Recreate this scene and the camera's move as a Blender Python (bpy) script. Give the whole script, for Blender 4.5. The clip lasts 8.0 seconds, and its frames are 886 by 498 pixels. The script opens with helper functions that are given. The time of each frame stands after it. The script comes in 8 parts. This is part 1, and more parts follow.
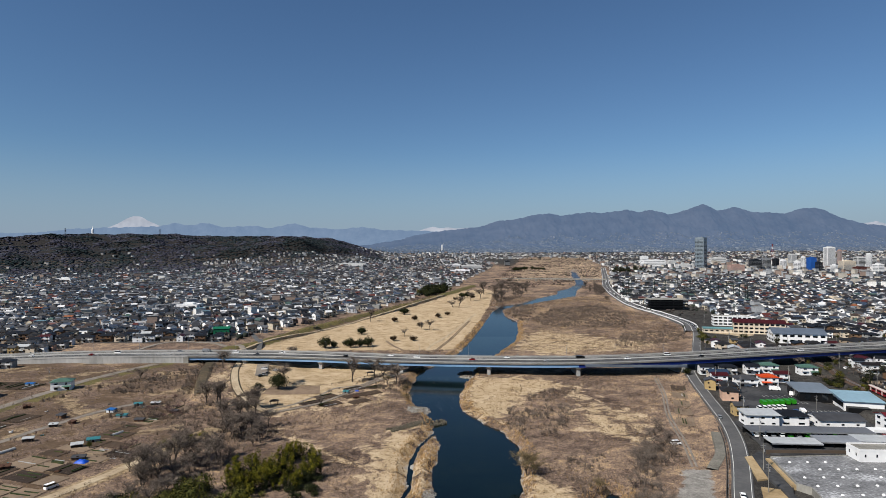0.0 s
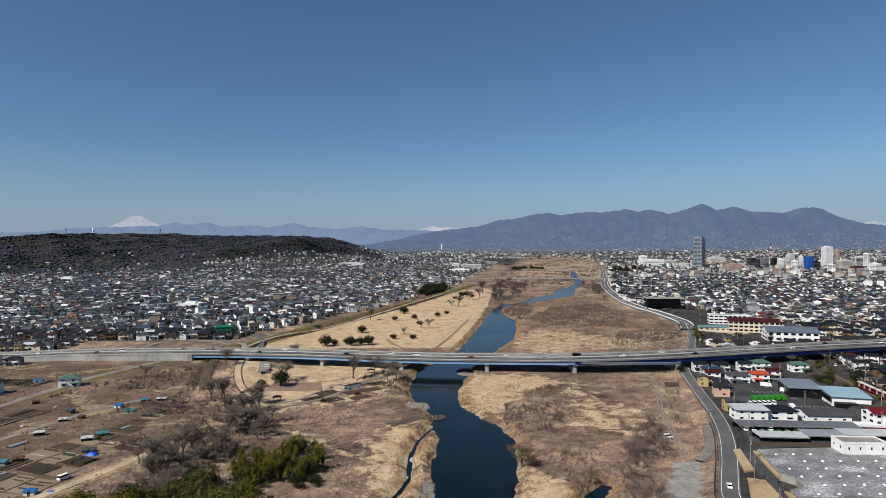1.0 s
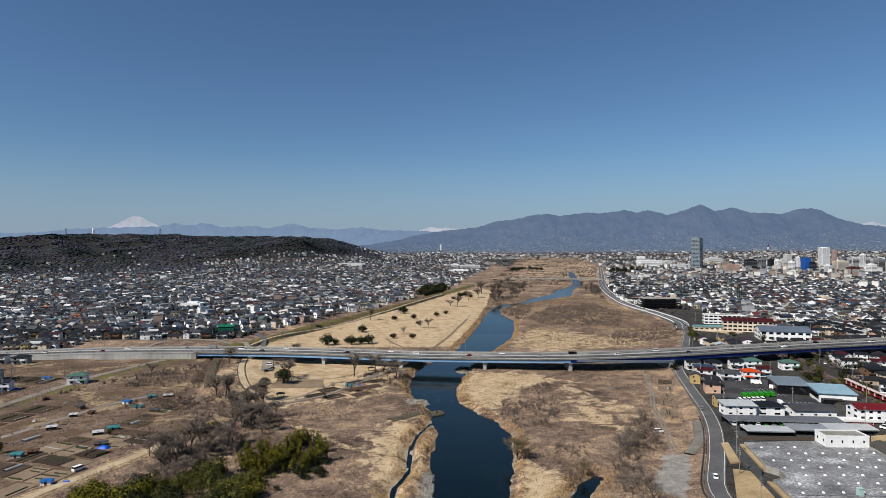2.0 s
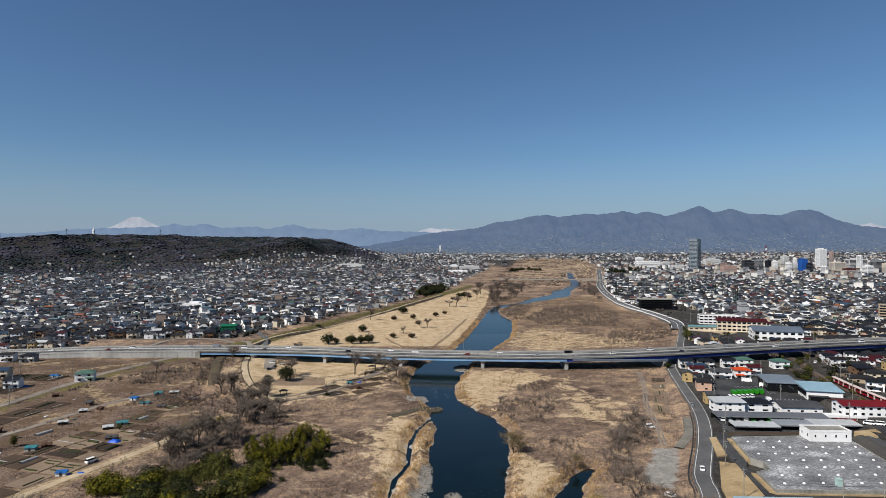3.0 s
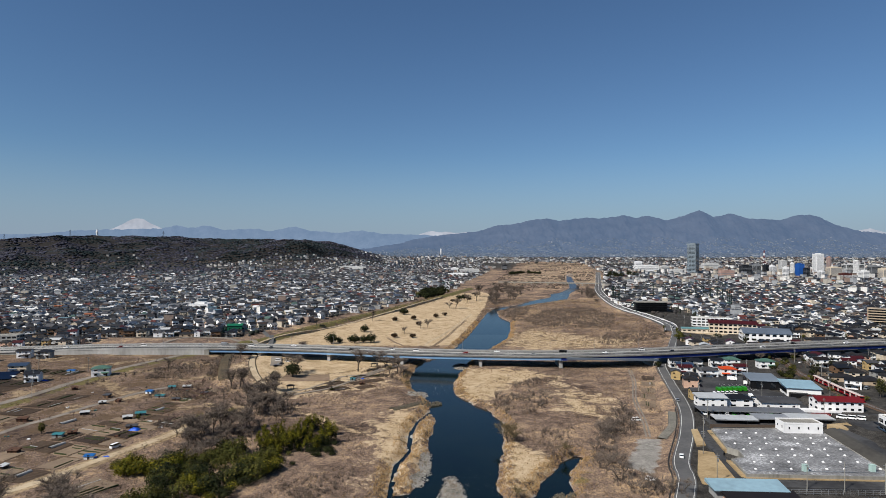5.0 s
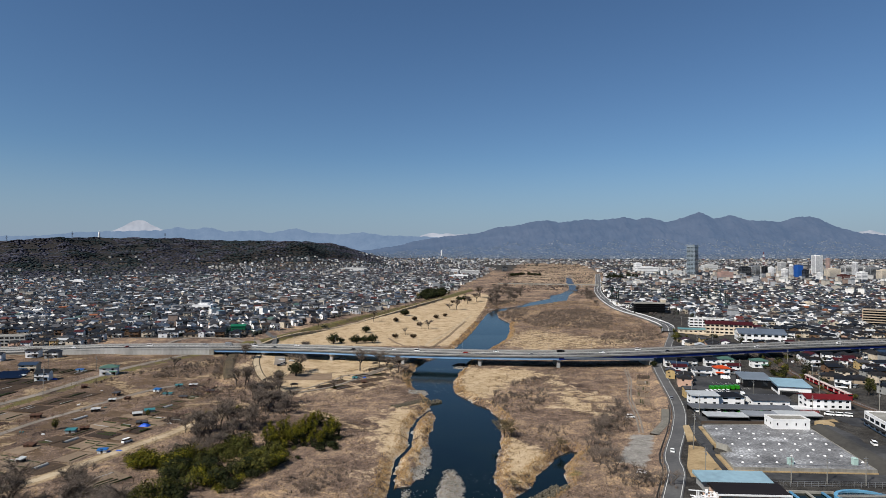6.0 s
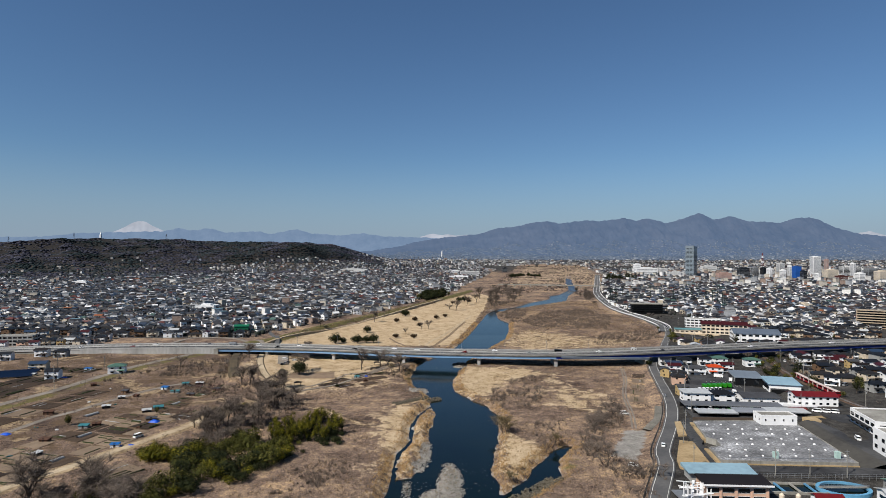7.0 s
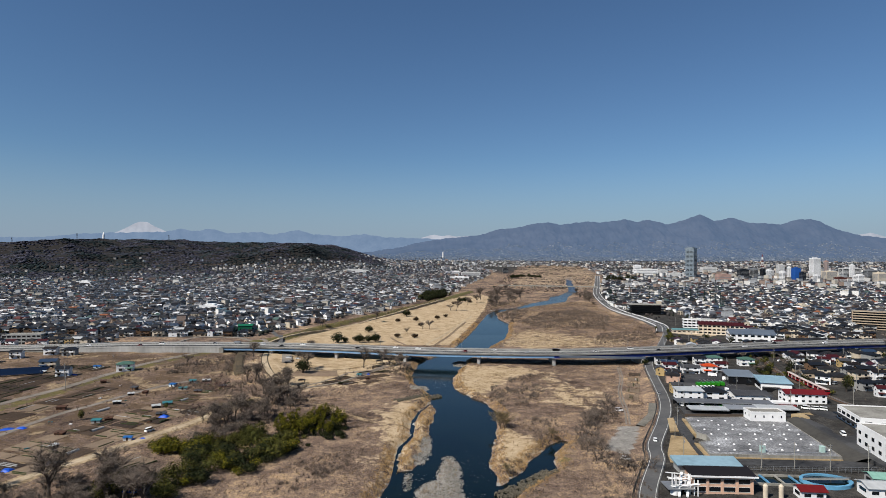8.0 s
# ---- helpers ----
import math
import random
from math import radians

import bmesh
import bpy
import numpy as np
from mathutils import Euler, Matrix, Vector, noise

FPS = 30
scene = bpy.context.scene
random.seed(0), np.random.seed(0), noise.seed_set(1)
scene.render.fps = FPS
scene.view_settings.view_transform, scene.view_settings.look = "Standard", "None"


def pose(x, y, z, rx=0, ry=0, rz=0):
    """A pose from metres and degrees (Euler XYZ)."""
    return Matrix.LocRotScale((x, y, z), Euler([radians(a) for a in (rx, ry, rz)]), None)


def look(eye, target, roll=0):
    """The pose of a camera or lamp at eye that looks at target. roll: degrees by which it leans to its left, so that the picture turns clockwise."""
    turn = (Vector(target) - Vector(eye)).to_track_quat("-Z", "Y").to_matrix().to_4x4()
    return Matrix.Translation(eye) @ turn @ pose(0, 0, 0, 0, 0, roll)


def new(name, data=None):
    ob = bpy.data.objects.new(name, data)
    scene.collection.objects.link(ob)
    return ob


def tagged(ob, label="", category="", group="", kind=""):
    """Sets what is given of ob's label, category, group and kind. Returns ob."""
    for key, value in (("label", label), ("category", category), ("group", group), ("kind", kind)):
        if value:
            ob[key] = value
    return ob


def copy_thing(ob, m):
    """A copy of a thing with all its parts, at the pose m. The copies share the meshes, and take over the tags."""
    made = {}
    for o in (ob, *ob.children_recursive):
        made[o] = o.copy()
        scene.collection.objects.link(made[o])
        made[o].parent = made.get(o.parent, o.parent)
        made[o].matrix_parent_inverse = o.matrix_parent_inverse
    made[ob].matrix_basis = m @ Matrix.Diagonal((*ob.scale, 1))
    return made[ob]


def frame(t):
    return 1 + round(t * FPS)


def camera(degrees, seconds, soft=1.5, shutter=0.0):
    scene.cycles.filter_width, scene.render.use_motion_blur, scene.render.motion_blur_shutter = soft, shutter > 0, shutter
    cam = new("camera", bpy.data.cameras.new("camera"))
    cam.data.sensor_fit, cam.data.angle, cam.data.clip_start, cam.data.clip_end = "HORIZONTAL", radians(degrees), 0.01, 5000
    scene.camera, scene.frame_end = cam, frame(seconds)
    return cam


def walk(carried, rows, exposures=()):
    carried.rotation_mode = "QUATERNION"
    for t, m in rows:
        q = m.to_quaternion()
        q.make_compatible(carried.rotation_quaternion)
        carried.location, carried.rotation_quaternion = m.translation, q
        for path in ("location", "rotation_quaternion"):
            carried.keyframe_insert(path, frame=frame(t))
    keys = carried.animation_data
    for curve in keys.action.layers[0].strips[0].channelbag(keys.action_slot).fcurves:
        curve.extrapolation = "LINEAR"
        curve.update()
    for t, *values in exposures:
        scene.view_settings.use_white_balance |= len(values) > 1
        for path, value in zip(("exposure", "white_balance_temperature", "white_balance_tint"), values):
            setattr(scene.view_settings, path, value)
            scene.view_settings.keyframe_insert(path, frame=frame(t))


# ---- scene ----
cam = camera(73.7, 8.0, soft=0.6)
PATH = [
    (0, (-1.337, -0.365, 89.685), (-1.337, 1.635, 89.682), -0.3),
    (0.5, (-1.068, -4.344, 89.796), (-1.068, -2.344, 89.791), -0.3),
    (1, (-0.853, -8.577, 89.828), (-0.852, -6.577, 89.823), -0.3),
    (1.5, (-0.824, -13.374, 89.829), (-0.821, -11.374, 89.825), -0.3),
    (3, (-0.407, -28.114, 90.158), (-0.401, -26.114, 90.158), -0.2),
    (3.5, (-0.258, -32.777, 90.094), (-0.253, -30.777, 90.096), -0.1),
    (4, (-0.101, -37.449, 90.001), (-0.098, -35.449, 90.006), -0.0),
    (4.5, (-0.023, -42.245, 89.922), (-0.019, -40.245, 89.929), 0.1),
    (6, (0.59, -56.931, 90.052), (0.591, -54.931, 90.068), 0.1),
    (6.5, (0.742, -62.035, 90.284), (0.743, -60.035, 90.3), 0.2),
    (7, (0.928, -67.207, 90.486), (0.928, -65.207, 90.505), 0.1),
    (7.5, (1.227, -72.433, 90.65), (1.225, -70.433, 90.671), 0.1),
    (8, (1.387, -77.603, 90.657), (1.383, -75.604, 90.679), 0.2),
]
walk(cam, [(t, look(eye, target, roll)) for t, eye, target, roll in PATH])

# ---- light: clear spring sky, sun from behind on the left ----
SUN_AZ, SUN_EL = 231.0, 45.0          # degrees, azimuth clockwise from +y
world = bpy.data.worlds.new("clear_sky")
scene.world = world
world.use_nodes = True
wn = world.node_tree.nodes
sky = wn.new("ShaderNodeTexSky")
sky.sky_type, sky.sun_disc = "NISHITA", False
sky.sun_elevation, sky.sun_rotation = radians(SUN_EL), radians(SUN_AZ)
sky.altitude, sky.air_density, sky.dust_density, sky.ozone_density = 100, 1.0, 0.1, 3.0
wn["Background"].inputs["Strength"].default_value = 0.0508
tint = wn.new("ShaderNodeMix")
tint.data_type, tint.blend_type = "RGBA", "MULTIPLY"
tint.inputs["Factor"].default_value, tint.inputs["B"].default_value = 1.0, (0.765, 0.965, 1.135, 1)
world.node_tree.links.new(sky.outputs[0], tint.inputs["A"])
# pale blue haze towards the horizon
way = wn.new("ShaderNodeTexCoord")
split = wn.new("ShaderNodeSeparateXYZ")
low = wn.new("ShaderNodeMapRange")
low.interpolation_type = "SMOOTHSTEP"
low.inputs["From Min"].default_value, low.inputs["From Max"].default_value = -0.02, 0.17
low.inputs["To Min"].default_value, low.inputs["To Max"].default_value = 0.92, 0.0
haze = wn.new("ShaderNodeMix")
haze.data_type = "RGBA"
haze.inputs["B"].default_value = (3.7, 4.8, 6.5, 1)
world.node_tree.links.new(way.outputs["Generated"], split.inputs[0])
world.node_tree.links.new(split.outputs["Z"], low.inputs[0])
world.node_tree.links.new(low.outputs[0], haze.inputs["Factor"])
world.node_tree.links.new(tint.outputs["Result"], haze.inputs["A"])
world.node_tree.links.new(haze.outputs["Result"], wn["Background"].inputs["Color"])
sun_data = bpy.data.lights.new("sun", "SUN")
sun_data.energy, sun_data.angle, sun_data.color = 5.0, radians(0.55), (1.0, 0.95, 0.88)
sun = new("sun", sun_data)
sun_way = Vector((math.sin(radians(SUN_AZ)) * math.cos(radians(SUN_EL)), math.cos(radians(SUN_AZ)) * math.cos(radians(SUN_EL)), math.sin(radians(SUN_EL))))
sun.matrix_world = look(sun_way * 400, (0, 0, 0))
scene.view_settings.exposure = 0.44

# ---- materials ----


def tone(c):
    """Deepens a base colour a little."""
    return (*(v ** 1.45 * (0.80 + 0.22 * v) for v in c), 1)


def mat(name, stops, scale=1.0, rough=0.85, bump=0.0, metal=0.0, fine=0.35, coords="Object", stretch=(1, 1, 1), spec=0.3, spread=0.34):
    """A two-scale noise material: stops is a list of colours from dark to light."""
    m = bpy.data.materials.new(name)
    m.use_nodes = True
    n, ln = m.node_tree.nodes, m.node_tree.links
    p = n["Principled BSDF"]
    p.inputs["Roughness"].default_value, p.inputs["Metallic"].default_value = rough, metal
    p.inputs["Specular IOR Level"].default_value = spec
    if coords == "Position":
        src = n.new("ShaderNodeNewGeometry").outputs["Position"]
    else:
        src = n.new("ShaderNodeTexCoord").outputs[coords]
    mp = n.new("ShaderNodeMapping")
    mp.inputs["Scale"].default_value = stretch
    ln.new(src, mp.inputs[0])
    a, b = n.new("ShaderNodeTexNoise"), n.new("ShaderNodeTexNoise")
    a.inputs["Scale"].default_value, b.inputs["Scale"].default_value = scale * 0.12, scale
    a.inputs["Detail"].default_value, b.inputs["Detail"].default_value = 4, 5
    ln.new(mp.outputs[0], a.inputs[0]), ln.new(mp.outputs[0], b.inputs[0])
    mix = n.new("ShaderNodeMath")
    mix.operation = "MULTIPLY_ADD"
    mix.inputs[1].default_value = fine
    ln.new(b.outputs[0], mix.inputs[0])
    sc = n.new("ShaderNodeMath")
    sc.operation = "MULTIPLY"
    sc.inputs[1].default_value = 1 - fine
    ln.new(a.outputs[0], sc.inputs[0]), ln.new(sc.outputs[0], mix.inputs[2])
    r = n.new("ShaderNodeValToRGB")
    e = r.color_ramp.elements
    while len(e) < len(stops):
        e.new(0.5)
    for k, c in enumerate(stops):
        e[k].position = 0.5 - spread / 2 + spread * k / max(1, len(stops) - 1)
        e[k].color = tone(c)
    ln.new(mix.outputs[0], r.inputs[0]), ln.new(r.outputs[0], p.inputs["Base Color"])
    if bump:
        bp = n.new("ShaderNodeBump")
        bp.inputs["Distance"].default_value = bump
        ln.new(b.outputs[0], bp.inputs["Height"]), ln.new(bp.outputs[0], p.inputs["Normal"])
    return m


def palette(name, colours, rough=0.7, by="island", grain=0.25, scale=0.6, spec=0.3):
    """A material that picks one of (share, colour) for each island or each object, with a stained grain."""
    m = bpy.data.materials.new(name)
    m.use_nodes = True
    n, ln = m.node_tree.nodes, m.node_tree.links
    p = n["Principled BSDF"]
    p.inputs["Roughness"].default_value, p.inputs["Specular IOR Level"].default_value = rough, spec
    geo = n.new("ShaderNodeNewGeometry")
    rnd = geo.outputs["Random Per Island"] if by == "island" else n.new("ShaderNodeObjectInfo").outputs["Random"]
    r = n.new("ShaderNodeValToRGB")
    r.color_ramp.interpolation = "CONSTANT"
    e, at, total = r.color_ramp.elements, 0.0, sum(s for s, _ in colours)
    while len(e) < len(colours):
        e.new(0.5)
    for k, (s, c) in enumerate(colours):
        e[k].position, e[k].color = at / total, tone(c)
        at += s
    ln.new(rnd, r.inputs[0])
    ns = n.new("ShaderNodeTexNoise")
    ns.inputs["Scale"].default_value, ns.inputs["Detail"].default_value = scale, 5
    ln.new(geo.outputs["Position"], ns.inputs[0])
    mr = n.new("ShaderNodeMapRange")
    mr.inputs["From Min"].default_value, mr.inputs["From Max"].default_value = 0.3, 0.7
    mr.inputs["To Min"].default_value, mr.inputs["To Max"].default_value = 1 - grain, 1 + grain * 0.5
    ln.new(ns.outputs[0], mr.inputs[0])
    mul = n.new("ShaderNodeMix")
    mul.data_type, mul.blend_type = "RGBA", "MULTIPLY"
    mul.inputs["Factor"].default_value = 1
    ln.new(r.outputs[0], mul.inputs["A"]), ln.new(mr.outputs[0], mul.inputs["B"])
    ln.new(mul.outputs["Result"], p.inputs["Base Color"])
    return m


ROOFS = [(20, (0.05, 0.052, 0.058)), (18, (0.085, 0.085, 0.09)), (18, (0.14, 0.14, 0.148)), (12, (0.22, 0.225, 0.235)), (9, (0.13, 0.10, 0.085)), (3, (0.20, 0.085, 0.07)), (5, (0.10, 0.13, 0.18)), (2, (0.14, 0.20, 0.18)), (1, (0.36, 0.18, 0.10)), (6, (0.45, 0.45, 0.45)), (4, (0.70, 0.70, 0.70))]
WALLS = [(40, (0.84, 0.835, 0.82)), (16, (0.58, 0.53, 0.45)), (14, (0.45, 0.44, 0.42)), (8, (0.27, 0.24, 0.22)), (8, (0.21, 0.20, 0.20)), (3, (0.50, 0.41, 0.34)), (7, (0.46, 0.50, 0.54))]
m_roofs, m_walls = palette("roof_tiles", ROOFS, 0.55), palette("rendered_walls", WALLS, 0.85)
m_glass = mat("dark_window_glass", [(0.015, 0.02, 0.027), (0.04, 0.05, 0.06)], 0.6, 0.08, spec=0.6)
m_asphalt = mat("asphalt", [(0.15, 0.15, 0.152), (0.185, 0.184, 0.183), (0.225, 0.223, 0.218)], 0.8, 0.9, 0.02, coords="Position")
m_concrete = mat("weathered_concrete", [(0.24, 0.23, 0.21), (0.36, 0.35, 0.32), (0.44, 0.43, 0.40)], 0.9, 0.9, 0.02, coords="Position", stretch=(1, 1, 0.35))
m_paint_white = mat("white_road_paint", [(0.55, 0.55, 0.53), (0.75, 0.75, 0.73)], 2.0, 0.8)
m_white = mat("white_painted_wall", [(0.69, 0.69, 0.685), (0.80, 0.80, 0.795)], 0.6, 0.7)
m_path = mat("trodden_sandy_path", [(0.40, 0.33, 0.24), (0.50, 0.43, 0.325), (0.58, 0.51, 0.40)], 0.7, 0.95, 0.03, coords="Position")
m_gravel = mat("river_gravel", [(0.17, 0.16, 0.14), (0.27, 0.26, 0.23), (0.36, 0.34, 0.31)], 1.6, 0.95, 0.06, coords="Position", fine=0.6)
m_lane = mat("pale_packed_gravel", [(0.25, 0.225, 0.195), (0.32, 0.29, 0.255), (0.39, 0.355, 0.315)], 0.9, 0.95, 0.03, coords="Position")
m_verge = mat("weedy_dark_verge", [(0.09, 0.075, 0.055), (0.15, 0.125, 0.085), (0.24, 0.195, 0.13)], 0.9, 0.95, 0.06, coords="Position", fine=0.6)
m_straw = mat("straw_grass_verge", [(0.26, 0.205, 0.14), (0.40, 0.325, 0.225), (0.52, 0.43, 0.31)], 0.7, 0.95, 0.05, coords="Position", fine=0.6, spread=0.24)
m_dirt = mat("bare_brown_dirt", [(0.25, 0.19, 0.145), (0.31, 0.245, 0.185), (0.37, 0.30, 0.23)], 0.4, 0.95, 0.03, coords="Position", fine=0.5)
m_lightblue = mat("light_blue_girder_paint", [(0.25, 0.38, 0.52), (0.34, 0.48, 0.62)], 0.5, 0.45)
m_blue = mat("deep_blue_girder_paint", [(0.012, 0.05, 0.22), (0.02, 0.08, 0.30)], 0.5, 0.4)
m_steel = mat("galvanised_steel", [(0.34, 0.35, 0.36), (0.48, 0.49, 0.50)], 1.0, 0.45, metal=0.5)
m_dark = mat("dark_metal_sheet", [(0.012, 0.013, 0.015), (0.03, 0.03, 0.033)], 0.7, 0.5)
m_bark = mat("grey_brown_bark", [(0.13, 0.11, 0.095), (0.22, 0.19, 0.165)], 2.0, 0.95)
m_twig = palette("bare_twigs", [(3, (0.27, 0.232, 0.20)), (3, (0.33, 0.285, 0.245)), (2, (0.20, 0.172, 0.152))], 0.95, by="island", grain=0.3)
m_scrub = palette("bare_scrub", [(3, (0.31, 0.255, 0.22)), (3, (0.40, 0.33, 0.28)), (2, (0.20, 0.16, 0.14)), (2, (0.48, 0.40, 0.30))], 0.95, grain=0.4, scale=0.2)
m_tuft = palette("dry_grass_blades", [(4, (0.36, 0.27, 0.16)), (3, (0.43, 0.33, 0.20)), (2, (0.29, 0.21, 0.13)), (1, (0.22, 0.15, 0.10))], 0.95, grain=0.3, scale=0.15)
m_leaf_dark = palette("dark_evergreen_leaves", [(3, (0.055, 0.066, 0.034)), (3, (0.075, 0.085, 0.042)), (2, (0.10, 0.105, 0.048))], 0.7, grain=0.4, spec=0.06)
m_leaf_brown = palette("brownish_clipped_leaves", [(3, (0.11, 0.08, 0.055)), (3, (0.14, 0.10, 0.068)), (2, (0.09, 0.08, 0.045))], 0.8, grain=0.3, spec=0.06)
m_bamboo = palette("yellow_green_bamboo_leaves", [(3, (0.19, 0.19, 0.036)), (3, (0.245, 0.23, 0.042)), (2, (0.12, 0.13, 0.032)), (2, (0.33, 0.29, 0.06))], 0.6, grain=0.8, scale=0.3, spec=0.06)
m_garden = palette("garden_trees", [(4, (0.115, 0.11, 0.108)), (3, (0.15, 0.13, 0.12)), (3, (0.08, 0.095, 0.075)), (1, (0.14, 0.14, 0.085))], 0.95, grain=0.5, scale=0.3)


def water_material():
    m = mat("clear_river_water", [(0.005, 0.017, 0.016), (0.010, 0.028, 0.024), (0.022, 0.036, 0.026)], 0.22, 0.11, spec=0.17, coords="Position")
    n, ln = m.node_tree.nodes, m.node_tree.links
    ns = n.new("ShaderNodeTexNoise")
    ns.inputs["Scale"].default_value, ns.inputs["Detail"].default_value = 0.35, 6
    bp = n.new("ShaderNodeBump")
    bp.inputs["Distance"].default_value, bp.inputs["Strength"].default_value = 0.05, 0.5
    geo = n.new("ShaderNodeNewGeometry")
    ln.new(geo.outputs["Position"], ns.inputs[0])
    ln.new(ns.outputs[0], bp.inputs["Height"]), ln.new(bp.outputs[0], n["Principled BSDF"].inputs["Normal"])
    return m


m_water = water_material()


def ground_material():
    """Soils and grasses of the ground sheet, told apart by two zone attributes of the mesh."""
    m = bpy.data.materials.new("ground_soils_and_grasses")
    m.use_nodes = True
    n, ln = m.node_tree.nodes, m.node_tree.links
    p = n["Principled BSDF"]
    p.inputs["Roughness"].default_value, p.inputs["Specular IOR Level"].default_value = 0.95, 0.15
    pos = n.new("ShaderNodeNewGeometry").outputs["Position"]

    def noise_of(scale, detail=6, rough=0.6, swirl=0.0):
        ns = n.new("ShaderNodeTexNoise")
        ns.inputs["Scale"].default_value, ns.inputs["Detail"].default_value, ns.inputs["Roughness"].default_value = scale, detail, rough
        ns.inputs["Distortion"].default_value = swirl
        ln.new(pos, ns.inputs[0])
        return ns.outputs[0]

    def blend(value, stops):
        r = n.new("ShaderNodeValToRGB")
        e = r.color_ramp.elements
        while len(e) < len(stops):
            e.new(0.5)
        for k, c in enumerate(stops):
            e[k].position, e[k].color = 0.425 + 0.15 * k / (len(stops) - 1), tone(c)
        ln.new(value, r.inputs[0])
        return r.outputs[0]

    big, mid, fine = noise_of(0.018), noise_of(0.11, 7, 0.72, 0.6), noise_of(0.85, 6, 0.8, 1.6)

    def sum_of(a, ka, b, kb):
        x = n.new("ShaderNodeMath")
        x.operation = "MULTIPLY"
        x.inputs[1].default_value = ka
        ln.new(a, x.inputs[0])
        y = n.new("ShaderNodeMath")
        y.operation = "MULTIPLY_ADD"
        y.inputs[1].default_value = kb
        ln.new(b, y.inputs[0]), ln.new(x.outputs[0], y.inputs[2])
        return y.outputs[0]

    two = sum_of(mid, 0.45, fine, 0.55)
    three = sum_of(sum_of(big, 0.26, mid, 0.29), 1.0, fine, 0.45)
    colour = blend(three, [(0.09, 0.066, 0.052), (0.24, 0.188, 0.155), (0.37, 0.295, 0.24), (0.58, 0.46, 0.31)])
    zones = []
    for name in ("zone_a", "zone_b"):
        at = n.new("ShaderNodeAttribute")
        at.attribute_name = name
        sp = n.new("ShaderNodeSeparateColor")
        ln.new(at.outputs["Color"], sp.inputs[0])
        zones += [sp.outputs[k] for k in range(3)]
    looks = [
        [(0.37, 0.29, 0.19), (0.53, 0.44, 0.315), (0.62, 0.53, 0.41)],       # mown winter meadow
        [(0.13, 0.095, 0.068), (0.185, 0.14, 0.10), (0.235, 0.18, 0.13)],      # tilled soil
        [(0.065, 0.06, 0.055), (0.11, 0.105, 0.097), (0.18, 0.17, 0.157)],      # yards and lanes of the town
        [(0.15, 0.15, 0.07), (0.21, 0.195, 0.095), (0.29, 0.245, 0.13)],     # greening bank grass
        [(0.28, 0.27, 0.25), (0.38, 0.365, 0.34), (0.47, 0.45, 0.42)],        # shingle
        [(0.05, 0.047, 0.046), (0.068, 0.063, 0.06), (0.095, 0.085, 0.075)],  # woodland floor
    ]
    for z, stops in zip(zones, looks):
        edge = sum_of(z, 1.0, mid, 2.2)
        mr = n.new("ShaderNodeMapRange")
        mr.inputs["From Min"].default_value, mr.inputs["From Max"].default_value = 1.5, 1.7
        ln.new(edge, mr.inputs[0])
        mx = n.new("ShaderNodeMix")
        mx.data_type = "RGBA"
        ln.new(mr.outputs[0], mx.inputs["Factor"]), ln.new(colour, mx.inputs["A"]), ln.new(blend(two, stops), mx.inputs["B"])
        colour = mx.outputs["Result"]
    ln.new(colour, p.inputs["Base Color"])
    bp = n.new("ShaderNodeBump")
    bp.inputs["Distance"].default_value, bp.inputs["Strength"].default_value = 0.6, 0.75
    ln.new(two, bp.inputs["Height"]), ln.new(bp.outputs[0], p.inputs["Normal"])
    return m


m_ground = ground_material()


# Far slopes and snow: blue air haze is painted in as noisy emission.
def backdrop_material(name, low, high, haze_glow):
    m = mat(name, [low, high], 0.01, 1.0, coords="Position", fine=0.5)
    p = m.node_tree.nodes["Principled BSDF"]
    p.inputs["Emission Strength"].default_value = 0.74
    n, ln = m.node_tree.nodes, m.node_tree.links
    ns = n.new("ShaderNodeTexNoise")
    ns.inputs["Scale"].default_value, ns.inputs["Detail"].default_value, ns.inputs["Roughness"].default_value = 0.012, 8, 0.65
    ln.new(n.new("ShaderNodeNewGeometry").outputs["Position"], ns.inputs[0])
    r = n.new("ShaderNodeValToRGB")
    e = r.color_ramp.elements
    e[0].position, e[0].color = 0.35, (*(v * 0.93 for v in haze_glow), 1)
    e[1].position, e[1].color = 0.68, (*(v * k for v, k in zip(haze_glow, (1.2, 1.12, 1.06))), 1)
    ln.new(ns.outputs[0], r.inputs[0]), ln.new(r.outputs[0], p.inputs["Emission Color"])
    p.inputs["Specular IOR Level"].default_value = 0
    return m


def hazy(name, colours, haze_glow):
    """Far-off surfaces that the air between has paled: a share palette for each island, with haze painted in as
    emission.
    """
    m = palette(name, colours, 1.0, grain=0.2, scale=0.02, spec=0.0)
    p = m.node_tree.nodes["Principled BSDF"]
    p.inputs["Emission Color"].default_value, p.inputs["Emission Strength"].default_value = (*haze_glow, 1), 0.74
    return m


# far walls and roofs, with blue air haze added as emission
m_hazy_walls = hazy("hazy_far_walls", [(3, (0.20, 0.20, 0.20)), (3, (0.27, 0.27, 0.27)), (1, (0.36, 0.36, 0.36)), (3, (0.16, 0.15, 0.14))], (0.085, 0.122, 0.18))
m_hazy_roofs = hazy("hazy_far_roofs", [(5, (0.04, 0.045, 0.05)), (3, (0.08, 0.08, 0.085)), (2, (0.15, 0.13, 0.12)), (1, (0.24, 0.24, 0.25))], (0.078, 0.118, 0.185))


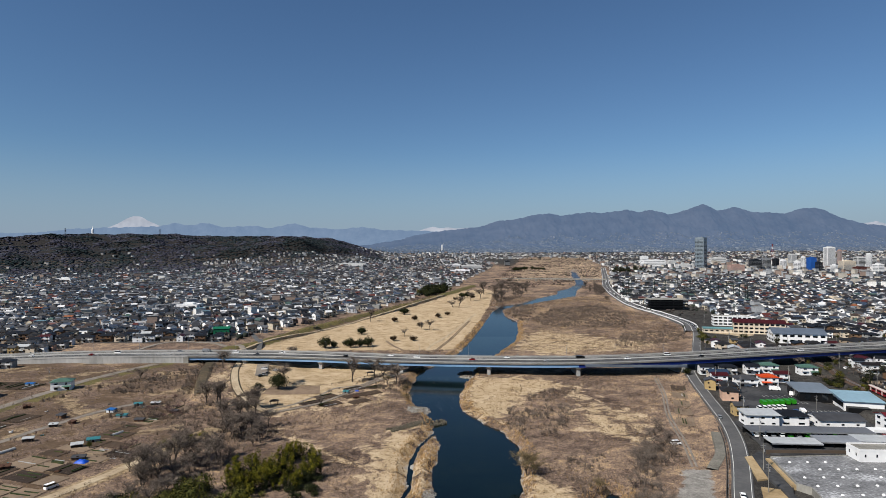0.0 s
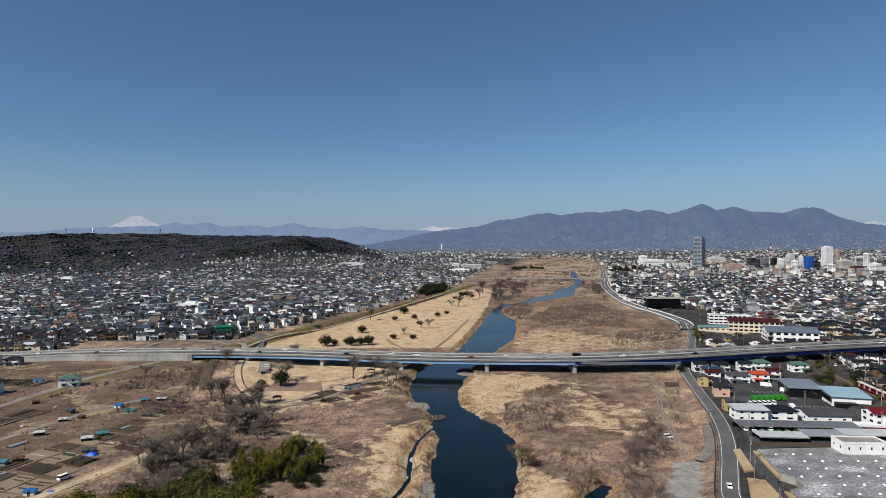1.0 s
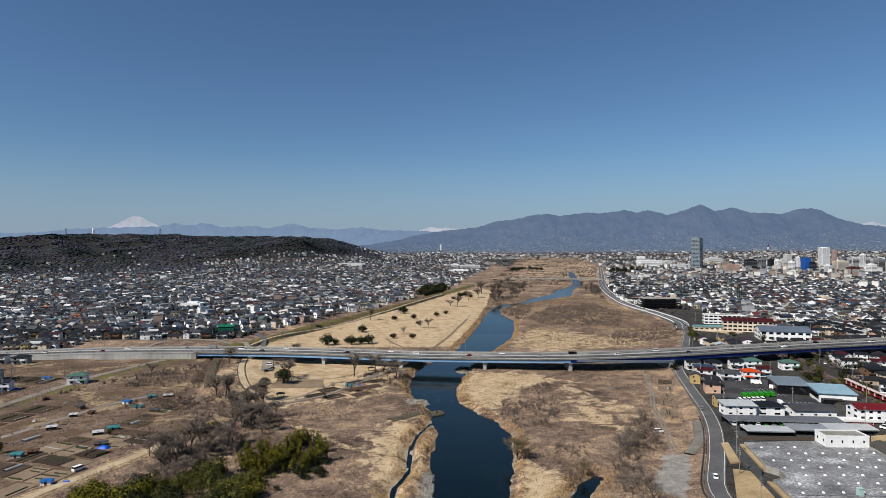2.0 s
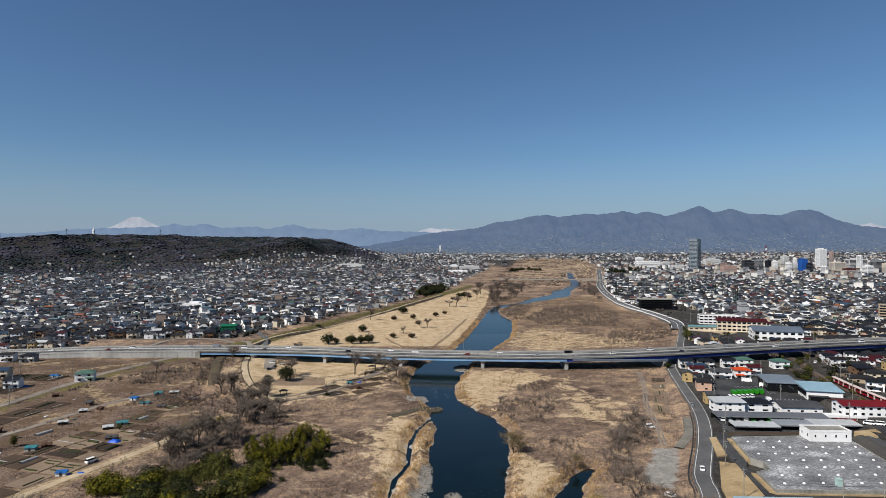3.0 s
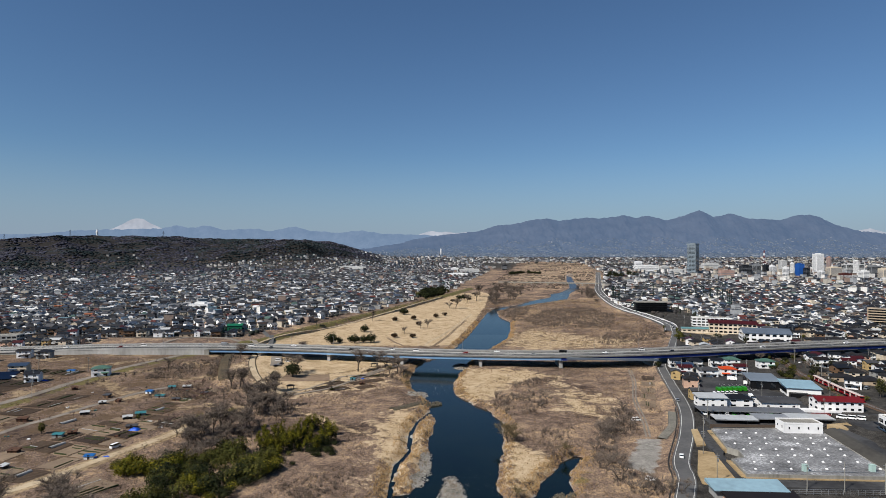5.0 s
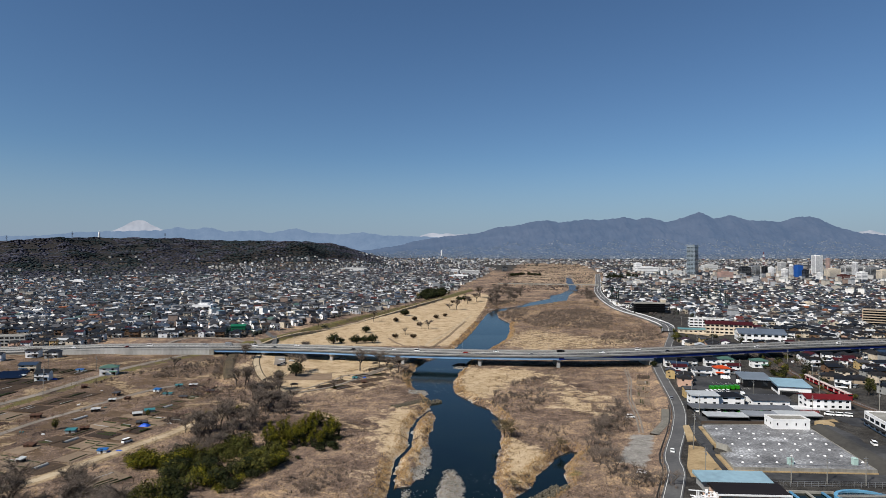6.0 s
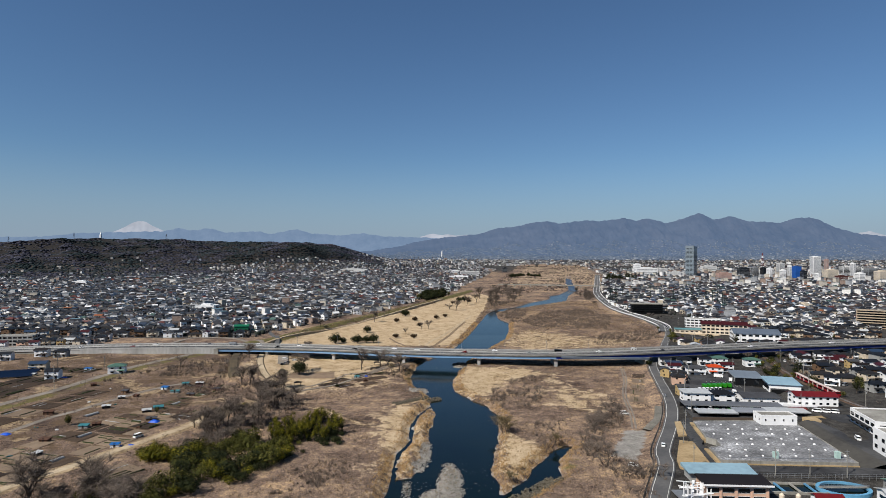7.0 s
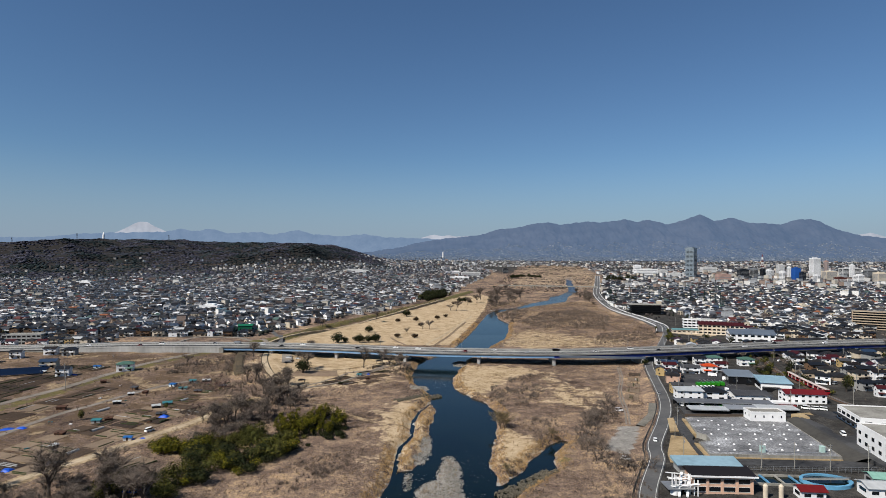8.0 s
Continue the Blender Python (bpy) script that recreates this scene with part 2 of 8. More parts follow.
def woods_material():
    """Leafless and evergreen woods in broad patches, each crown a little different; distance haze is painted in as
    blue.
    """
    m = bpy.data.materials.new("winter_ridge_woods")
    m.use_nodes = True
    n, ln = m.node_tree.nodes, m.node_tree.links
    p = n["Principled BSDF"]
    p.inputs["Roughness"].default_value, p.inputs["Specular IOR Level"].default_value = 1.0, 0.1
    geo = n.new("ShaderNodeNewGeometry")
    ns = n.new("ShaderNodeTexNoise")
    ns.inputs["Scale"].default_value, ns.inputs["Detail"].default_value, ns.inputs["Roughness"].default_value = 0.0065, 6, 0.68
    ln.new(geo.outputs["Position"], ns.inputs[0])
    add = n.new("ShaderNodeMath")
    add.operation = "MULTIPLY_ADD"
    add.inputs[1].default_value = 0.09
    ln.new(geo.outputs["Random Per Island"], add.inputs[0]), ln.new(ns.outputs[0], add.inputs[2])
    r = n.new("ShaderNodeValToRGB")
    e = r.color_ramp.elements
    # crown colours with the blue of the hazy air mixed in
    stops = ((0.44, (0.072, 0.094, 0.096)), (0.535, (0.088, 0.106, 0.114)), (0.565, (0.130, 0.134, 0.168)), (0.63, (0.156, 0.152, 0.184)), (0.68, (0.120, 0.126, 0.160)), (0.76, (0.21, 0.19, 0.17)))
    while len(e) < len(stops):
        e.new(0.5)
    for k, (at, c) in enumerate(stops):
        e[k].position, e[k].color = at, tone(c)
    ln.new(add.outputs[0], r.inputs[0]), ln.new(r.outputs[0], p.inputs["Base Color"])
    return m


m_ridge_woods = woods_material()


# ---- mesh helpers ----
class Shape:
    """Collects vertices and faces for one mesh."""

    def __init__(self):
        self.v, self.f = [], []

    def add(self, verts, faces):
        k = len(self.v)
        self.v += [tuple(p) for p in verts]
        self.f += [tuple(i + k for i in q) for q in faces]
        return self

    def box(self, x0, x1, y0, y1, z0, z1, m=None, slope=0.0):
        """A box; slope lifts its +y top edge."""
        c = [(x0, y0, z0), (x1, y0, z0), (x1, y1, z0), (x0, y1, z0), (x0, y0, z1), (x1, y0, z1), (x1, y1, z1 + slope), (x0, y1, z1 + slope)]
        if m:
            c = [m @ Vector(p) for p in c]
        return self.add(c, [(3, 2, 1, 0), (4, 5, 6, 7), (0, 1, 5, 4), (1, 2, 6, 5), (2, 3, 7, 6), (3, 0, 4, 7)])

    def tube(self, a, b, ra, rb, sides=6, cap=True):
        a, b = Vector(a), Vector(b)
        q = (b - a).to_track_quat("Z", "Y")
        ring = [q @ Vector((math.cos(6.2832 * k / sides), math.sin(6.2832 * k / sides), 0)) for k in range(sides)]
        f = [(k, (k + 1) % sides, sides + (k + 1) % sides, sides + k) for k in range(sides)]
        if cap:
            f += [tuple(range(sides - 1, -1, -1)), tuple(range(sides, 2 * sides))]
        return self.add([a + r * ra for r in ring] + [b + r * rb for r in ring], f)

    def sweep(self, rows, closed=False):
        """Joins rows of equally many points into a skin."""
        n = len(rows[0])
        f = []
        for r in range(len(rows) - 1):
            for k in range(n if closed else n - 1):
                j = (k + 1) % n
                f.append((r * n + k, r * n + j, (r + 1) * n + j, (r + 1) * n + k))
        if closed:
            f += [tuple(range(n - 1, -1, -1)), tuple((len(rows) - 1) * n + k for k in range(n))]
        return self.add([p for row in rows for p in row], f)

    def mesh(self, name, material):
        me = bpy.data.meshes.new(name)
        me.from_pydata(self.v, [], self.f)
        me.materials.append(material)
        return me


def thing(name, shape, material, label="", category="", group="", kind="", at=None):
    ob = new(name, shape.mesh(name, material))
    if at is not None:
        ob.matrix_world = at
    return tagged(ob, label, category, group, kind)


def holder(name, at, label="", category="", group="", kind=""):
    ob = new(name)
    ob.empty_display_size = 0.5
    ob.matrix_world = at
    return tagged(ob, label, category, group, kind)


def part(name, shape, material, parent, label=""):
    """One mesh under a thing or under a part, in its parent's space."""
    ob = new(name, shape if isinstance(shape, bpy.types.Mesh) else shape.mesh(name, material))
    ob.parent = parent
    return tagged(ob, label)


def arrays_mesh(name, verts, quads, material):
    """A mesh of quads (a repeated last index makes a triangle) from numpy arrays."""
    me = bpy.data.meshes.new(name)
    tri = quads[:, 3] == quads[:, 2]
    count = np.where(tri, 3, 4)
    start = np.concatenate(([0], np.cumsum(count)[:-1]))
    keep = np.ones(quads.shape, bool)
    keep[tri, 3] = False
    me.vertices.add(len(verts)), me.loops.add(int(count.sum())), me.polygons.add(len(quads))
    me.vertices.foreach_set("co", verts.astype(np.float32).ravel())
    me.loops.foreach_set("vertex_index", quads[keep].astype(np.int32))
    me.polygons.foreach_set("loop_start", start.astype(np.int32))
    me.polygons.foreach_set("use_smooth", np.zeros(len(quads), bool))
    me.update(calc_edges=True)
    me.materials.append(material)
    return me


def curve_points(pts, step=6.0):
    """A smooth line through a few points, sampled every step metres."""
    p = [np.array(q, float) for q in pts]
    p = [2 * p[0] - p[1]] + p + [2 * p[-1] - p[-2]]
    out = []
    for a, b, c, d in zip(p, p[1:], p[2:], p[3:]):
        n = max(1, int(np.linalg.norm((c - b)[:2]) / step))
        for k in range(n):
            t = k / n
            out.append(0.5 * (2 * b + (c - a) * t + (2 * a - 5 * b + 4 * c - d) * t * t + (3 * b - a - 3 * c + d) * t ** 3))
    return np.array(out + [p[-2]])


def sides_of(line):
    """Unit vectors to the right of each point of a line in the plan."""
    d = np.gradient(line[:, :2], axis=0)
    d /= np.linalg.norm(d, axis=1)[:, None]
    return np.stack([d[:, 1], -d[:, 0]], 1)


# ---- the plan: terrain ----
WATER = -0.5
LEFT_BANK = [(-36, -460), (-27, 60), (-23, 145), (-19, 167), (-17, 172), (-12, 174), (-7, 192), (-5, 215), (-6, 237), (-3, 268), (-5, 280), (-7, 292), (-6, 305), (-11, 320), (-20, 346), (-23, 369), (-20, 417), (-12, 445), (0, 470), (11, 503), (32, 611), (56, 752), (68, 819), (86, 882), (121, 917), (157, 996), (206, 1073), (219, 1144), (250, 1190), (290, 1300), (316, 1420), (345, 1600), (430, 2000)]
RIGHT_BANK = [(18, -460), (22, 60), (23, 146), (23, 160), (22, 182), (25, 207), (28, 226), (31, 250), (32, 266), (28, 287), (22, 297), (9, 326), (8, 347), (9, 365), (20, 430), (45, 502), (68, 569), (78, 626), (87, 704), (78, 764), (81, 828), (139, 905), (169, 945), (225, 1014), (262, 1159), (310, 1290), (336, 1420), (366, 1600), (450, 2000)]
INLET = [(18, 146), (24, 157), (36, 173), (36.5, 177), (40, 184), (50, 204), (60, 215), (62, 213), (57, 204), (50, 186), (50, 176), (41, 165), (31, 151), (24, 140)]
CREEK = [(-20, 150), (-19, 167), (-19.7, 190), (-19.3, 202), (-14.5, 221), (-15.5, 245), (-12.5, 268), (-7, 284)]
BARS = [(4, 168, 5.0, 21), (0, 148, 9, 15), (4, 183, 2.8, 8), (-6.8, 204, 2.4, 16), (-9.5, 187, 2.4, 6), (-15, 327, 6, 9), (15, 420, 6, 13), (-13, 161, 1.6, 9), (70, 860, 9, 5)]
LEVEE = [(-185, 512), (-169, 540), (-149, 620), (-104, 738), (-42, 905), (17, 1082), (60, 1230)]
CANAL = [(-192, 500), (-184, 464), (-166, 403), (-152, 350), (-146, 300)]


def inside(px, py, poly):
    c = np.zeros(px.shape, bool)
    for (x0, y0), (x1, y1) in zip(poly, poly[1:] + poly[:1]):
        if y0 != y1:
            c ^= ((y0 > py) != (y1 > py)) & (px < (x1 - x0) * (py - y0) / (y1 - y0) + x0)
    return c


def distance(px, py, line):
    d = np.full(px.shape, 1e9)
    for (x0, y0), (x1, y1) in zip(line, line[1:]):
        dx, dy = x1 - x0, y1 - y0
        t = np.clip(((px - x0) * dx + (py - y0) * dy) / (dx * dx + dy * dy), 0, 1)
        d = np.minimum(d, np.hypot(px - x0 - t * dx, py - y0 - t * dy))
    return d


def smooth(a, b, x):
    t = np.clip((x - a) / (b - a), 0, 1)
    return t * t * (3 - 2 * t)


def waves(px, py, size, seed=0.0):
    """A cheap rolling noise between -1 and 1."""
    x, y = px / size + seed, py / size - seed * 1.7
    return (np.sin(1.7 * x + 2.1 * np.sin(0.9 * y + seed)) + np.sin(2.3 * y + 1.9 * np.sin(1.3 * x - seed)) + 0.6 * np.sin(3.9 * x + 3.1 * y + seed) + 0.5 * np.sin(5.3 * y - 4.7 * x)) / 3.1


RIVER = LEFT_BANK + RIGHT_BANK[::-1]


def river_distance(px, py):
    """Metres from the water's edge, negative in the water."""
    d = np.minimum(distance(px, py, LEFT_BANK), distance(px, py, RIGHT_BANK))
    d = np.where(inside(px, py, RIVER), -d, d)
    di = distance(px, py, INLET + INLET[:1])
    d = np.minimum(d, np.where(inside(px, py, INLET), -di, di))
    d = np.minimum(d + 1.2 * waves(px, py, 9.0, 3.0), distance(px, py, CREEK) - 0.9) + 0.5 * waves(px, py, 3.1, 1.0)
    return np.maximum(d, bar_height(px, py))


def bar_height(px, py):
    """How far a spot lies inside one of the gravel bars, in metres."""
    b = np.full(px.shape, -99.0)
    for cx, cy, rx, ry in BARS:
        b = np.maximum(b, (1 - np.hypot((px - cx) / rx, (py - cy) / ry)) * min(rx, ry) + 0.9 * waves(px, py, 4.0, 2.0))
    return b


def valley_rise(y):
    return np.interp(y, [-100, 600, 1900, 4700, 5200], [0, 0, 15, 85, 97])


def hill_height(px, py):
    """The wooded ridge beyond the left-hand town."""
    along = np.interp(px, [-2700, -2250, -2000, -1650, -1250, -900, -700, -560, -420, -250], [95, 98, 106, 112, 106, 108, 104, 88, 48, 8])
    up = smooth(1750, 2750, py - 0.10 * (px + 1400) - 0.55 * np.minimum(0, px + 1050) + 90 * waves(px, py, 260, 2.0))
    return smooth(3500, 2950, py) * np.maximum(0, along * up * (1 + (0.10 + 1.5 * up * (1 - up)) * waves(px, py, 300, 7.0) + (0.08 + 0.9 * up * (1 - up)) * waves(px, py, 130, 5.0) + 0.07 * waves(px, py, 60, 1.0)))


def road_line(py):
    return np.interp(py, [100, 138, 178, 197, 234, 269, 313, 392, 460, 560, 670, 770, 896, 1164, 1500, 2000], [60, 72, 90, 96, 111, 126, 138, 160, 185, 240, 268, 262, 262, 318, 405, 540])


def terrain(px, py):
    z = 1.6 + valley_rise(py) + 0.35 * waves(px, py, 31, 4.0) + 0.18 * waves(px, py, 11, 2.0)
    left = smooth(-85, -135, px + 0.10 * (py - 250)) * smooth(520, 480, py)
    z += left * 2.9
    levee = distance(px, py, LEVEE)
    z += 3.8 * smooth(13, 3.5, levee)
    z += 2.2 * smooth(0, -30, px - np.interp(py, [500, 620, 905, 1230, 2000], [-200, -165, -58, 45, 120])) * smooth(500, 540, py)
    z += 1.6 * smooth(-6, -1, px - road_line(py))
    z += 2.5 * smooth(0, 5, px - np.interp(py, [100, 165, 240, 262, 300, 330, 420], [170, 178, 190, 200, 208, 232, 262])) * smooth(440, 400, py) * smooth(100, 150, py)
    z = np.maximum(z, 0) + hill_height(px, py)
    z -= 2.4 * smooth(5.5, 2.0, distance(px, py, CANAL)) * left
    z = np.where(bar_height(px, py) > -1.5, np.minimum(z, WATER + 0.9), z)
    d = river_distance(px, py)
    near = smooth(0, 5, d)
    bed = WATER - 0.04 - 1.6 * smooth(0, -8, d) + valley_rise(py)
    water_z = WATER + valley_rise(py)
    z = np.where(d < 0, bed, np.where(d < 5, (water_z - 0.04) * (1 - near) + z * near, z))
    return z


def zat(x, y):
    return float(terrain(np.array([x], float), np.array([y], float))[0])


MEADOW = [(-158, 452), (-40, 452), (-30, 440), (-47, 405), (-74, 345), (-92, 316), (-121, 350), (-148, 410)]
PARK = [(-172, 508), (-142, 600), (-90, 735), (-30, 905), (30, 1110), (78, 1180), (95, 1120), (66, 870), (40, 690), (8, 512)]
TAN_BANK = [(8, 318), (10, 380), (24, 402), (60, 402), (84, 372), (60, 365), (46, 345), (36, 322), (28, 296)]
TAN_FLAT = [(74, 377), (90, 382), (88, 330), (108, 318), (104, 292), (88, 262), (70, 273), (62, 288)]
TAN_FAR = [(52, 520), (75, 600), (105, 640), (180, 560), (205, 548), (170, 500), (80, 480)]
TAN_OUTER = [(-166, 455), (-170, 400), (-140, 345), (-98, 300), (-60, 318), (-30, 330), (-22, 360), (-30, 440)]
TAN_STREAK = [(-92, 296), (-80, 291), (-61, 268), (-46, 255), (-30, 238), (-20, 240), (-26, 228), (-40, 236), (-56, 250), (-83, 280)]
TAN_SPIT = [(24, 158), (27, 205), (33, 232), (48, 205), (38, 180)]
TAN_LEFT = [(-23, 150), (-30, 200), (-40, 255), (-25, 300), (-6, 290), (-5, 200), (-15, 170)]
FARM = [(-420, 100), (-420, 470), (-160, 470), (-150, 330), (-122, 275), (-150, 180), (-170, 120)]
GRAVEL = [(80, 207), (94, 233), (104, 233), (94, 207), (84, 188), (76, 196)]


def make_ground():
    xs = np.concatenate([-np.geomspace(330, 5600, 70)[::-1], np.arange(-327, -112, 3.0), np.arange(-112, 112, 2.0), np.arange(112, 330, 3.0), np.geomspace(330, 5600, 70)])
    ys = np.concatenate([np.arange(-400, 80, 16.0), np.arange(80, 440, 2.2), np.arange(440, 620, 3.0), np.geomspace(620, 4880, 190)])
    gx, gy = np.meshgrid(xs, ys)
    px, py = gx.ravel(), gy.ravel()
    z = terrain(px, py)
    n, k = len(xs), np.arange(len(px)).reshape(gx.shape)
    quads = np.stack([k[:-1, :-1], k[:-1, 1:], k[1:, 1:], k[1:, :-1]], -1).reshape(-1, 4)
    me = arrays_mesh("ground", np.stack([px, py, z], 1), quads, m_ground)
    d = river_distance(px, py)
    soft = lambda poly, w: np.clip(0.5 + np.where(inside(px, py, poly), 1, -1) * distance(px, py, poly + poly[:1]) / w, 0, 1)
    meadow = np.maximum.reduce([soft(MEADOW, 8), soft(PARK, 8), 0.85 * soft(TAN_BANK, 24), 0.85 * soft(TAN_SPIT, 14), 0.72 * soft(TAN_LEFT, 28), 0.62 * soft(TAN_FLAT, 28), 0.66 * soft(TAN_FAR, 34), 0.46 * soft(TAN_OUTER, 20), 0.66 * soft(TAN_STREAK, 10)])
    corridor = 200 + (py - 1000) * 0.17
    tan = smooth(190, 110, np.abs(px - corridor - 30)) * smooth(1250, 1500, py) * smooth(2800, 2640, py)
    meadow = np.maximum(meadow, 0.42 * tan)
    meadow = np.maximum(meadow, 0.62 * inside(px, py, FARM) * smooth(0.0, 0.5, waves(px, py, 17, 9.0)))
    soil = soft(FARM, 10) * 0.48
    hill = hill_height(px, py)
    left_town = smooth(-10, -30, px - np.interp(py, [500, 620, 905, 1230, 2500], [-205, -170, -62, 40, 110])) * smooth(530, 560, py)
    right_town = smooth(0, 10, px - road_line(py)) * smooth(60, 100, py)
    town = np.maximum.reduce([left_town, right_town, smooth(1900, 2500, py)]) * smooth(45, 15, hill)
    town = np.where(tan > 0.2, town * 0.3, town)
    levee = np.maximum(smooth(12, 8, distance(px, py, LEVEE)) * 0.75, 0.42 * smooth(9, 4, np.hypot((px - 57) / 1.0, (py - 184) / 1.6)))
    farm_bank = 0.6 * smooth(10, 5, np.abs(px - np.interp(py, [140, 263, 387, 450], [-262, -246, -229, -205]))) * smooth(470, 440, py)
    shingle = np.maximum.reduce([soft(GRAVEL, 6), smooth(2.5, 0.5, d) * 0.5, smooth(-1, 0.5, bar_height(px, py))])
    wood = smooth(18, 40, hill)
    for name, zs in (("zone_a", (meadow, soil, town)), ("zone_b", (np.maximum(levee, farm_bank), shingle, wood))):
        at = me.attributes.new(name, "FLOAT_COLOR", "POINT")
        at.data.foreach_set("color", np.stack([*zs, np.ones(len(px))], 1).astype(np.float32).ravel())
    me.polygons.foreach_set("use_smooth", np.ones(len(me.polygons), bool))
    tagged(new("ground", me), "broad river plain of dry scrub, fields and town lots", "ground", kind="structure")
    # the water follows the valley's gentle fall
    wx = np.linspace(-60, 400, 24)
    wy = np.concatenate([np.arange(-400, 600, 40.0), np.geomspace(600, 2100, 40)])
    gx, gy = np.meshgrid(wx, wy)
    k = np.arange(gx.size).reshape(gx.shape)
    quads = np.stack([k[:-1, :-1], k[:-1, 1:], k[1:, 1:], k[1:, :-1]], -1).reshape(-1, 4)
    me = arrays_mesh("river_water", np.stack([gx.ravel(), gy.ravel(), WATER + valley_rise(gy.ravel())], 1), quads, m_water)
    tagged(new("river_water", me), "dark blue shallow river between dry grassy banks", "river", kind="structure")


make_ground()


def ribbon(name, line, width, material, label, lift=0.12, shoulders=0.6, category="path", z=None):
    """A strip of road or path laid on the ground, with sides that run into it."""
    pts = curve_points(line, 5.0)
    s = sides_of(pts)
    h = width / 2
    offs = [-h - shoulders, -h, 0, h, h + shoulders]
    rows = []
    for k, (p, q) in enumerate(zip(pts, s)):
        zs = [zat(p[0] + q[0] * o, p[1] + q[1] * o) for o in offs]
        top = max(zs) + lift if z is None else (z if np.isscalar(z) else z[k])
        rows.append([(p[0] + q[0] * o, p[1] + q[1] * o, (min(zz, top) - 0.5) if abs(o) > h else top) for o, zz in zip(offs, zs)])
    return thing(name, Shape().sweep(rows), material, label, category, kind="structure"), pts, s, rows


def stripe(parent, pts, rows, off, width, dash=0, material=None):
    """A painted line along a road, whole or dashed."""
    s = sides_of(pts)
    run, sh, n = [], Shape(), 0
    for k in range(len(pts)):
        p, q = pts[k], s[k]
        zc = rows[k][2][2] + 0.03
        run.append([(p[0] + q[0] * (off - width / 2), p[1] + q[1] * (off - width / 2), zc), (p[0] + q[0] * (off + width / 2), p[1] + q[1] * (off + width / 2), zc)])
        if dash and len(run) == 2:
            if n % 2 == 0:
                sh.sweep(run)
            run, n = run[-1:], n + 1
    if not dash:
        sh.sweep(run)
    part("lane_line", sh, material or m_paint_white, parent)


# the road along the right bank
road_pts = [(65, 100), (75.5, 138), (93.5, 178), (99, 197), (116.5, 234), (131, 269), (142.5, 308), (164, 392), (177, 425), (215, 505), (272, 650), (272, 750), (272, 880), (322, 1164), (410, 1500), (540, 2000)]
road, rp, rs, rrows = ribbon("road", road_pts, 6.8, m_asphalt, "two-lane asphalt road along the river bank", 0.3, category="road")
stripe(road, rp, rrows, -2.8, 0.2)
stripe(road, rp, rrows, 2.8, 0.2)
upper, up, us, urows = ribbon("road", [(252, 600), (268, 650), (272, 700), (272, 750), (272, 880), (322, 1164), (410, 1500), (540, 2000)], 14.0, m_asphalt, "grey dual carriageway curving along the upper river", 0.9, 1.2, category="road")
for off in (-6.6, 6.6):
    s6 = [[(p[0] + q[0] * (off + e), p[1] + q[1] * (off + e), rw[2][2] + dz) for e, dz in ((-0.25, 0), (-0.2, 0.95), (0.2, 0.95), (0.25, 0))] for p, q, rw in zip(up, us, urows)]
    part("parapet", Shape().sweep(s6), m_white, upper, "white concrete parapet")
stripe(upper, up, urows, 0, 0.5)
ribbon("verge", [(-163, 120), (-159, 152), (-147, 179), (-129, 223), (-119, 262), (-112, 285)], 8.6, m_straw, "straw-coloured grass verge beside the farm track", 0.05, 1.4, category="verge")
ribbon("path", [(-163, 120), (-159, 152), (-147, 179), (-129, 223), (-119, 262), (-112, 285)], 4.2, m_path, "pale sandy farm track between plots and scrub", 0.2)
ribbon("path", [(-215, 160), (-210, 200), (-206, 239), (-198, 262), (-193, 283), (-185, 307), (-170, 327)], 3.6, m_lane, "grey gravel lane through the allotments")
ribbon("road", [(-270, 180), (-254, 263), (-243, 307), (-234, 387), (-215, 440)], 5.8, m_lane, "narrow grey gravelled lane on the farm bank", category="road")
LOOP = [(-163, 475), (-157, 453), (-147, 412), (-129, 364), (-112, 336), (-98, 320), (-91, 318)]
SIDE = [(-93, 317), (-83, 326), (-72, 337), (-61, 358), (-49, 386), (-38, 404), (-18, 440)]
INNER = [(-97, 323), (-86, 335), (-81, 347), (-75, 358), (-70, 373), (-56, 381), (-44, 404)]
for line, wide in ((LOOP, 5.4), (SIDE, 3.8)):
    ribbon("verge", line, wide, m_verge, "dark weedy verge beside the meadow track", 0.06, category="verge")
ribbon("path", LOOP, 4.0, m_path, "sandy loop track round the meadow", 0.2)
ribbon("path", SIDE, 2.2, m_lane, "sandy loop track round the meadow", 0.2)
ribbon("path", INNER, 1.6, m_lane, "narrow trodden track inside the meadow", 0.16)
ribbon("path", [(-111, 367), (-104, 367), (-94, 368), (-84, 369), (-79, 370)], 21, m_dirt, "bare brown dirt ground in the meadow", 0.05, category="dirt ground")
ribbon("car_park", [(-137, 444), (-131, 422), (-126, 403)], 8, m_lane, "small grey asphalt car park on the meadow", 0.1, category="car park")
ribbon("ditch_bank", [(-182, 466), (-171, 422), (-157, 380), (-144, 348)], 5.0, m_verge, "dark overgrown ditch bank below the bridge", 0.5, 2.0, category="bank")
ribbon("road", [(-158, 478), (-162, 490), (-174, 509), (-183, 521), (-207, 539), (-240, 550), (-258, 541), (-268, 516), (-275, 500)], 4.2, m_lane, "pale curved slip road at the end of the bridge", 0.3, category="road")
ribbon("road", [(-160, 480), (-164, 521), (-176, 560), (-196, 600)], 4.4, m_asphalt, "narrow asphalt lane into the town", 0.25, category="road")
ribbon("path", [(-10, 500), (-15, 520), (0, 580), (19, 668), (41, 774)], 2.2, m_path, "pair of pale wheel tracks across the park")
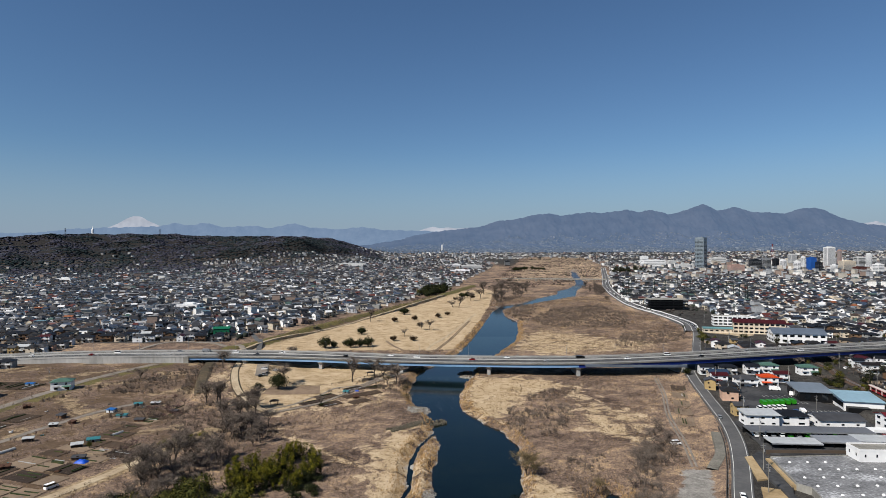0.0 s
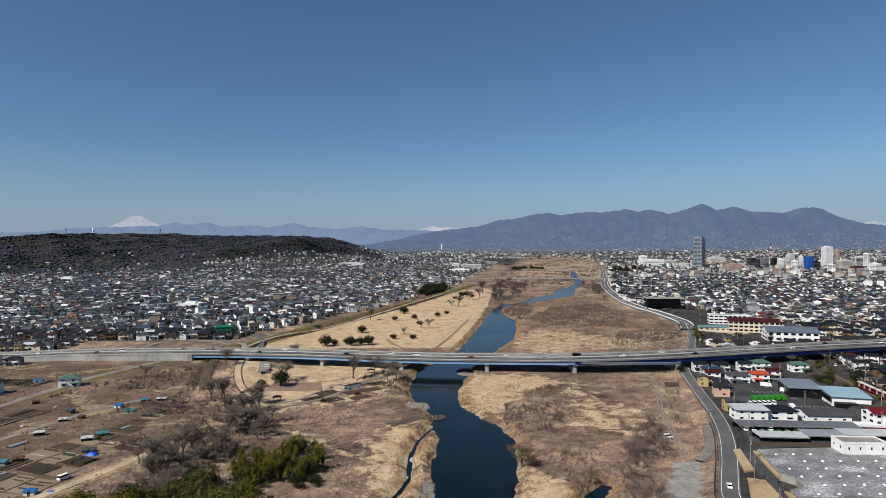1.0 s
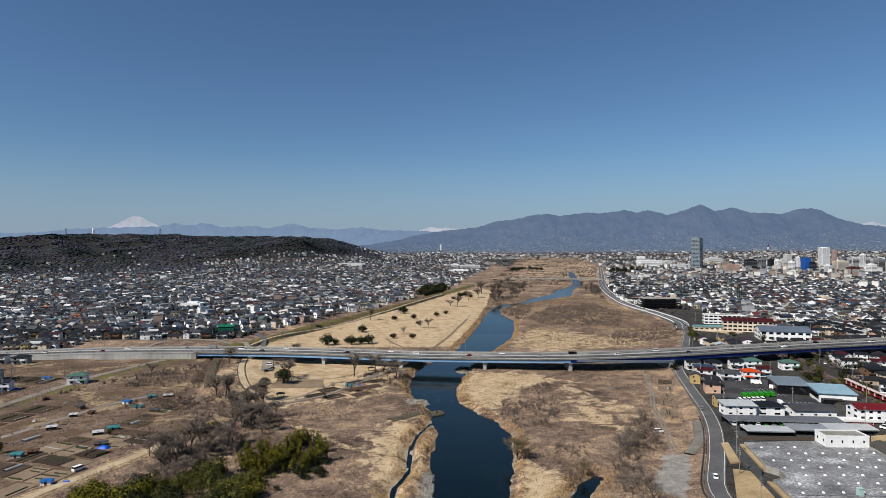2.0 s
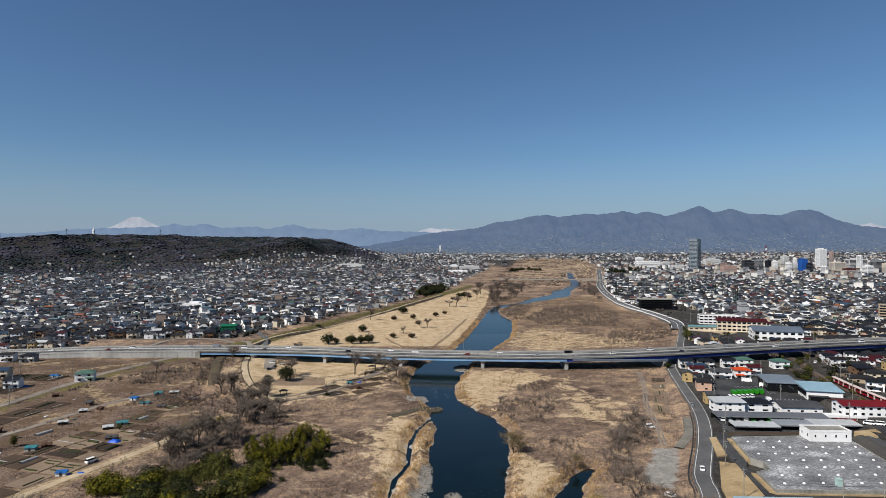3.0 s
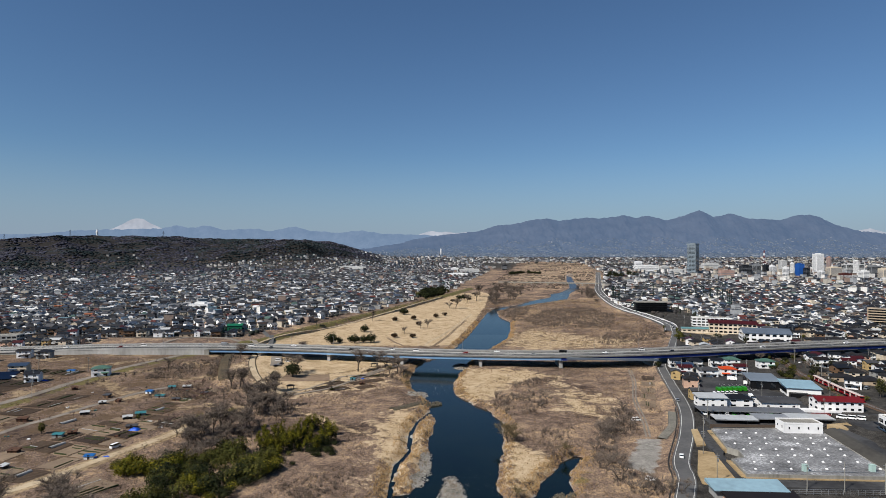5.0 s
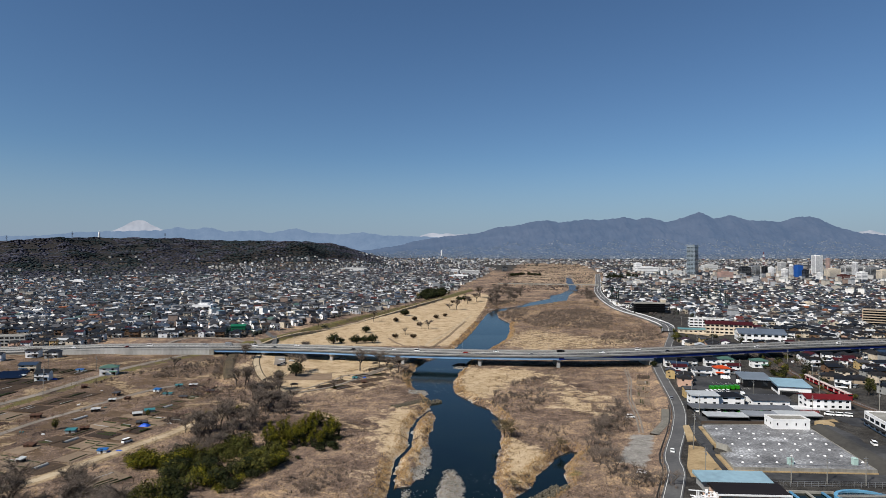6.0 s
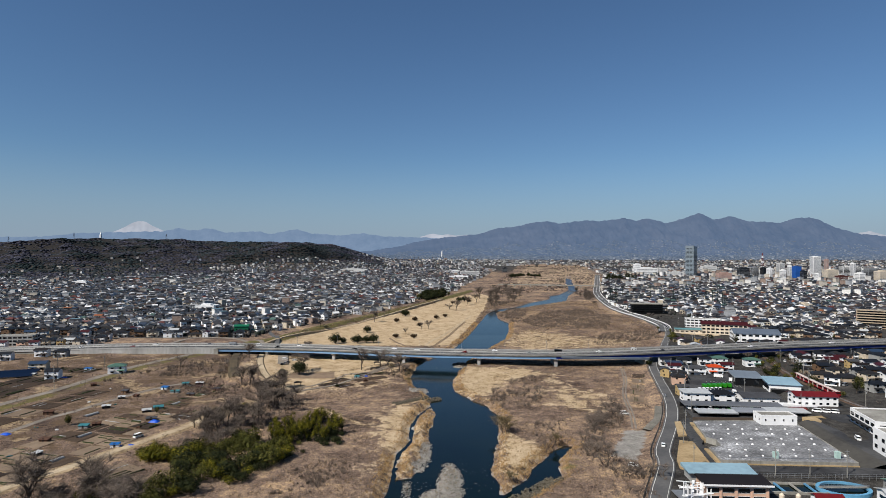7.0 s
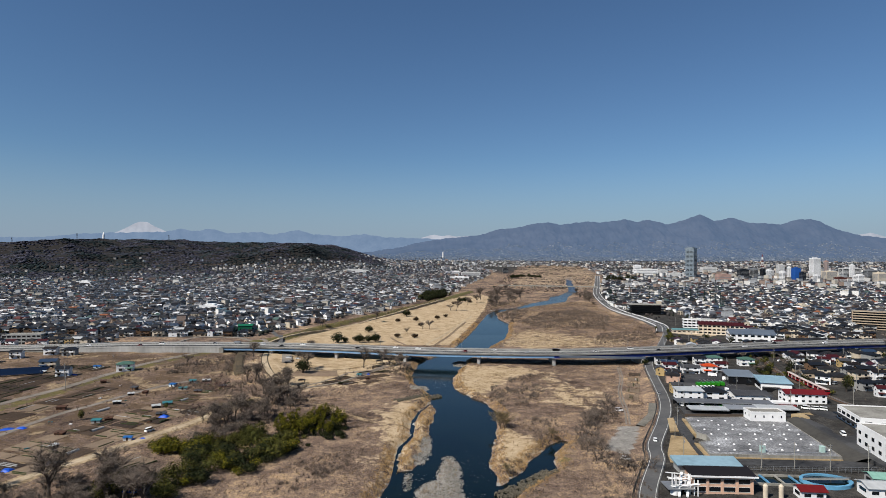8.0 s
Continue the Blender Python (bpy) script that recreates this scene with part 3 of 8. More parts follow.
ribbon("path", [(-177, 500), (-150, 585), (-112, 680), (-60, 830), (0, 1010)], 3.0, m_path, "pale track along the levee foot")
for off in (-0.9, 0.9):
    ribbon("path", [(142 + off, 398), (139 + off, 388), (131 + off, 355), (118 + off, 315), (112 + off, 290), (106 + off, 262), (99 + off, 236)], 0.7, m_lane, "worn wheel rut across the right-bank flat", 0.15)
    ribbon("path", [(-13 + off, 488), (-12 + off, 493), (1 + off, 548), (20 + off, 652), (30 + off, 705)], 0.9, m_dirt, "dark wheel rut across the mown park", 0.22)
ribbon("path", [(-56, 565), (-54, 557), (-47, 535), (-30, 496)], 2.4, m_dirt, "dark bare track across the mown park", 0.12)
ribbon("road", [(126, 276), (121, 262), (114, 246), (104, 232)], 4.0, m_gravel, "concrete ramp from the road down to the river flat", category="road")


# ---- the bridge ----
BRIDGE = [(-420, 452, 5.5), (-340, 453, 7.6), (-280, 454, 9.2), (-190, 453, 9.8), (-110, 445, 9.9), (-34, 428, 10.0), (31, 418, 10.4), (91, 413, 10.9), (160, 418, 11.8), (232, 434, 12.2), (334, 458, 12.2), (450, 482, 11.5), (620, 510, 9.0)]
BW = 11.0


m_deck_asphalt = mat("dark_bridge_asphalt", [(0.075, 0.075, 0.077), (0.10, 0.10, 0.10), (0.13, 0.129, 0.127)], 0.8, 0.9, coords="Position")
m_sidewalk = mat("pale_sidewalk_concrete", [(0.20, 0.20, 0.195), (0.28, 0.278, 0.27)], 0.8, 0.9, coords="Position")
m_dull_steel = mat("dull_grey_railing", [(0.16, 0.165, 0.17), (0.24, 0.245, 0.25)], 1.0, 0.6)
m_ramp = mat("grey_blue_ramp_paint", [(0.17, 0.20, 0.24), (0.25, 0.28, 0.32)], 0.5, 0.6)
m_pier = mat("pale_pier_concrete", [(0.38, 0.375, 0.36), (0.55, 0.545, 0.53)], 0.5, 0.9, coords="Position", stretch=(1, 1, 0.3))


def make_bridge():
    line = curve_points(BRIDGE, 4.0)
    s = sides_of(line)
    br = holder("road_bridge", pose(0, 0, 0), "long grey concrete road bridge on blue steel girders", "bridge")

    def strip(name, offs_dz, material, keep=lambda x: True, closed=True, label=""):
        rows = [[(p[0] + q[0] * o, p[1] + q[1] * o, p[2] + dz) for o, dz in offs_dz] for p, q in zip(line, s) if keep(p[0])]
        part(name, Shape().sweep(rows, closed), material, br, label)

    deck = lambda x: x > -196
    strip("deck", [(-BW, 0), (BW, 0), (BW, -0.9), (BW - 0.6, -1.3), (-BW + 0.6, -1.3), (-BW, -0.9)], m_concrete, deck)
    strip("carriageway", [(-BW + 0.6, 0.06), (BW - 0.6, 0.06), (BW - 0.6, 0.01), (-BW + 0.6, 0.01)], m_deck_asphalt, label="worn grey asphalt carriageway")
    strip("parapet", [(-BW, 1.0), (-BW + 0.4, 1.0), (-BW + 0.4, -0.4), (-BW, -0.4)], m_pier, label="pale concrete parapet")
    strip("parapet", [(BW - 0.45, 0.42), (BW, 0.42), (BW, -0.75), (BW - 0.45, -0.75)], m_pier, label="low pale concrete parapet")
    strip("median", [(-0.35, 0.85), (0.35, 0.85), (0.5, 0.07), (-0.5, 0.07)], m_pier, label="pale concrete median barrier")
    rail = Shape()
    for k in range(len(line) - 1):
        if -330 < line[k][0] < 480:
            for t in (0.0, 0.25, 0.5, 0.75):
                p, q = line[k] * (1 - t) + line[k + 1] * t, s[k]
                x, y = p[0] + q[0] * (BW - 0.22), p[1] + q[1] * (BW - 0.22)
                rail.box(x - 0.06, x + 0.06, y - 0.06, y + 0.06, p[2] + 0.42, p[2] + 1.42)
    tagged(part("baluster", rail, m_dull_steel, br), kind="stuff")
    for dz in (0.75, 1.05):
        strip("rail", [(BW - 0.27, dz + 0.07), (BW - 0.17, dz + 0.07), (BW - 0.17, dz), (BW - 0.27, dz)], m_dull_steel)
    ramp = [[(p[0] + q[0] * o, p[1] + q[1] * o, p[2] + dz - 3.0 * min(1, max(0, (p[0] - 91) / 72))) for o, dz in ((BW + 0.1, -0.5), (BW + 2.4, -0.5), (BW + 2.4, -1.9), (BW + 0.1, -1.9))] for p, q in zip(line, s) if 91 < p[0] < 166]
    part("side_ramp", Shape().sweep(ramp, True), m_ramp, br, "grey-blue footway ramp beside the deck")
    for o in (-BW + 3.2, BW - 3.2):
        strip("kerb", [(o, 0.25), (o + 0.25, 0.25), (o + 0.25, 0.07), (o, 0.07)], m_concrete)
    for o in (-BW + 0.5, BW - 3.0):
        strip("sidewalk", [(o, 0.24), (o + 2.5, 0.24), (o + 2.5, 0.065), (o, 0.065)], m_sidewalk, label="pale concrete sidewalk")
    for o in (-7.5, -4.0, 4.0, 7.3):
        strip("lane_line", [(o, 0.10), (o + 0.24, 0.10), (o + 0.24, 0.065), (o, 0.065)], m_paint_white)
    for o in (-BW + 0.2, BW - 0.2):
        strip("handrail", [(o - 0.05, 1.45), (o + 0.05, 1.45), (o + 0.05, 1.35), (o - 0.05, 1.35)], m_steel)
    for o in (9.85, 5.0, 0.0, -5.0, -9.85):
        strip("girder", [(o - 0.35, -1.3), (o + 0.35, -1.3), (o + 0.35, -3.1), (o - 0.35, -3.1)], m_lightblue, lambda x: -196 < x < 92, label="light blue painted girder")
        strip("girder", [(o - 0.35, -1.3), (o + 0.35, -1.3), (o + 0.35, -3.4), (o - 0.35, -3.4)], m_blue, lambda x: 90 < x < 470, label="deep blue painted girder")
    # approach embankment with its panelled retaining wall
    for k, (p, q) in enumerate(zip(line[:-1], s[:-1])):
        if -330 < p[0] < -196:
            p2, q2 = line[k + 1], s[k + 1]
            for o in (BW - 0.2, -BW + 0.2):
                sh = Shape()
                a, b = p[:2] + q * o, p2[:2] + q2 * o
                gap = (b - a) * 0.015
                a, b = a + gap, b - gap
                sg = math.copysign(0.3, o)
                quad = [(*a, 0), (*b, 0), (*(b - q2 * sg), 0), (*(a - q * sg), 0)]
                sh.add([(x, y, zat(x, y) - 0.6) for x, y, _ in quad] + [(x, y, p[2] - 0.4) for x, y, _ in quad], [(0, 1, 5, 4), (1, 2, 6, 5), (2, 3, 7, 6), (3, 0, 4, 7), (4, 5, 6, 7)])
                part("wall_panel", sh, m_pier, br)
    fill = [[(p[0] + q[0] * o, p[1] + q[1] * o, p[2] + dz) for o, dz in ((-BW + 0.7, -0.05), (BW - 0.7, -0.05), (BW - 0.7, -7), (-BW + 0.7, -7))] for p, q in zip(line, s) if p[0] < -194]
    part("embankment", Shape().sweep(fill, True), m_concrete, br)
    # piers
    for px in (-150, -88, -28, 31, 91, 162, 231, 300, 370):
        k = int(np.argmin(np.abs(line[:, 0] - px)))
        p, q = line[k], s[k]
        m = Matrix.Translation((p[0], p[1], 0)) @ Matrix.Rotation(math.atan2(q[1], q[0]), 4, "Z")
        pier = Shape()
        g = zat(p[0], p[1]) - 2.5
        top = p[2] - (3.1 if px < 80 else 3.4)
        pier.box(-9.2, 9.2, -1.2, 1.2, g, top - 1.4, m)
        pier.add([m @ Vector(c) for c in [(-9.2, -1.5, top - 1.5), (9.2, -1.5, top - 1.5), (9.2, 1.5, top - 1.5), (-9.2, 1.5, top - 1.5), (-10.8, -1.5, top - 0.1), (10.8, -1.5, top - 0.1), (10.8, 1.5, top - 0.1), (-10.8, 1.5, top - 0.1)]], [(3, 2, 1, 0), (4, 5, 6, 7), (0, 1, 5, 4), (1, 2, 6, 5), (2, 3, 7, 6), (3, 0, 4, 7)])
        part("pier", pier, m_pier, br)
        for o in (9.4, 5.1, 0.0, -5.1, -9.4):
            part("bearing", Shape().box(o - 0.4, o + 0.4, -0.4, 0.4, top - 0.1, top + 0.02, m), m_dark, br)
    # abutment where the spans begin
    k = int(np.argmin(np.abs(line[:, 0] + 195)))
    p, q = line[k], s[k]
    m = Matrix.Translation((p[0], p[1], 0)) @ Matrix.Rotation(math.atan2(q[1], q[0]), 4, "Z")
    part("abutment", Shape().box(-BW, BW, -2.0, 2.0, 0, p[2] - 0.95, m), m_concrete, br)
    # lamp posts
    post = None
    for k in range(0, len(line), 9):
        p, q = line[k], s[k]
        if p[0] < -330 or p[0] > 470:
            continue
        for o in (-BW + 0.35,):
            at = Matrix.Translation((p[0] + q[0] * o, p[1] + q[1] * o, p[2] + 0.9)) @ Matrix.Rotation(math.atan2(q[1], q[0]), 4, "Z")
            if post is None:
                post = holder("street_lamp", at, "slender galvanised street lamp on the bridge parapet", "street lamp", "bridge lamps")
                part("pole", Shape().tube((0, 0, 0), (0, 0, 7.5), 0.11, 0.07).tube((0, 0, 7.5), (1.6, 0, 8.0), 0.06, 0.05), m_steel, post)
                part("lamp_head", Shape().box(1.3, 2.1, -0.15, 0.15, 7.92, 8.08), m_steel, post)
            else:
                copy_thing(post, at)


make_bridge()

# ---- distant town: many small houses, and the woods on the ridge ----
rng = np.random.default_rng(7)


def house_arrays(cx, cy, ang, w, d, h, roof_h, hip, base):
    """Wall and roof arrays of many houses at once."""
    n = len(cx)
    c, s = np.cos(ang), np.sin(ang)

    def put(lx, ly, lz):
        return np.stack([cx + lx * c - ly * s, cy + lx * s + ly * c, lz], -1)

    hw, hd = w / 2, d / 2
    peak = np.where(hip < 0.02, base + h + roof_h * 0.93, base + h - 0.1)
    wall = np.stack([put(sx * hw, sy * hd, zz) for zz in (base - 1.5, base + h) for sx, sy in ((-1, -1), (1, -1), (1, 1), (-1, 1))] + [put(sx * hw, 0 * hd, peak) for sx in (-1, 1)], 1)
    wq = np.array([(0, 1, 5, 4), (1, 2, 6, 5), (2, 3, 7, 6), (3, 0, 4, 7), (5, 6, 9, 9), (7, 4, 8, 8)])
    o = 0.55
    eave = [put(sx * (hw + o), sy * (hd + o), base + h - 0.15) for sx, sy in ((-1, -1), (1, -1), (1, 1), (-1, 1))]
    ridge = [put(sx * (hw + o) * (1 - hip), 0 * hw, base + h + roof_h) for sx in (-1, 1)]
    roof = np.stack(eave + ridge, 1)
    rq = np.array([(0, 1, 5, 4), (2, 3, 4, 5), (1, 2, 5, 5), (3, 0, 4, 4)])
    idx = lambda q, m: (q[None] + (np.arange(n) * m)[:, None, None]).reshape(-1, 4)
    ends = np.tile(np.array([False, False, True, True]), n) & np.repeat(hip < 0.02, 4)
    return wall.reshape(-1, 3), idx(wq, 10), roof.reshape(-1, 3), idx(rq, 6)[~ends]


GROVE = [(-48, 1010), (-34, 1120), (4, 1180), (14, 1130), (-22, 1000)]


def wooded_foot(x, y):
    """The slope below the ridge's near end, where the woods come down to the plain."""
    edge = 1700 + 130 * waves(x, y, 240, 7.0)
    return (y > edge + 900 * np.clip(x / y + 0.60, 0, 1)) & (x / y < -0.40 + 0.05 * waves(x, y, 300, 2.0)) & (y < 3300)


def town_spots():
    """Plots along lanes that turn from quarter to quarter, kept off the river land, the ridge and the nearer quarters."""
    out = []
    for y0, y1, sx, sy in ((505, 1300, 11.8, 14.5), (1300, 2300, 14.0, 17.0), (2300, 3400, 17.0, 23.0), (3400, 4300, 24.0, 31.0)):
        half = y1 * 0.80 + 120
        gx, gy = np.meshgrid(np.arange(-half, half, sx), np.arange(y0, y1, sy))
        row = np.arange(gx.shape[0])[:, None]
        x = gx + (row % 2) * 3 + rng.uniform(-1.6, 1.6, gx.shape) * sx / 12
        y = gy + rng.uniform(-2.4, 2.4, gx.shape) * sy / 15 - (row % 3 == 2) * 2.5 + 10 * waves(gx, gy, 220, 3.0)
        x, y = x.ravel(), y.ravel()
        x = x + 14 * waves(x, y, 260, 8.0)
        out.append(np.stack([x, y], 1))
    p = np.concatenate(out)
    x, y = p.T
    hill = hill_height(x, y)
    left_edge = np.interp(y, [500, 620, 905, 1230, 1500, 2500], [-215, -182, -72, 28, 60, 250])
    right_edge = np.where(y > 1500, np.interp(y, [1500, 2000, 2600], [425, 565, 600]), road_line(y) + 16)
    right_edge = np.where(y > 2550, left_edge, right_edge)
    ok = (x < left_edge) | (x > right_edge)
    ok &= ~((y < 2600) & (y > 2300) & (x > 180) & (x < 600))
    ok &= (np.abs(x) < 0.80 * (y + 80) + 60)
    ok &= rng.random(len(x)) < np.interp(hill, [0, 12, 30, 60], [0.97, 0.7, 0.28, 0.0]) * np.where((hill > 3) & (waves(x, y, 190, 4.0) > 0.15), 0.12, 1.0)
    ok &= ~((y < 645) & (x > 130))          # the nearer quarter on the right is built house by house
    ok &= ~((y < 585) & (x < 0))
    ok &= ~((np.abs(x - 300) < 45) & (y < 850) & (x > 0))
    ok &= ~inside(x, y, GROVE)
    ok &= ~wooded_foot(x, y) | (rng.random(len(x)) < 0.12)
    return p[ok]


# wall tones of the outer quarters, muted in place of distance haze
m_outer_walls = palette("outer_walls", [(16, (0.66, 0.655, 0.64)), (22, (0.50, 0.48, 0.45)), (22, (0.38, 0.37, 0.36)), (14, (0.27, 0.25, 0.235)), (12, (0.20, 0.195, 0.195)), (8, (0.40, 0.43, 0.46))], 0.85)
m_wing_roofs = palette("wing_roofs", [(5, (0.09, 0.09, 0.095)), (3, (0.30, 0.30, 0.30)), (2, (0.62, 0.62, 0.62)), (2, (0.16, 0.11, 0.09)), (1, (0.12, 0.22, 0.30)), (1, (0.30, 0.12, 0.08)), (1, (0.16, 0.28, 0.25))], 0.6)
m_block_walls = palette("block_walls", [(3, (0.70, 0.69, 0.67)), (3, (0.55, 0.52, 0.47)), (2, (0.40, 0.33, 0.29)), (3, (0.46, 0.47, 0.48))], 0.85)
m_block_roofs = palette("flat_block_roofs", [(3, (0.42, 0.42, 0.41)), (3, (0.30, 0.30, 0.30)), (3, (0.17, 0.18, 0.19)), (1, (0.20, 0.30, 0.34))], 0.8)


def make_town():
    p = town_spots()
    x, y = p.T
    n = len(x)
    ang = 0.7 * waves(x, y, 300, 6.0) + rng.normal(0, 0.15, n) + (rng.random(n) < 0.45) * 1.5708 + 0.2
    far = np.interp(y, [1300, 2300, 4600], [1.0, 1.05, 1.3])
    w, d = rng.uniform(6, 10, n) * far, rng.uniform(5.2, 7.6, n) * far
    h = np.where(rng.random(n) < 0.78, rng.uniform(5.2, 6.8, n), 3.2)
    big = rng.random(n) < np.where((x > 480) & (y > 1350) & (y < 2300), 0.12, np.where(y > 2300, 0.05, 0.02))
    w, d, h = np.where(big, w * 1.6, w), np.where(big, d * 1.4, d), np.where(big, rng.uniform(6, 14, n) + (x > 700) * (y < 2300) * rng.uniform(0, 6, n), h)
    roof_h = np.where(big, 0.15, rng.uniform(1.1, 2.4, n))
    hip = np.where(big, 0.02, rng.choice([0.0, 0.0, 0.0, 0.45, 0.6], n))

    def quarter(k, name, wall_m, roof_m, wall_label, roof_label, kind):
        wv, wq, rv, rq = house_arrays(x[k], y[k], ang[k], w[k], d[k], h[k], roof_h[k], hip[k], terrain(x[k], y[k]))
        tagged(new(name + "_walls", arrays_mesh(name + "_walls", wv, wq, wall_m)), wall_label, kind, kind="stuff")
        tagged(new(name + "_roofs", arrays_mesh(name + "_roofs", rv, rq, roof_m)), roof_label, kind, kind="stuff")

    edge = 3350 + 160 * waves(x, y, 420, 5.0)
    quarter(np.where(big & (y < edge))[0], "town_block", m_block_walls, m_block_roofs, "pale walls of larger flat-roofed blocks across the town", "pale flat roofs of larger blocks across the town", "blocks")
    quarter(np.where(~big & (y < edge) & (y > 1450))[0], "outer_house", m_outer_walls, m_roofs, "weathered walls of low houses in the outer quarters", "tiled roofs of low houses in the outer quarters", "houses")
    quarter(np.where(~big & (y <= 1450))[0], "town_house", m_walls, m_roofs, "pale rendered walls of countless low houses across the plain", "dark tiled roofs of countless low houses across the plain", "houses")
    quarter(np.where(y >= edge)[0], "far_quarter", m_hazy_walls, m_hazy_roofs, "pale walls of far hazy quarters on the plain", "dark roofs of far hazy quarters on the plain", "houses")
    # lower wings and lean-tos beside the nearer houses
    k = np.where(~big & (y < 1750) & (rng.random(n) < 0.75))[0]
    m = len(k)
    sx, sy = rng.choice([-1, 1], m), rng.uniform(-0.5, 0.1, m)
    lx, ly = sx * (w[k] * 0.5 + 0.4), sy * d[k]
    c, s = np.cos(ang[k]), np.sin(ang[k])
    ax, ay = x[k] + lx * c - ly * s, y[k] + lx * s + ly * c
    wv, wq, rv, rq = house_arrays(ax, ay, ang[k] + 1.5708 * rng.integers(0, 2, m), rng.uniform(2.6, 5.2, m), rng.uniform(2.4, 4.0, m), rng.uniform(2.3, 3.4, m), rng.uniform(0.2, 1.0, m), np.zeros(m), terrain(x[k], y[k]))
    tagged(new("town_wing_walls", arrays_mesh("town_wing_walls", wv, wq, m_walls)), "pale walls of low wings and garages beside town houses", "houses", kind="stuff")
    tagged(new("town_wing_roofs", arrays_mesh("town_wing_roofs", rv, rq, m_wing_roofs)), "small roofs of low wings and garages in town", "houses", kind="stuff")
    # dark windows on the nearer of them
    k = np.where((y < 1500) & ~big & (h > 4))[0]
    k = np.repeat(k, 6)
    m = len(k)
    side = np.tile(np.arange(6), m // 6)
    lx = np.where(side < 4, (side % 2 * 2 - 1) * w[k] * 0.24 + rng.uniform(-0.5, 0.5, m), np.where(side == 4, 1, -1) * (w[k] / 2 + 0.04))
    ly = np.where(side < 4, -d[k] / 2 - 0.04, rng.uniform(-1, 1, m))
    lz = terrain(x[k], y[k]) + np.where(side < 2, 1.2, 3.7)
    ww, hh = rng.uniform(0.8, 1.3, m), rng.uniform(0.5, 0.75, m)
    c, s = np.cos(ang[k]), np.sin(ang[k])
    dx, dy = np.where(side < 4, ww, 0), np.where(side < 4, 0, ww)
    quad = np.stack([np.stack([x[k] + (lx + a1 * dx) * c - (ly + a1 * dy) * s, y[k] + (lx + a1 * dx) * s + (ly + a1 * dy) * c, lz + b1 * hh], -1) for a1, b1 in ((-1, -1), (1, -1), (1, 1), (-1, 1))], 1)
    o = new("town_house_windows", arrays_mesh("town_house_windows", quad.reshape(-1, 3), np.arange(4 * m).reshape(-1, 4), m_glass))
    tagged(o, "small dark windows of the low town houses", "windows", kind="stuff")


make_town()


def clump_template(seed, rough=0.35):
    r = random.Random(seed)
    bm = bmesh.new()
    bmesh.ops.create_icosphere(bm, subdivisions=1, radius=1.0)
    v = np.array([(q.co * r.uniform(1 - rough, 1 + rough))[:] for q in bm.verts])
    f = np.array([[q.index for q in face.verts] + [face.verts[2].index] for face in bm.faces])
    bm.free()
    return v, f


def clumps(name, x, y, z, r, tall, material, label, category):
    vs, fs, base = [], [], 0
    tpl = [clump_template(k) for k in range(7)]
    which = rng.integers(0, 7, len(x))
    for k in range(7):
        i = np.where(which == k)[0]
        v, f = tpl[k]
        a = rng.uniform(0, 6.28, len(i))
        vx = v[None, :, 0] * np.cos(a)[:, None] - v[None, :, 1] * np.sin(a)[:, None]
        vy = v[None, :, 0] * np.sin(a)[:, None] + v[None, :, 1] * np.cos(a)[:, None]
        P = np.stack([x[i, None] + vx * r[i, None], y[i, None] + vy * r[i, None], z[i, None] + v[None, :, 2] * (r * tall)[i, None]], -1)
        vs.append(P.reshape(-1, 3))
        fs.append((f[None] + (np.arange(len(i)) * len(v))[:, None, None] + base).reshape(-1, 4))
        base += len(i) * len(v)
    me = arrays_mesh(name, np.concatenate(vs), np.concatenate(fs), material)
    me.polygons.foreach_set("use_smooth", np.ones(len(me.polygons), bool))
    return tagged(new(name, me), label, category, kind="stuff")


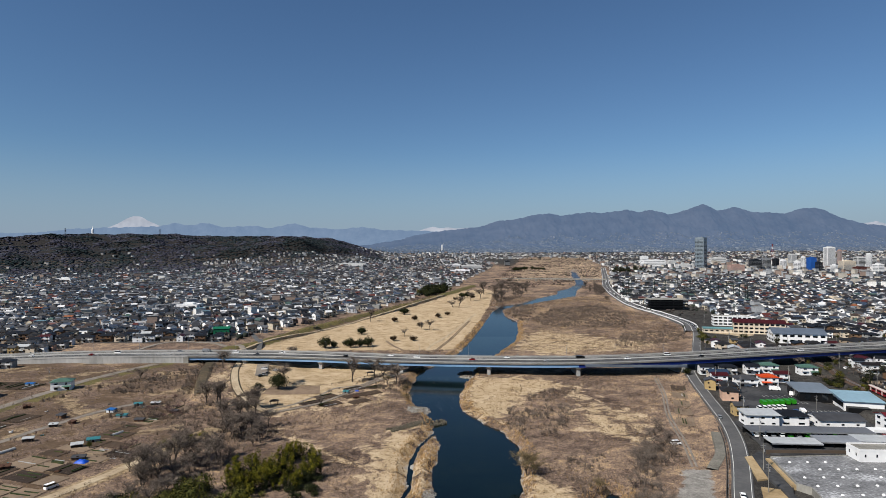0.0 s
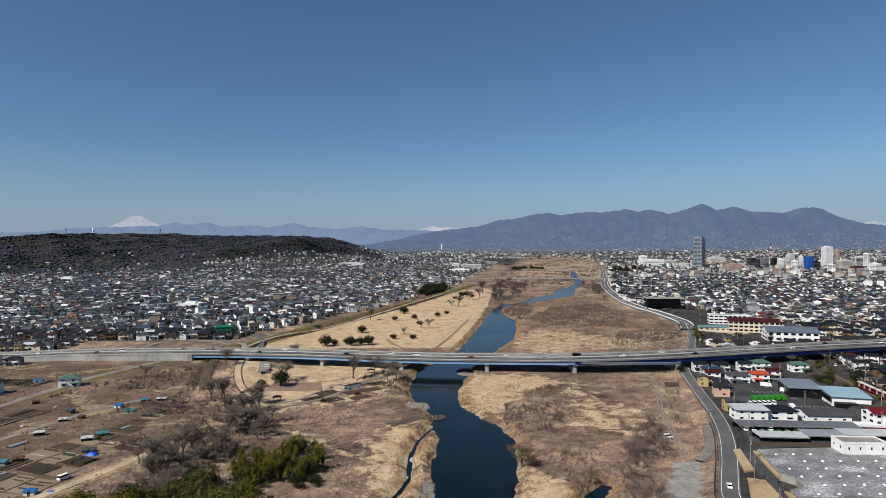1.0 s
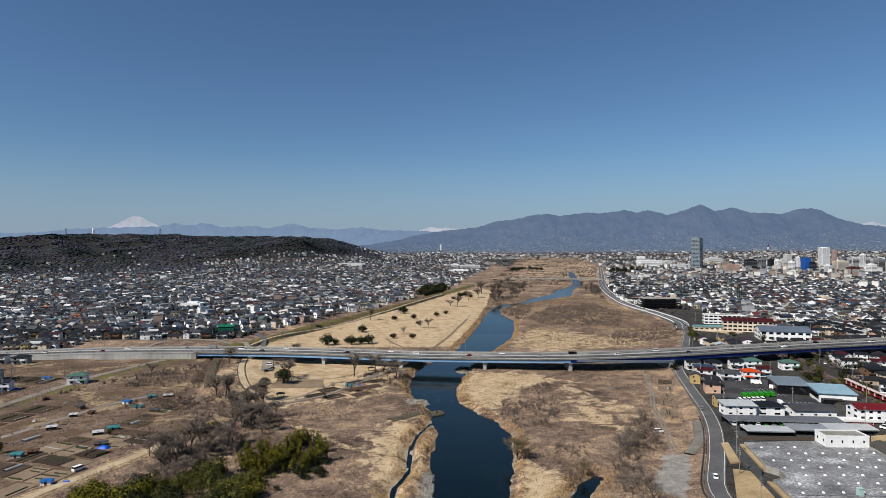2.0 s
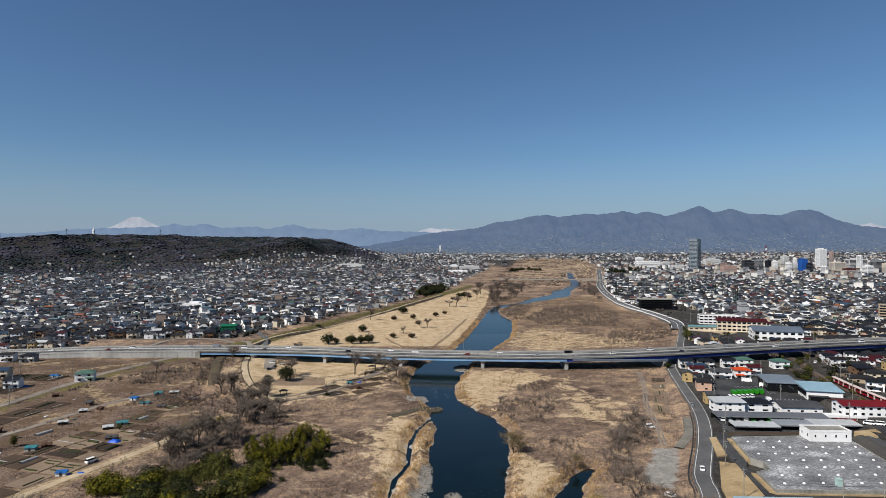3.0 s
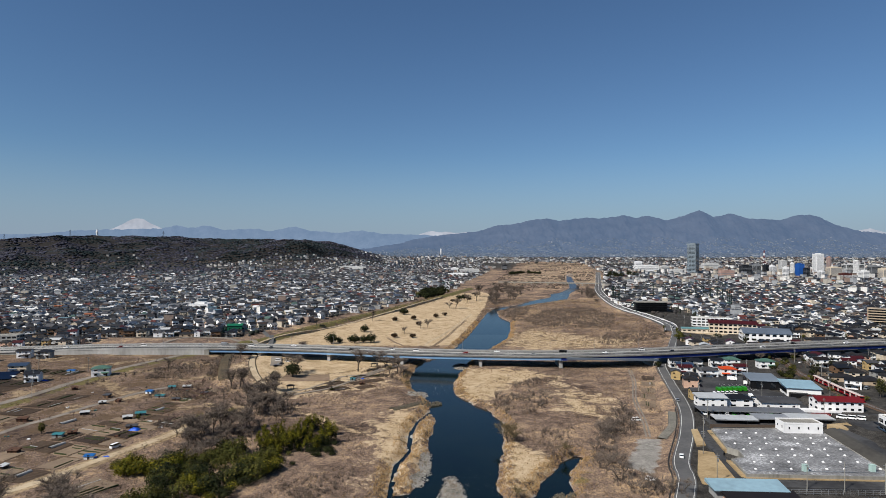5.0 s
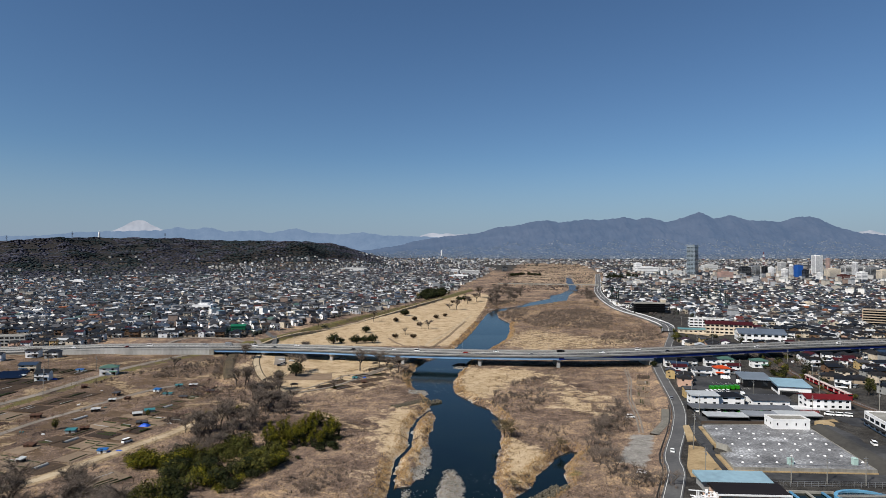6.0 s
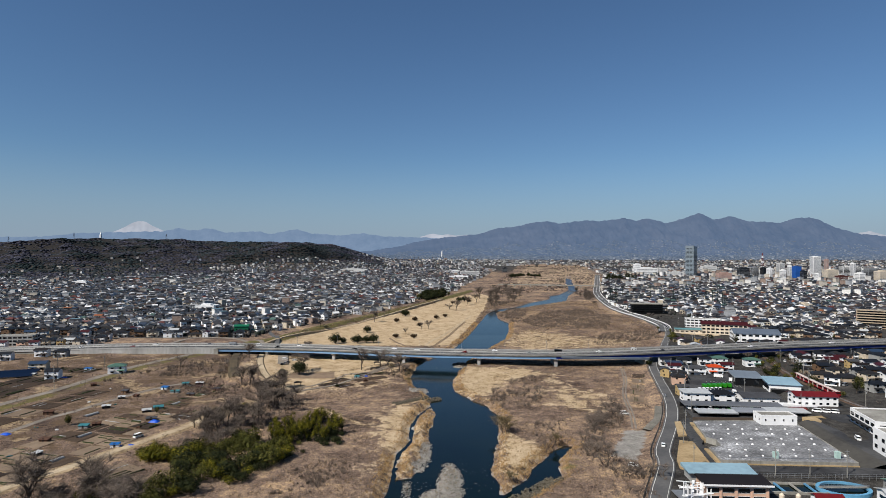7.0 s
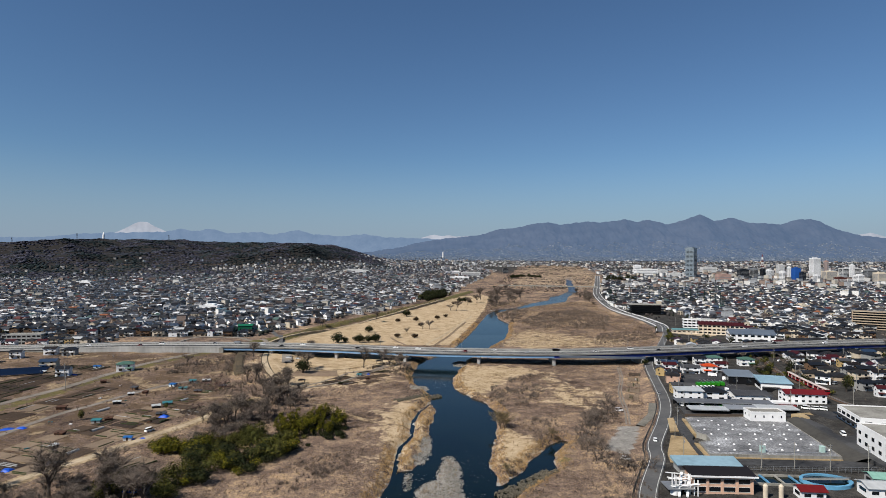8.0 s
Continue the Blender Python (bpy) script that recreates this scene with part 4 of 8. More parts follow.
def make_far_woods():
    gx, gy = np.meshgrid(np.arange(-2900, -250, 8.5), np.arange(1400, 3200, 12.0))
    x, y = gx.ravel() + rng.uniform(-5, 5, gx.size), gy.ravel() + rng.uniform(-6, 6, gx.size)
    hill = hill_height(x, y)
    ok = (rng.random(len(x)) < np.maximum(smooth(14, 46, hill), np.maximum(hill > 3, 0) * (waves(x, y, 190, 4.0) > 0.15) + wooded_foot(x, y) * 0.9) * 0.95) & (np.abs(x) < 0.8 * y + 100)
    x, y = x[ok], y[ok]
    r = rng.uniform(4.2, 8.2, len(x))
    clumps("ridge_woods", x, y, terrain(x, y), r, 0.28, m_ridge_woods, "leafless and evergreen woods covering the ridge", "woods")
    # gardens and groves among the houses
    n = 8000
    y = 560 + 4000 * rng.random(n) ** 1.3
    x = rng.uniform(-0.8, 0.8, n) * (y + 60)
    d = river_distance(x, y)
    left_edge = np.interp(y, [500, 620, 905, 1230, 1500, 2500], [-215, -182, -72, 28, 60, 250])
    ok = ((x < left_edge) | (x > road_line(y) + 14) | (y > 2500)) & (hill_height(x, y) < 30) & ~((x > 130) & (y < 720))
    x, y = x[ok], y[ok]
    r = rng.uniform(1.0, 3.0, len(x)) * np.interp(y, [600, 2000, 4600], [1, 1.2, 1.3])
    clumps("garden_trees", x, y, terrain(x, y) + r * 0.7, r, 1.1, m_garden, "garden trees and hedges among the town houses", "trees")

    # brush along the upper river
    n = 5200
    y = rng.uniform(1180, 2660, n)
    x = 200 + (y - 1000) * 0.17 + rng.uniform(-150, 210, n)
    ok = (river_distance(x, y) > 4) & (x < np.interp(y, [1180, 1500, 2000, 2700], [305, 395, 530, 620])) & (x > np.interp(y, [1180, 1500, 2500], [60, 90, 260])) & (waves(x, y, 70, 2.0) + 0.6 * waves(x, y, 24, 5.0) > 0.05)
    x, y = x[ok], y[ok]
    r = rng.uniform(1.0, 2.6, len(x))
    clumps("riverside_brush", x, y, terrain(x, y) + r * 0.1, r, 0.9, m_thicket_far, "leafless brown brush along the upper river", "scrub")


m_thicket_far = palette("far_brown_brush", [(3, (0.17, 0.13, 0.11)), (3, (0.22, 0.17, 0.14)), (2, (0.12, 0.10, 0.085)), (1, (0.09, 0.10, 0.06))], 0.95, grain=0.4, scale=0.03)
make_far_woods()


# ---- mountains beyond the plain ----
def ridge_profile(x, px, py):
    """A ridge line through a few summits and saddles, rounded between them."""
    return np.interp(x, [mx(p) for p in px], [mz(q) for q in py])


F = 1045.8 / 4800


def mx(px):
    return (px - 784) / F


def mz(py):
    return 89.7 + (439.5 - py) / F


def mountain_slope(xs, t, top, base, seed):
    """Heights of a range from its foot (t = 0) to its crest (t = 1): concave slopes cut by ravines that widen downhill."""
    lean = xs + 90 * waves(xs * 0.3, t * 500, 300, seed) * (1 - t)
    cut = waves(lean, t * 420, 75 + 60 * (1 - t), seed) + 0.55 * waves(lean * 1.3, t * 300, 34, seed + 3) + 0.3 * waves(lean, t * 500, 15, seed + 5)
    return base + (top - base) * (0.25 * t + 0.75 * t ** 1.9) + 0.06 * (top - base) * cut * np.sin(np.pi * np.clip(t, 0, 1)) ** 0.8


def mountain_range(name, y, summits, base, x0, x1, material, label, rough, seed, deep=160):
    xs = np.arange(x0, x1 + 1, 6.0)
    top = ridge_profile(xs, *zip(*summits))
    top = np.convolve(np.pad(top, 2, mode="edge"), np.ones(5) / 5, "valid")
    top = top + rough * (waves(xs, xs * 0, 21, seed) + 0.8 * waves(xs, xs * 0 + 9, 60, seed))
    rows, n = [], 44
    for t in np.linspace(0, 1, n):
        rows.append(np.stack([xs, np.full(xs.shape, y - deep * (1 - t)), mountain_slope(xs, np.full(xs.shape, t), top, base, seed)], -1))
    v = np.concatenate(rows)
    k = np.arange(len(v)).reshape(n, -1)
    quads = np.stack([k[:-1, :-1], k[:-1, 1:], k[1:, 1:], k[1:, :-1]], -1).reshape(-1, 4)
    me = arrays_mesh(name, v, quads, material)
    me.polygons.foreach_set("use_smooth", np.ones(len(me.polygons), bool))
    return tagged(new(name, me), label, "mountains", kind="structure")


# the haze before each range is painted as its emission colour
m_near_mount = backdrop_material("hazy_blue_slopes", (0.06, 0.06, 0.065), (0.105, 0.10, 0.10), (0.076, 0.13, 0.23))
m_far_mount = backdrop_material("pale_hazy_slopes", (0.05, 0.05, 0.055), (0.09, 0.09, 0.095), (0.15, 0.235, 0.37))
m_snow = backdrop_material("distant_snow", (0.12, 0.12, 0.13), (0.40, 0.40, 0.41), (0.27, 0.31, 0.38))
RANGE_RIDGE = [(600, 437), (700, 424), (760, 412), (800, 407), (850, 402), (880, 392), (920, 388), (945, 381), (972, 379), (990, 383), (1045, 377), (1065, 379), (1110, 373), (1130, 378), (1150, 373), (1185, 382), (1215, 374), (1245, 363), (1270, 376), (1300, 369), (1330, 378), (1390, 381), (1415, 373), (1440, 371), (1455, 374), (1490, 390), (1530, 400), (1568, 404), (1750, 415)]
FOOT, CREST = 4120, 4800
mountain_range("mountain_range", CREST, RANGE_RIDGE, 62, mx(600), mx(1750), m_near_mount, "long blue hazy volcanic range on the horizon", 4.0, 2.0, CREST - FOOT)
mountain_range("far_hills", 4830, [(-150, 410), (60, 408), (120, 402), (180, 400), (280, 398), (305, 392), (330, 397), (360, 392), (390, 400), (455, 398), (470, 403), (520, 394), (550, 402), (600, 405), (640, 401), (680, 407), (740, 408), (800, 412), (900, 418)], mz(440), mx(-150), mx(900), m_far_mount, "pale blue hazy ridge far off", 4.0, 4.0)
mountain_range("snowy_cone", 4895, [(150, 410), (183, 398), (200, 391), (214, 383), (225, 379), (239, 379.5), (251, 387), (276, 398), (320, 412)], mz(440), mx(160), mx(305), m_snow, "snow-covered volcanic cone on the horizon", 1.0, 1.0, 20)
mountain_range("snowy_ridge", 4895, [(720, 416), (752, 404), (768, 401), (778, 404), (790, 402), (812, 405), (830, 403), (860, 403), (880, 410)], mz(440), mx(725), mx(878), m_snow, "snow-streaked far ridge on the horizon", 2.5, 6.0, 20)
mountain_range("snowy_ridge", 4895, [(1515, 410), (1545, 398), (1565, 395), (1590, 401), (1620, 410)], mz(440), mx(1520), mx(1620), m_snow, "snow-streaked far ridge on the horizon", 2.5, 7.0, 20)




def make_slope_villages():
    """Scattered villages on the lower slopes of the range, thinning out uphill."""
    n = 22000
    x = rng.uniform(mx(600), mx(1640), n)
    t = 0.6 * rng.random(n) ** 1.15
    keep = waves(x, t * 900, 110, 3.0) + 0.6 * waves(x, t * 1500, 37, 1.0) > rng.uniform(-1.4, 0.6, n) + 1.7 * t
    x, t = x[keep], t[keep]
    y = CREST - (CREST - FOOT) * (1 - t)
    z = np.maximum(mountain_slope(x, t, ridge_profile(x, *zip(*RANGE_RIDGE)), 62, 2.0), terrain(x, y)) - 0.3
    k = len(x)
    wv, wq, rv, rq = house_arrays(x, y, rng.uniform(-0.6, 0.6, k), rng.uniform(5, 11, k), rng.uniform(4, 7, k), rng.uniform(1.6, 3.4, k), np.full(k, 1.2), np.zeros(k), z)
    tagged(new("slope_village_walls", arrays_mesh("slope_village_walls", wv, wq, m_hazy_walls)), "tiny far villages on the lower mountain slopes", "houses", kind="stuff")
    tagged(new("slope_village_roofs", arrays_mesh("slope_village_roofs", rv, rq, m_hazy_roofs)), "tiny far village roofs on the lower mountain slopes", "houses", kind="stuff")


make_slope_villages()


# ---- houses and buildings ----
def plain(name, c, rough=0.75, vary=0.18, scale=0.5, spec=0.3, metal=0.0):
    """A painted or rendered surface in one colour with stains and grain."""
    lo = tuple(v * (1 - vary) for v in c)
    hi = tuple(min(0.9, v * (1 + vary * 0.6)) for v in c)
    return mat(name, [lo, c, hi], scale, rough, spec=spec, metal=metal)


w_white, w_cream, w_beige = m_white, plain("cream_render", (0.64, 0.58, 0.49)), plain("beige_render", (0.47, 0.40, 0.32))
w_grey, w_brown, w_pink = plain("grey_siding", (0.40, 0.40, 0.39)), plain("brown_siding", (0.26, 0.18, 0.12)), plain("pinkish_render", (0.62, 0.47, 0.38))
w_yellow = plain("ochre_render", (0.52, 0.42, 0.25))
r_slate, r_char, r_mid = plain("dark_slate_tiles", (0.04, 0.042, 0.047), 0.5, 0.3), plain("charcoal_tiles", (0.06, 0.055, 0.052), 0.6, 0.3), plain("mid_grey_tiles", (0.13, 0.13, 0.135), 0.6, 0.3)
r_red, r_maroon, r_blue = plain("red_metal_roof", (0.24, 0.035, 0.035), 0.5, 0.25), plain("maroon_metal_roof", (0.12, 0.028, 0.03), 0.5, 0.25), plain("blue_grey_tiles", (0.07, 0.11, 0.17), 0.5, 0.25)
r_green, r_orange, r_light = plain("verdigris_metal_roof", (0.15, 0.24, 0.20), 0.5, 0.25), plain("orange_tiles", (0.55, 0.13, 0.03), 0.6, 0.25), plain("light_metal_roof", (0.52, 0.53, 0.53), 0.4, 0.15)
r_pale_blue, r_brown = plain("pale_blue_metal_roof", (0.36, 0.47, 0.52), 0.4, 0.15), plain("dark_brown_roof", (0.045, 0.033, 0.027), 0.6, 0.3)
m_door = plain("dark_brown_door", (0.09, 0.06, 0.04))
m_frame = plain("white_window_frame", (0.65, 0.65, 0.64), 0.5, 0.08)


def gable_roof(w, d, h, rh, o=0.6, t=0.2):
    x, y = w / 2 + o, d / 2 + o
    s = Shape()
    top = [(-x, -y, h), (x, -y, h), (x, 0, h + rh), (-x, 0, h + rh), (x, y, h), (-x, y, h)]
    low = [(a, b, c - t) for a, b, c in top]
    return s.add(top + low, [(0, 1, 2, 3), (3, 2, 4, 5), (9, 8, 7, 6), (11, 10, 8, 9), (0, 6, 7, 1), (5, 4, 10, 11), (1, 7, 8, 2), (2, 8, 10, 4), (3, 9, 6, 0), (5, 11, 9, 3)])


def hip_roof(w, d, h, rh, o=0.6, t=0.2):
    x, y = w / 2 + o, d / 2 + o
    r = max(0.1, x - y)
    s = Shape()
    v = [(-x, -y, h), (x, -y, h), (x, y, h), (-x, y, h), (-r, 0, h + rh), (r, 0, h + rh)] + [(a, b, h - t) for a, b in ((-x, -y), (x, -y), (x, y), (-x, y))]
    return s.add(v, [(0, 1, 5, 4), (2, 3, 4, 5), (1, 2, 5), (3, 0, 4), (9, 8, 7, 6), (0, 6, 7, 1), (1, 7, 8, 2), (2, 8, 9, 3), (3, 9, 6, 0)])


def flat_roof(w, d, h, rim=0.5):
    """A flat roof sheet inside a raised rim."""
    x, y = w / 2, d / 2
    s = Shape().box(-x + 0.3, x - 0.3, -y + 0.3, y - 0.3, h - 0.1, h + 0.02)
    return s


def rim_shape(w, d, h, rim=0.5, t=0.3):
    x, y = w / 2 + 0.06, d / 2 + 0.06
    return Shape().box(-x, x, -y, -y + t, h - 0.3, h + rim).box(-x, x, y - t, y, h - 0.3, h + rim).box(-x, -x + t, -y + t, y - t, h - 0.3, h + rim).box(x - t, x, -y + t, y - t, h - 0.3, h + rim)


def window_part(parent, x, y, z, w, h, face="front", material=None, framed=False):
    """A pane set proud of a wall on a given face."""
    t = 0.05
    if face in ("front", "back"):
        s = Shape().box(x - w / 2, x + w / 2, y - t, y + t, z - h / 2, z + h / 2)
    else:
        s = Shape().box(x - t, x + t, y - w / 2, y + w / 2, z - h / 2, z + h / 2)
    ob = part("window", s, material or m_glass, parent)
    if framed:
        f = Shape()
        for dz in (-h / 2 - 0.06, h / 2 + 0.06):
            if face in ("front", "back"):
                f.box(x - w / 2 - 0.12, x + w / 2 + 0.12, y - 0.09, y + 0.03, z + dz - 0.06, z + dz + 0.06)
            else:
                f.box(x - 0.09, x + 0.09, y - w / 2 - 0.12, y + w / 2 + 0.12, z + dz - 0.06, z + dz + 0.06)
        part("frame", f, m_frame, ob)
    return ob


def make_house(w, d, h, roof, wall_m, roof_m, label, seed, annex=True):
    """A two-storey family house: walls, tiled roof, windows, door, a lean-to and a balcony."""
    r = random.Random(seed)
    ob = holder("house", pose(0, 0, -50), label, "house", "town houses")
    body = Shape().box(-w / 2, w / 2, -d / 2, d / 2, -1.5, h - 0.1)
    rh = 0.5 * d * r.uniform(0.36, 0.48)
    if roof == "gable":
        body.add([(-w / 2, -d / 2, h - 0.1), (-w / 2, d / 2, h - 0.1), (-w / 2, 0, h + rh * 0.85), (w / 2, -d / 2, h - 0.1), (w / 2, d / 2, h - 0.1), (w / 2, 0, h + rh * 0.85)], [(0, 2, 1), (3, 4, 5), (0, 3, 5, 2), (1, 2, 5, 4)])
    part("wall", body, wall_m, ob)
    part("roof", (gable_roof if roof == "gable" else hip_roof)(w, d, h, rh), roof_m, ob)
    n = 2
    for fl in range(2 if h > 4 else 1):
        for k in range(n):
            window_part(ob, -w / 2 + w * (k + 0.5) / n + r.uniform(-0.3, 0.3), -d / 2, 1.35 + 2.7 * fl, r.uniform(1.3, 2.0), r.uniform(1.0, 1.4))
        window_part(ob, -w / 2, r.uniform(-1.5, 1.5), 1.5 + 2.7 * fl, 1.2, 1.0, "side")
    part("door", Shape().box(w * 0.30, w * 0.30 + 0.95, -d / 2 - 0.06, -d / 2 + 0.03, 0.05, 2.1), m_door, ob)
    if annex and h > 4:
        aw = w * r.uniform(0.45, 0.7)
        ax = r.choice((-1, 1)) * (w - aw) / 2
        s = Shape()
        y0, y1 = -d / 2 - 1.6, -d / 2 + 0.02
        s.add([(ax - aw / 2, y0, 2.45), (ax + aw / 2, y0, 2.45), (ax + aw / 2, y1, 3.05), (ax - aw / 2, y1, 3.05), (ax - aw / 2, y0, 2.3), (ax + aw / 2, y0, 2.3), (ax + aw / 2, y1, 2.9), (ax - aw / 2, y1, 2.9)], [(0, 1, 2, 3), (7, 6, 5, 4), (0, 4, 5, 1), (1, 5, 6, 2), (3, 7, 4, 0)])
        part("lean_to_roof", s, roof_m, ob)
        b = Shape().box(-ax - 1.8, -ax + 1.8, -d / 2 - 1.1, -d / 2 - 1.0, 2.9, 3.9).box(-ax - 1.8, -ax + 1.8, -d / 2 - 1.1, -d / 2 - 0.03, 2.75, 2.9)
        part("balcony", b, wall_m if r.random() < 0.6 else m_white, ob)
    return ob


HOUSES = [
    make_house(10, 8, 5.4, "gable", w_white, r_slate, "white two-storey house with dark slate gable roof", 1),
    make_house(9, 7.5, 5.6, "hip", w_cream, r_char, "cream two-storey house with charcoal hipped roof", 2),
    make_house(11, 8, 5.3, "hip", w_grey, r_slate, "grey-sided two-storey house with dark hipped roof", 3),
    make_house(9.5, 7, 5.6, "gable", w_white, r_brown, "white two-storey house with dark brown gable roof", 4),
    make_house(12, 8.5, 5.2, "hip", w_white, r_mid, "white two-storey house with mid-grey hipped roof", 5),
    make_house(10, 7, 5.4, "gable", w_white, r_maroon, "white two-storey house with maroon metal roof", 6),
    make_house(8.5, 7.5, 5.8, "gable", w_brown, r_slate, "brown-sided two-storey house with slate gable roof", 7),
    make_house(12, 8, 3.2, "hip", w_beige, r_char, "low beige bungalow with charcoal hipped roof", 8, False),
    make_house(11, 7.5, 5.2, "gable", w_cream, r_blue, "cream two-storey house with blue-grey tiled roof", 9),
    make_house(9, 8, 5.6, "hip", w_pink, r_char, "pinkish two-storey house with charcoal hipped roof", 10),
    make_house(11, 8, 5.4, "hip", w_white, r_green, "white house with verdigris green metal roof", 11),
    make_house(9.5, 7.5, 5.6, "gable", w_grey, r_light, "grey two-storey house with light metal gable roof", 12),
    make_house(10, 8, 5.6, "hip", w_white, r_orange, "white house with bright orange tiled roof", 13),
    make_house(8.5, 7.5, 5.4, "gable", w_yellow, r_mid, "ochre two-storey house with grey gable roof", 14),
]
house_used = set()


def put_house(k, x, y, turn, size=1.0):
    m = pose(x, y, zat(x, y), 0, 0, turn) @ Matrix.Diagonal((size, size, 1, 1))
    if k in house_used:
        return copy_thing(HOUSES[k], m)
    house_used.add(k)
    HOUSES[k].matrix_world = m
    return HOUSES[k]


BLINE = curve_points(BRIDGE, 8.0)[:, :2].tolist()
RAIL = [(286, 470), (274, 433), (262, 400), (252, 372), (244, 338), (238, 305), (235, 277), (238, 235), (246, 190), (258, 140)]
KEEP_OUT = [(136, 240, 232, 300), (166, 245, 296, 364), (176, 260, 120, 262), (88, 200, 120, 262), (252, 352, 498, 640), (254, 330, 780, 830), (215, 262, 255, 312)]


def free_plot(x, y):
    if any(x0 < x < x1 and y0 < y < y1 for x0, x1, y0, y1 in KEEP_OUT):
        return False
    px, py = np.array([x]), np.array([y])
    if distance(px, py, BLINE)[0] < 21 or distance(px, py, RAIL)[0] < 9 or distance(px, py, [q[:2] for q in road_pts])[0] < 12:
        return False
    return True


MARKED = [(10, -235, 362, 20), (0, -268, 342, 12), (2, -318, 428, 10), (3, -336, 431, 10), (8, -299, 373, 12), (0, -352, 412, 12), (6, -360, 390, 14), (0, 177, 402, -8), (8, 177, 385, -10), (2, 192, 402, -6), (0, 208, 402, -8), (4, 186, 367, -8), (10, 222, 407, -6), (12, 201, 369, -8), (5, 214, 378, -8), (10, 244, 399, -8),
          (13, 161, 360, 70), (5, 173, 374, -8), (9, 167, 349, 74), (9, 161, 336, 74), (13, 151, 304, -6), (3, 280, 391, -10), (5, 299, 388, -14), (1, 284, 372, -12), (7, 263, 342, -20), (0, 256, 321, -30)]


def place_houses():
    r = random.Random(21)
    plain_kinds = [0, 1, 1, 2, 2, 3, 4, 0, 5, 6, 7, 7, 8, 9, 2, 11, 1, 13, 6, 9, 7]
    spots = []
    for j, y in enumerate(np.arange(255, 470, 15.5)):          # beyond the railway
        for x in np.arange(250, 0.78 * (y + 80) + 15, 14.0):
            spots.append((x + r.uniform(-2, 2) + 0.12 * (y - 250), y + r.uniform(-2.5, 2.5), 0))
    for y in np.arange(462, 640, 16.5):                         # beyond the bridge on the right bank
        for x in np.arange(215, 0.78 * y + 10, 15.5):
            spots.append((x + r.uniform(-2.5, 2.5) + 0.1 * (y - 460), y + r.uniform(-2.5, 2.5), 1))
    for x, y, q in spots:
        if min((x - m[1]) ** 2 + (y - m[2]) ** 2 for m in MARKED) < 140:
            continue
        if not free_plot(x, y) or (q == 0 and x > 245 and r.random() < 0.24) or r.random() < 0.06 or x < road_line(np.array([y]))[0] + 10:
            continue
        put_house(r.choice(plain_kinds), x, y, -8 + r.uniform(-16, 16) + r.choice((0, 0, 90)), r.uniform(0.8, 1.15))
    # the town edge beyond the left end of the bridge
    for y in np.arange(508, 585, 15.0):
        for x in np.arange(-470, -205, 14.5):
            xx, yy = x + r.uniform(-2.5, 2.5) - 0.15 * (y - 508), y + r.uniform(-3, 3)
            if r.random() < 0.12 or xx > -215 - (yy - 508) * -0.25 or abs(xx) > 0.78 * (yy + 80) or (xx > -330 and yy < 552):
                continue
            put_house(r.choice(plain_kinds), xx, yy, 12 + r.uniform(-6, 6) + r.choice((0, 0, 90)), r.uniform(0.85, 1.05))
    for y in (474, 488, 501):
        for x in np.arange(-470, -338, 14.0):
            xx, yy = x + r.uniform(-2, 2), y + r.uniform(-2, 2) + 0.05 * (x + 400)
            if r.random() < 0.15 or abs(xx) > 0.78 * (yy + 80) or (abs(xx + 402) < 26 and abs(yy - 492) < 16):
                continue
            put_house(r.choice(plain_kinds), xx, yy, 8 + r.uniform(-6, 6) + r.choice((0, 0, 90)), r.uniform(0.8, 1.0))
    # single houses among the fields and marked ones
    for k, x, y, turn in MARKED:
        put_house(k, x, y, turn)


place_houses()


def make_building(name, label, x, y, turn, w, d, h, wall_m, roof="flat", roof_m=None, floors=2, bays=5, bays_side=3, category="building", win_h=1.2, win_w=0.55, rise=1.4, base=None, framed=False, back=False):
    """A larger building with its walls, roof and every window; x, y is the middle of its footprint."""
    z = zat(x, y) if base is None else base
    ob = holder(name, pose(x, y, z, 0, 0, turn), label, category)
    body = Shape().box(-w / 2, w / 2, -d / 2, d / 2, -2.0, h - 0.05)
    if roof == "gable":
        body.add([(-w / 2, -d / 2, h - 0.1), (-w / 2, d / 2, h - 0.1), (-w / 2, 0, h + rise * 0.9), (w / 2, -d / 2, h - 0.1), (w / 2, d / 2, h - 0.1), (w / 2, 0, h + rise * 0.9)], [(0, 2, 1), (3, 4, 5), (0, 3, 5, 2), (1, 2, 5, 4)])
    part("wall", body, wall_m, ob)
    if roof == "flat":
        part("roof", flat_roof(w, d, h), roof_m or m_concrete, ob)
        part("parapet", rim_shape(w, d, h), wall_m, ob)
    elif roof == "gable":
        part("roof", gable_roof(w, d, h, rise, 0.7), roof_m, ob)
    elif roof == "hip":
        part("roof", hip_roof(w, d, h, rise, 0.7), roof_m, ob)
    elif roof == "shed":
        part("roof", Shape().box(-w / 2 - 0.7, w / 2 + 0.7, -d / 2 - 0.9, d / 2 + 0.7, h, h + 0.25, slope=rise), roof_m, ob)
    fh = h / max(1, floors)
    for f in range(floors):
        zc = fh * (f + 0.55)
        for k in range(bays):
            window_part(ob, -w / 2 + w * (k + 0.5) / bays, -d / 2, zc, w / bays * win_w, win_h, framed=framed)
        for k in range(bays_side):
            for sx in (-1, 1):
                window_part(ob, sx * w / 2, -d / 2 + d * (k + 0.5) / bays_side, zc, d / bays_side * win_w, win_h, "side", framed=framed)
    return ob


